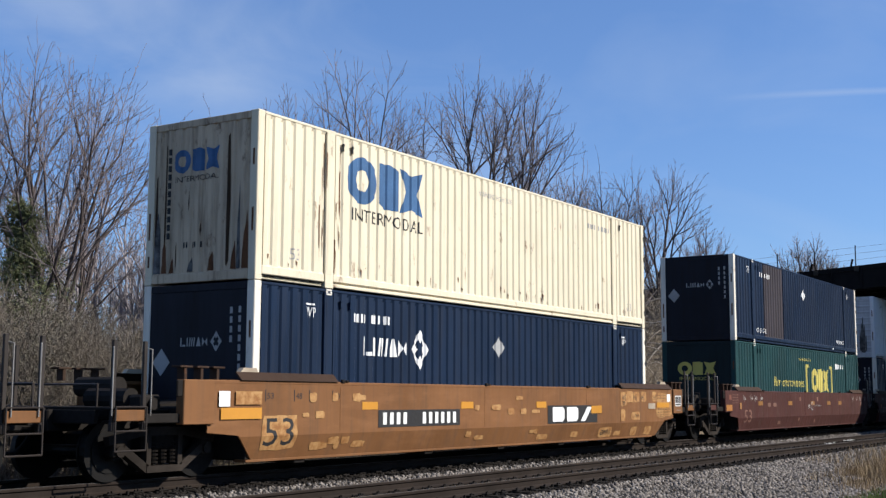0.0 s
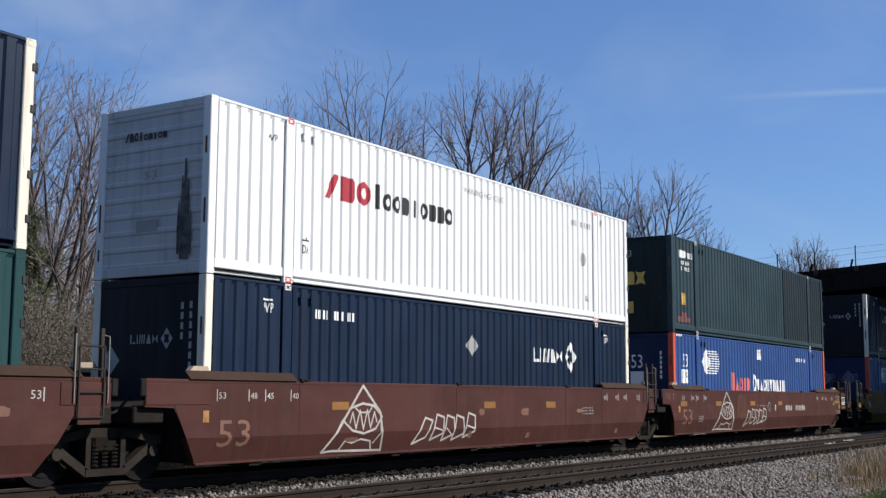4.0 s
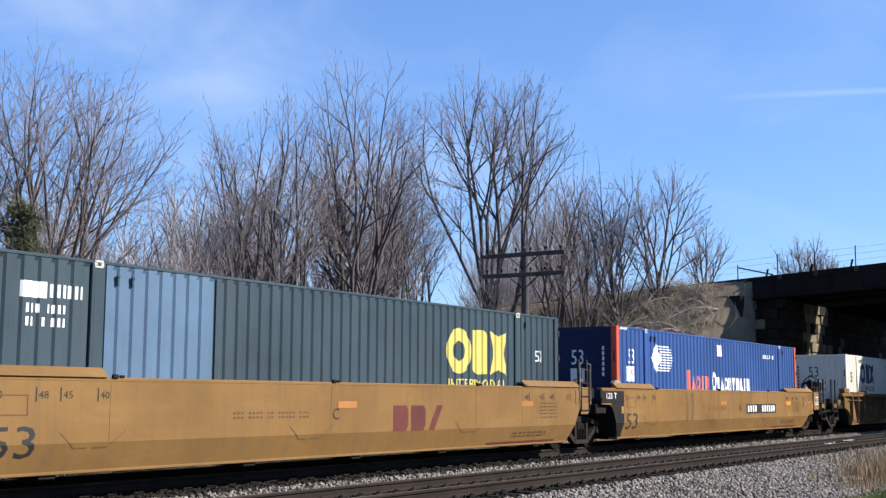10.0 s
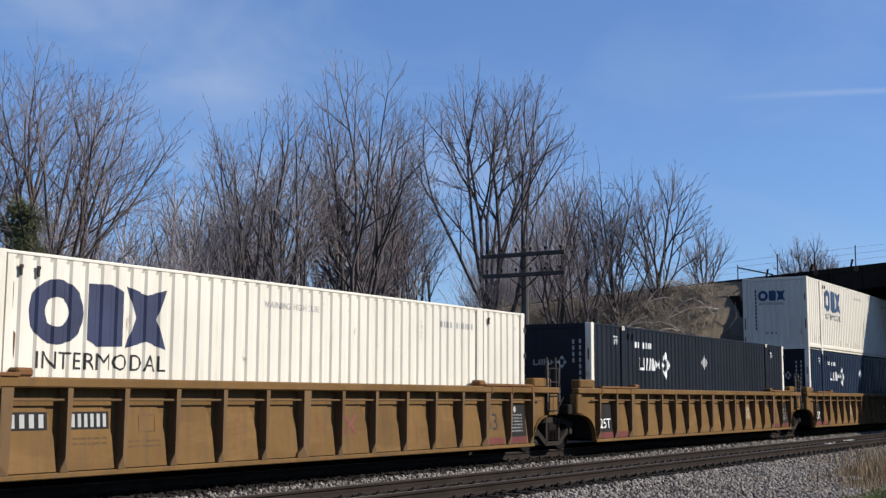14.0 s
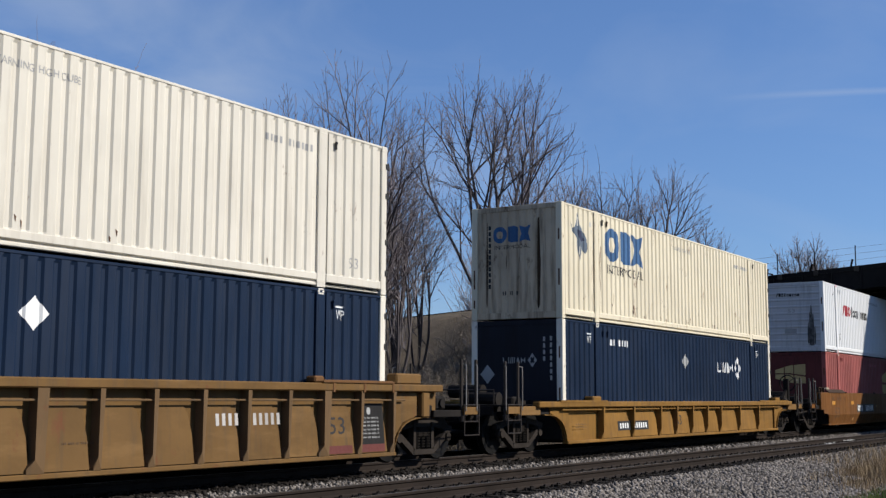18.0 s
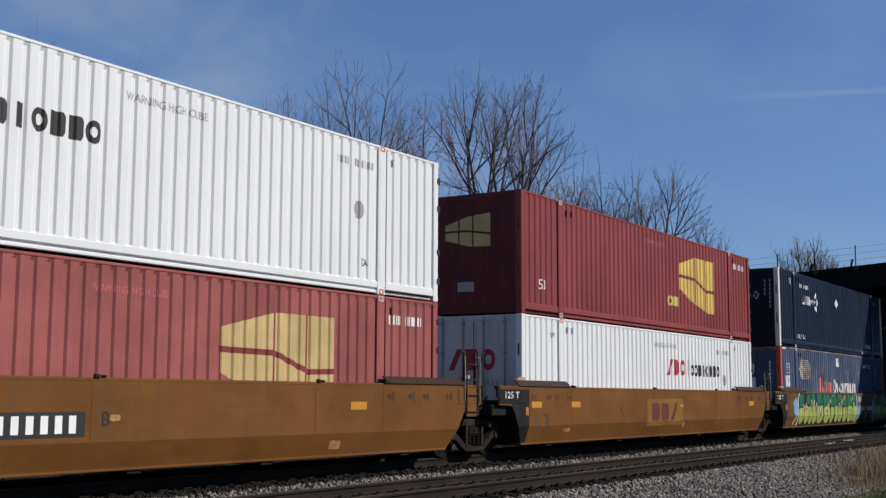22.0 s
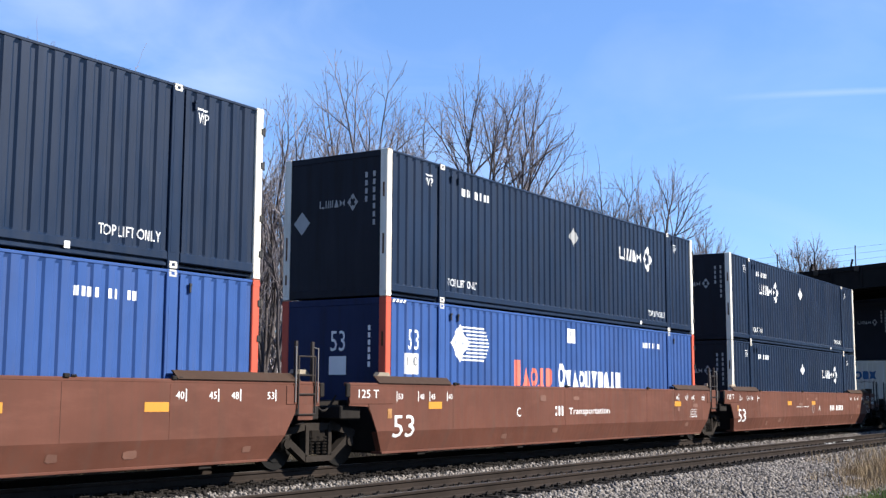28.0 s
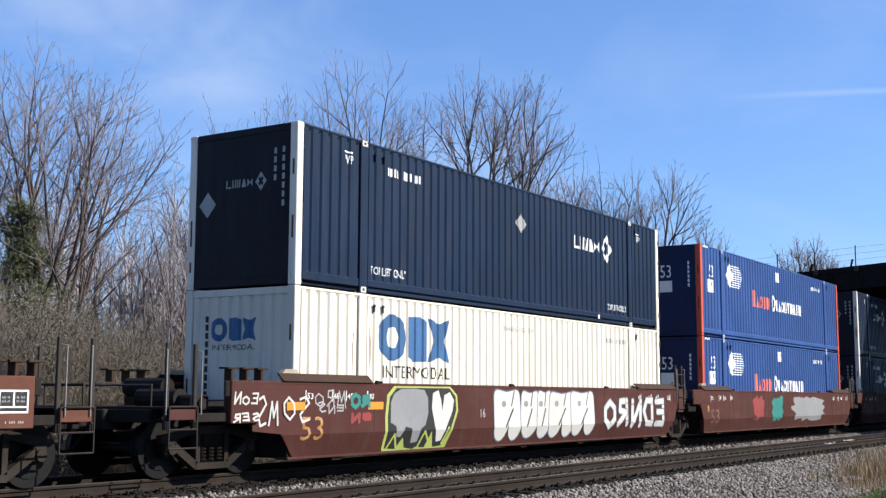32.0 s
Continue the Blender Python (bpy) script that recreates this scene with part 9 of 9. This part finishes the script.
def leaf_quads(seed, n, shape, size, slim=0.35):
    """Small leaves in a cloud: shape(rnd) gives a place."""
    rs = np.random.RandomState(seed)
    rnd = random.Random(seed)
    c = np.array([shape(rnd) for _ in range(n)])
    a = rs.normal(size=(n, 3))
    a /= np.linalg.norm(a, axis=1, keepdims=True)
    b = np.cross(a, rs.normal(size=(n, 3)))
    b /= np.linalg.norm(b, axis=1, keepdims=True)
    s = size * rs.uniform(0.6, 1.3, (n, 1))
    v = np.stack([c - a * s, c + b * s * slim, c + a * s, c - b * s * slim], 1).reshape(-1, 3)
    return v, np.arange(4 * n).reshape(n, 4)


bush_src = []
for sd, n, spread, h in ((1, 90, 1.6, 3.6), (2, 110, 2.0, 4.6), (3, 80, 1.5, 2.6)):
    ob = thing("bush", pose(0, 60 + sd * 6, -0.6), "leafless tan brush at the field's edge", "bush", "brush along the tracks")
    c = new("twig_mass", raw_mesh("twig_mass", *tubes(brush(sd, n, spread, h), 3), BRUSHWOOD))
    c.parent = ob
    bush_src.append(ob)
rnd = random.Random(77)
for i in range(22):
    x = 12 + i * 1.95 + rnd.uniform(-0.5, 0.5)
    if x > 50:
        y = rnd.uniform(27, 33)
    else:
        y = rnd.uniform(22.5, 29)
    copy_thing(bush_src[i % 3], pose(x, y, -0.75, 0, 0, rnd.uniform(0, 360)) @ Matrix.Scale(rnd.uniform(0.55, 0.85), 4))


STRAWTWIG = plain("bleached bramble", (0.260, 0.220, 0.175), 0.95, 0, 0.4, 3.0)


def bank_brush():
    """Dead brambles and saplings on the road bank."""
    rnd = random.Random(51)
    segs = []
    for i in range(3500):
        x, y = (BX - 13 * rnd.random() ** 0.8, rnd.uniform(20.4, 34)) if i < 3000 else (BX - 0.1 - 3.4 * rnd.random(), rnd.uniform(20.6, 25))
        z = bank_height(x, y)
        d = Vector((rnd.gauss(-0.2, 0.4), rnd.gauss(0, 0.4), 1)).normalized()
        p, ln = Vector((x, y, z - 0.1)), rnd.uniform(0.4, 1.5) * (1.7 if i % 14 == 0 else 1) * (1.0 if i < 3000 else 0.55)
        for k in range(4):
            d = (d + Vector((rnd.gauss(0, 0.25), rnd.gauss(0, 0.25), rnd.gauss(-0.08, 0.15)))).normalized()
            q = p + d * ln / 4
            segs.append((*p, *q, 0.014 - 0.002 * k, 0.012 - 0.002 * k))
            e = (d + Vector((rnd.gauss(0, 0.7), rnd.gauss(0, 0.7), rnd.gauss(0.1, 0.4)))).normalized()
            segs.append((*q, *(q + e * ln * 0.3), 0.008, 0.005))
            p = q
    return segs


tagged(new("bank_brush", raw_mesh("bank_brush", *tubes(bank_brush(), 3), STRAWTWIG)), "dead brambles and brush on the road bank", "brush", "", "stuff")
DEADWOOD = plain("bleached dead wood", (0.42, 0.37, 0.31), 0.95, 0, 0.3, 4.0)


def one_tube(segs, sides):
    """Tubes end to end, joined into one bent rod."""
    vs, fs = tubes(segs, sides)
    vs = vs.reshape(len(segs), 2, sides, 3)
    rings = [vs[0, 0]] + [0.5 * (vs[k, 1] + vs[k + 1, 0]) for k in range(len(segs) - 1)] + [vs[-1, 1]]
    faces = [(r * sides + i, r * sides + (i + 1) % sides, (r + 1) * sides + (i + 1) % sides, (r + 1) * sides + i) for r in range(len(segs)) for i in range(sides)]
    return np.concatenate(rings), np.array(faces)


rnd = random.Random(88)
for i in range(30):
    # long fallen boughs, bowed over the bank's brush
    x, y = BX - rnd.uniform(1.5, 10), rnd.uniform(20.8, 25.5)
    a, ln, lift = rnd.uniform(-1.2, -0.5) + (math.pi if i % 2 else 0), rnd.uniform(1.4, 3.4), rnd.uniform(0.3, 0.95)
    pts = []
    for k in range(7):
        t = k / 6 - 0.5
        px, py = x + math.cos(a) * ln * t, y + math.sin(a) * ln * t
        pts.append((px, py, bank_height(px, py) + 0.1 + lift * (1 - 4 * t * t)))
    segs = [(*p, *q, 0.036 - 0.004 * k, 0.032 - 0.004 * k) for k, (p, q) in enumerate(zip(pts, pts[1:]))]
    tagged(new("fallen_branch", raw_mesh("fallen_branch", *one_tube(segs, 6), DEADWOOD, True)), "bleached fallen branch bowed over the brush of the bank", "branch", "fallen branches")


def olive_shape(rnd):
    while True:
        p = (rnd.gauss(0, 0.55), rnd.gauss(0, 0.55), rnd.random())
        if p[0] ** 2 + p[1] ** 2 < 1.3:
            k = 1.0 - 0.5 * p[2]
            lump = 0.75 + 0.25 * math.sin(p[0] * 7 + p[2] * 9) * math.cos(p[1] * 6)
            return (2.4 * p[0] * k * lump, 2.4 * p[1] * k * lump, 0.2 + 5.2 * p[2] * lump)


thick = thing("evergreen_thicket", pose(20.2, 27.0, -0.7), "olive brown honeysuckle thicket with clinging leaves", "bush", "brush along the tracks")
c = new("twig_mass", raw_mesh("twig_mass", *tubes(brush(8, 230, 2.2, 5.0), 3), BRUSHWOOD))
c.parent = thick
c = new("foliage", raw_mesh("foliage", *leaf_quads(5, 15000, olive_shape, 0.042), OLIVE))
c.parent = thick
for x, y, k, rz in ((16.5, 25.5, 0.85, 80), (22.4, 27.6, 1.0, 200), (24.4, 29.0, 0.95, 30), (18.4, 29.5, 1.0, 140), (26.4, 30.6, 0.9, 260), (21.6, 30.0, 1.05, 330), (28.4, 32.5, 0.8, 110), (19.6, 24.6, 0.85, 60), (25.4, 27.4, 0.85, 10), (23.0, 25.4, 0.75, 170)):
    copy_thing(thick, pose(x, y, -0.7, 0, 0, rz) @ Matrix.Scale(k, 4))


CLUMPS = random.Random(17)
PINE_CLUMPS = [(CLUMPS.gauss(0, 0.75) * (1.25 - 0.95 * z), CLUMPS.gauss(0, 0.75) * (1.25 - 0.95 * z), 1.2 + 6.6 * z, CLUMPS.uniform(0.16, 0.42) * (1.15 - 0.6 * z)) for z in [CLUMPS.random() ** 1.15 for _ in range(130)]]


def pine_shape(rnd):
    """Needles in ragged tufts along an open column."""
    x, y, z, k = rnd.choice(PINE_CLUMPS)
    return (x + rnd.gauss(0, k), y + rnd.gauss(0, k), z + rnd.gauss(0, k * 0.7))


pine = thing("evergreen_tree", pose(23.6, 30.6, -0.7), "ragged yellowish green pine among the bare trees", "tree")
c = new("trunk", raw_mesh("trunk", *tubes([(0, 0, 0, 0.1, 0, 4, 0.11, 0.07), (0.1, 0, 4, 0.1, 0.1, 7.6, 0.07, 0.02)], 8), BARK))
c.parent = pine
c = new("foliage", raw_mesh("foliage", *leaf_quads(15, 24000, pine_shape, 0.13, 0.09), NEEDLES))
c.parent = pine


def woods():
    """Bare saplings and trees in depth, grown from a few habits."""
    rnd = random.Random(31)
    kinds = []
    for sd, h, wd, st, fk in ((41, 11.0, 2.3, 5, 0.14), (42, 12.5, 2.0, 4, 0.2), (43, 9.5, 2.4, 6, 0.1)):
        a, b = grow(sd, h, wd, st, fk, tip=0.0125, full=0.6, spread=0.46, share=0.66, least=0.7, gap=0.18)
        kinds.append(np.array(a + b))
    out = []
    for i in range(140):
        x = 24 + 64 * (i % 52 + rnd.random()) / 52
        y = rnd.uniform(34, 40) + 0.2 * (x - 24) if i < 52 else rnd.uniform(42, 56)
        if i >= 104:
            x, y = 47 + 38 * (i - 104 + rnd.random()) / 36, rnd.uniform(62, 72)
        elif x > 57:
            x += 26
            y = x * rnd.uniform(0.50, 0.60)
        if x < 42 and i % 2:
            continue
        z = bank_height(x, y) if BX - 14 < x < BX - 1 else -0.8
        s = kinds[i % 3].copy()
        k, a = rnd.uniform(0.8, 1.08) * (1.25 if i >= 104 else 1.7 if x > 82 else 1.0), rnd.uniform(0, 6.283)
        c, n = math.cos(a) * k, math.sin(a) * k
        for o in (0, 3):
            s[:, o], s[:, o + 1] = c * s[:, o] - n * s[:, o + 1] + x, n * s[:, o] + c * s[:, o + 1] + y
            s[:, o + 2] = s[:, o + 2] * k + z
        out.append(s)
    return np.concatenate(out)


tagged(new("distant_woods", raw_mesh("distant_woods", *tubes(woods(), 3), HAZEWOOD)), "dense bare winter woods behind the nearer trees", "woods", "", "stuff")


def blades(name, regions, material, label, seed):
    """Grass blades: (x0, x1, y0, y1, per square metre, height, base z)."""
    rs = np.random.RandomState(seed)
    vs, fs, base = [], [], 0
    for x0, x1, y0, y1, dens, h in regions:
        n = int((x1 - x0) * (y1 - y0) * dens)
        x, y = rs.uniform(x0, x1, n), rs.uniform(y0, y1, n)
        keep = rs.rand(n) < 0.35 + 0.65 * (np.sin(x * 1.7 + y) * np.cos(y * 2.3 - x * 0.6) > -0.2)
        x, y = x[keep], y[keep]
        n = len(x)
        z = np.array([bed_height(v) for v in y]) - 0.03
        a, hh = rs.uniform(0, 6.283, n), h * rs.uniform(0.35, 1.1, n)
        bend, w = hh * rs.uniform(0.1, 0.55, n), 0.0035 + 0.004 * rs.rand(n)
        ca, sa = np.cos(a), np.sin(a)
        p0 = np.stack([x - sa * w, y + ca * w, z], 1)
        p1 = np.stack([x + sa * w, y - ca * w, z], 1)
        m0 = np.stack([x - sa * w * 0.8 + ca * bend * 0.3, y + ca * w * 0.8 + sa * bend * 0.3, z + hh * 0.6], 1)
        m1 = np.stack([x + sa * w * 0.8 + ca * bend * 0.3, y - ca * w * 0.8 + sa * bend * 0.3, z + hh * 0.6], 1)
        t = np.stack([x + ca * bend, y + sa * bend, z + hh], 1)
        t2 = t + np.stack([sa * 0.001, -ca * 0.001, 0 * w], 1)
        v = np.stack([p0, p1, m0, m1, t, t2], 1).reshape(-1, 3)
        f = np.array([(0, 1, 3, 2), (2, 3, 5, 4)])
        vs.append(v)
        fs.append((f[None] + (base + 6 * np.arange(n))[:, None, None]).reshape(-1, 4))
        base += 6 * n
    return tagged(new(name, raw_mesh(name, np.concatenate(vs), np.concatenate(fs), material)), label, "grass", "", "stuff")


blades("dry_grass", [(26, 34, 6.0, 6.9, 220, 0.3), (29, 36, 5.6, 7.6, 260, 0.42), (34, 50, 5.0, 8.0, 190, 0.55), (44, 58, 6.4, 9.4, 150, 0.7), (22, 29, 4.6, 6.0, 60, 0.22), (32, 46, 7.6, 9.3, 70, 0.36), (27, 34, 6.4, 7.8, 130, 0.3), (24, 30, 5.8, 7.0, 50, 0.24)], STRAW, "tall tan dead grass beside the ballast", 3)
blades("green_grass", [(21, 33, 4.2, 6.1, 1100, 0.12)], LAWN, "short green grass at the foot of the ballast", 4)

# torn paper caught on the empty track
rnd = random.Random(12)
for x, y, k in ((43.2, 11.6, 0.15), (44.6, 11.75, 0.09), (46.6, 11.75, 0.2), (47.6, 11.85, 0.13)):
    def scrap(bm):
        g = [[bm.verts.new((x + k * (i - 1.5), y + k * 0.6 * (j - 1) + rnd.uniform(-0.03, 0.03), -0.335 + rnd.uniform(0.0, 0.4) * k + (0.012 if s else 0))) for i in range(4)] for s in (0,) for j in range(3)]
        for a, b in zip(g, g[1:]):
            for i in range(3):
                bm.faces.new((a[i], a[i + 1], b[i + 1], b[i]))
        bmesh.ops.solidify(bm, geom=bm.faces[:], thickness=0.006)
    bm = bmesh.new()
    scrap(bm)
    me = bpy.data.meshes.new("paper_scrap")
    bm.to_mesh(me)
    bm.free()
    me.materials.append(INK_W)
    tagged(new("paper_scrap", me), "crumpled white paper scrap lying on the empty track", "litter", "paper scraps")


def motions():
    """The train rolls by; its wheels turn while it is near."""
    for ob, x, z in MOVING:
        walk(ob, [(t, pose(x - s, TRACK_Y, z)) for t, s in TRAVEL])
    ts, ss = zip(*TRAVEL)
    for w, dx, car in AXLES:
        x = next(o[1] for o in MOVING if o[0] is car)
        rows = [(0.0, 0.0)]
        f0 = max(1, int(30 * float(np.interp(x - 75, ss, ts))))
        f1 = min(959, int(30 * float(np.interp(x + 30, ss, ts))))
        base = float(np.interp(f0 / 30, ts, ss))
        rows += [(f / 30, (float(np.interp(f / 30, ts, ss)) - base) / WHEEL_R) for f in range(f0, f1 + 1)]
        rows += [(32.0, rows[-1][1])]
        walk(w, [(t, pose(dx, 0, WHEEL_R) @ Matrix.Rotation(-a, 4, "Y")) for t, a in rows])


motions()
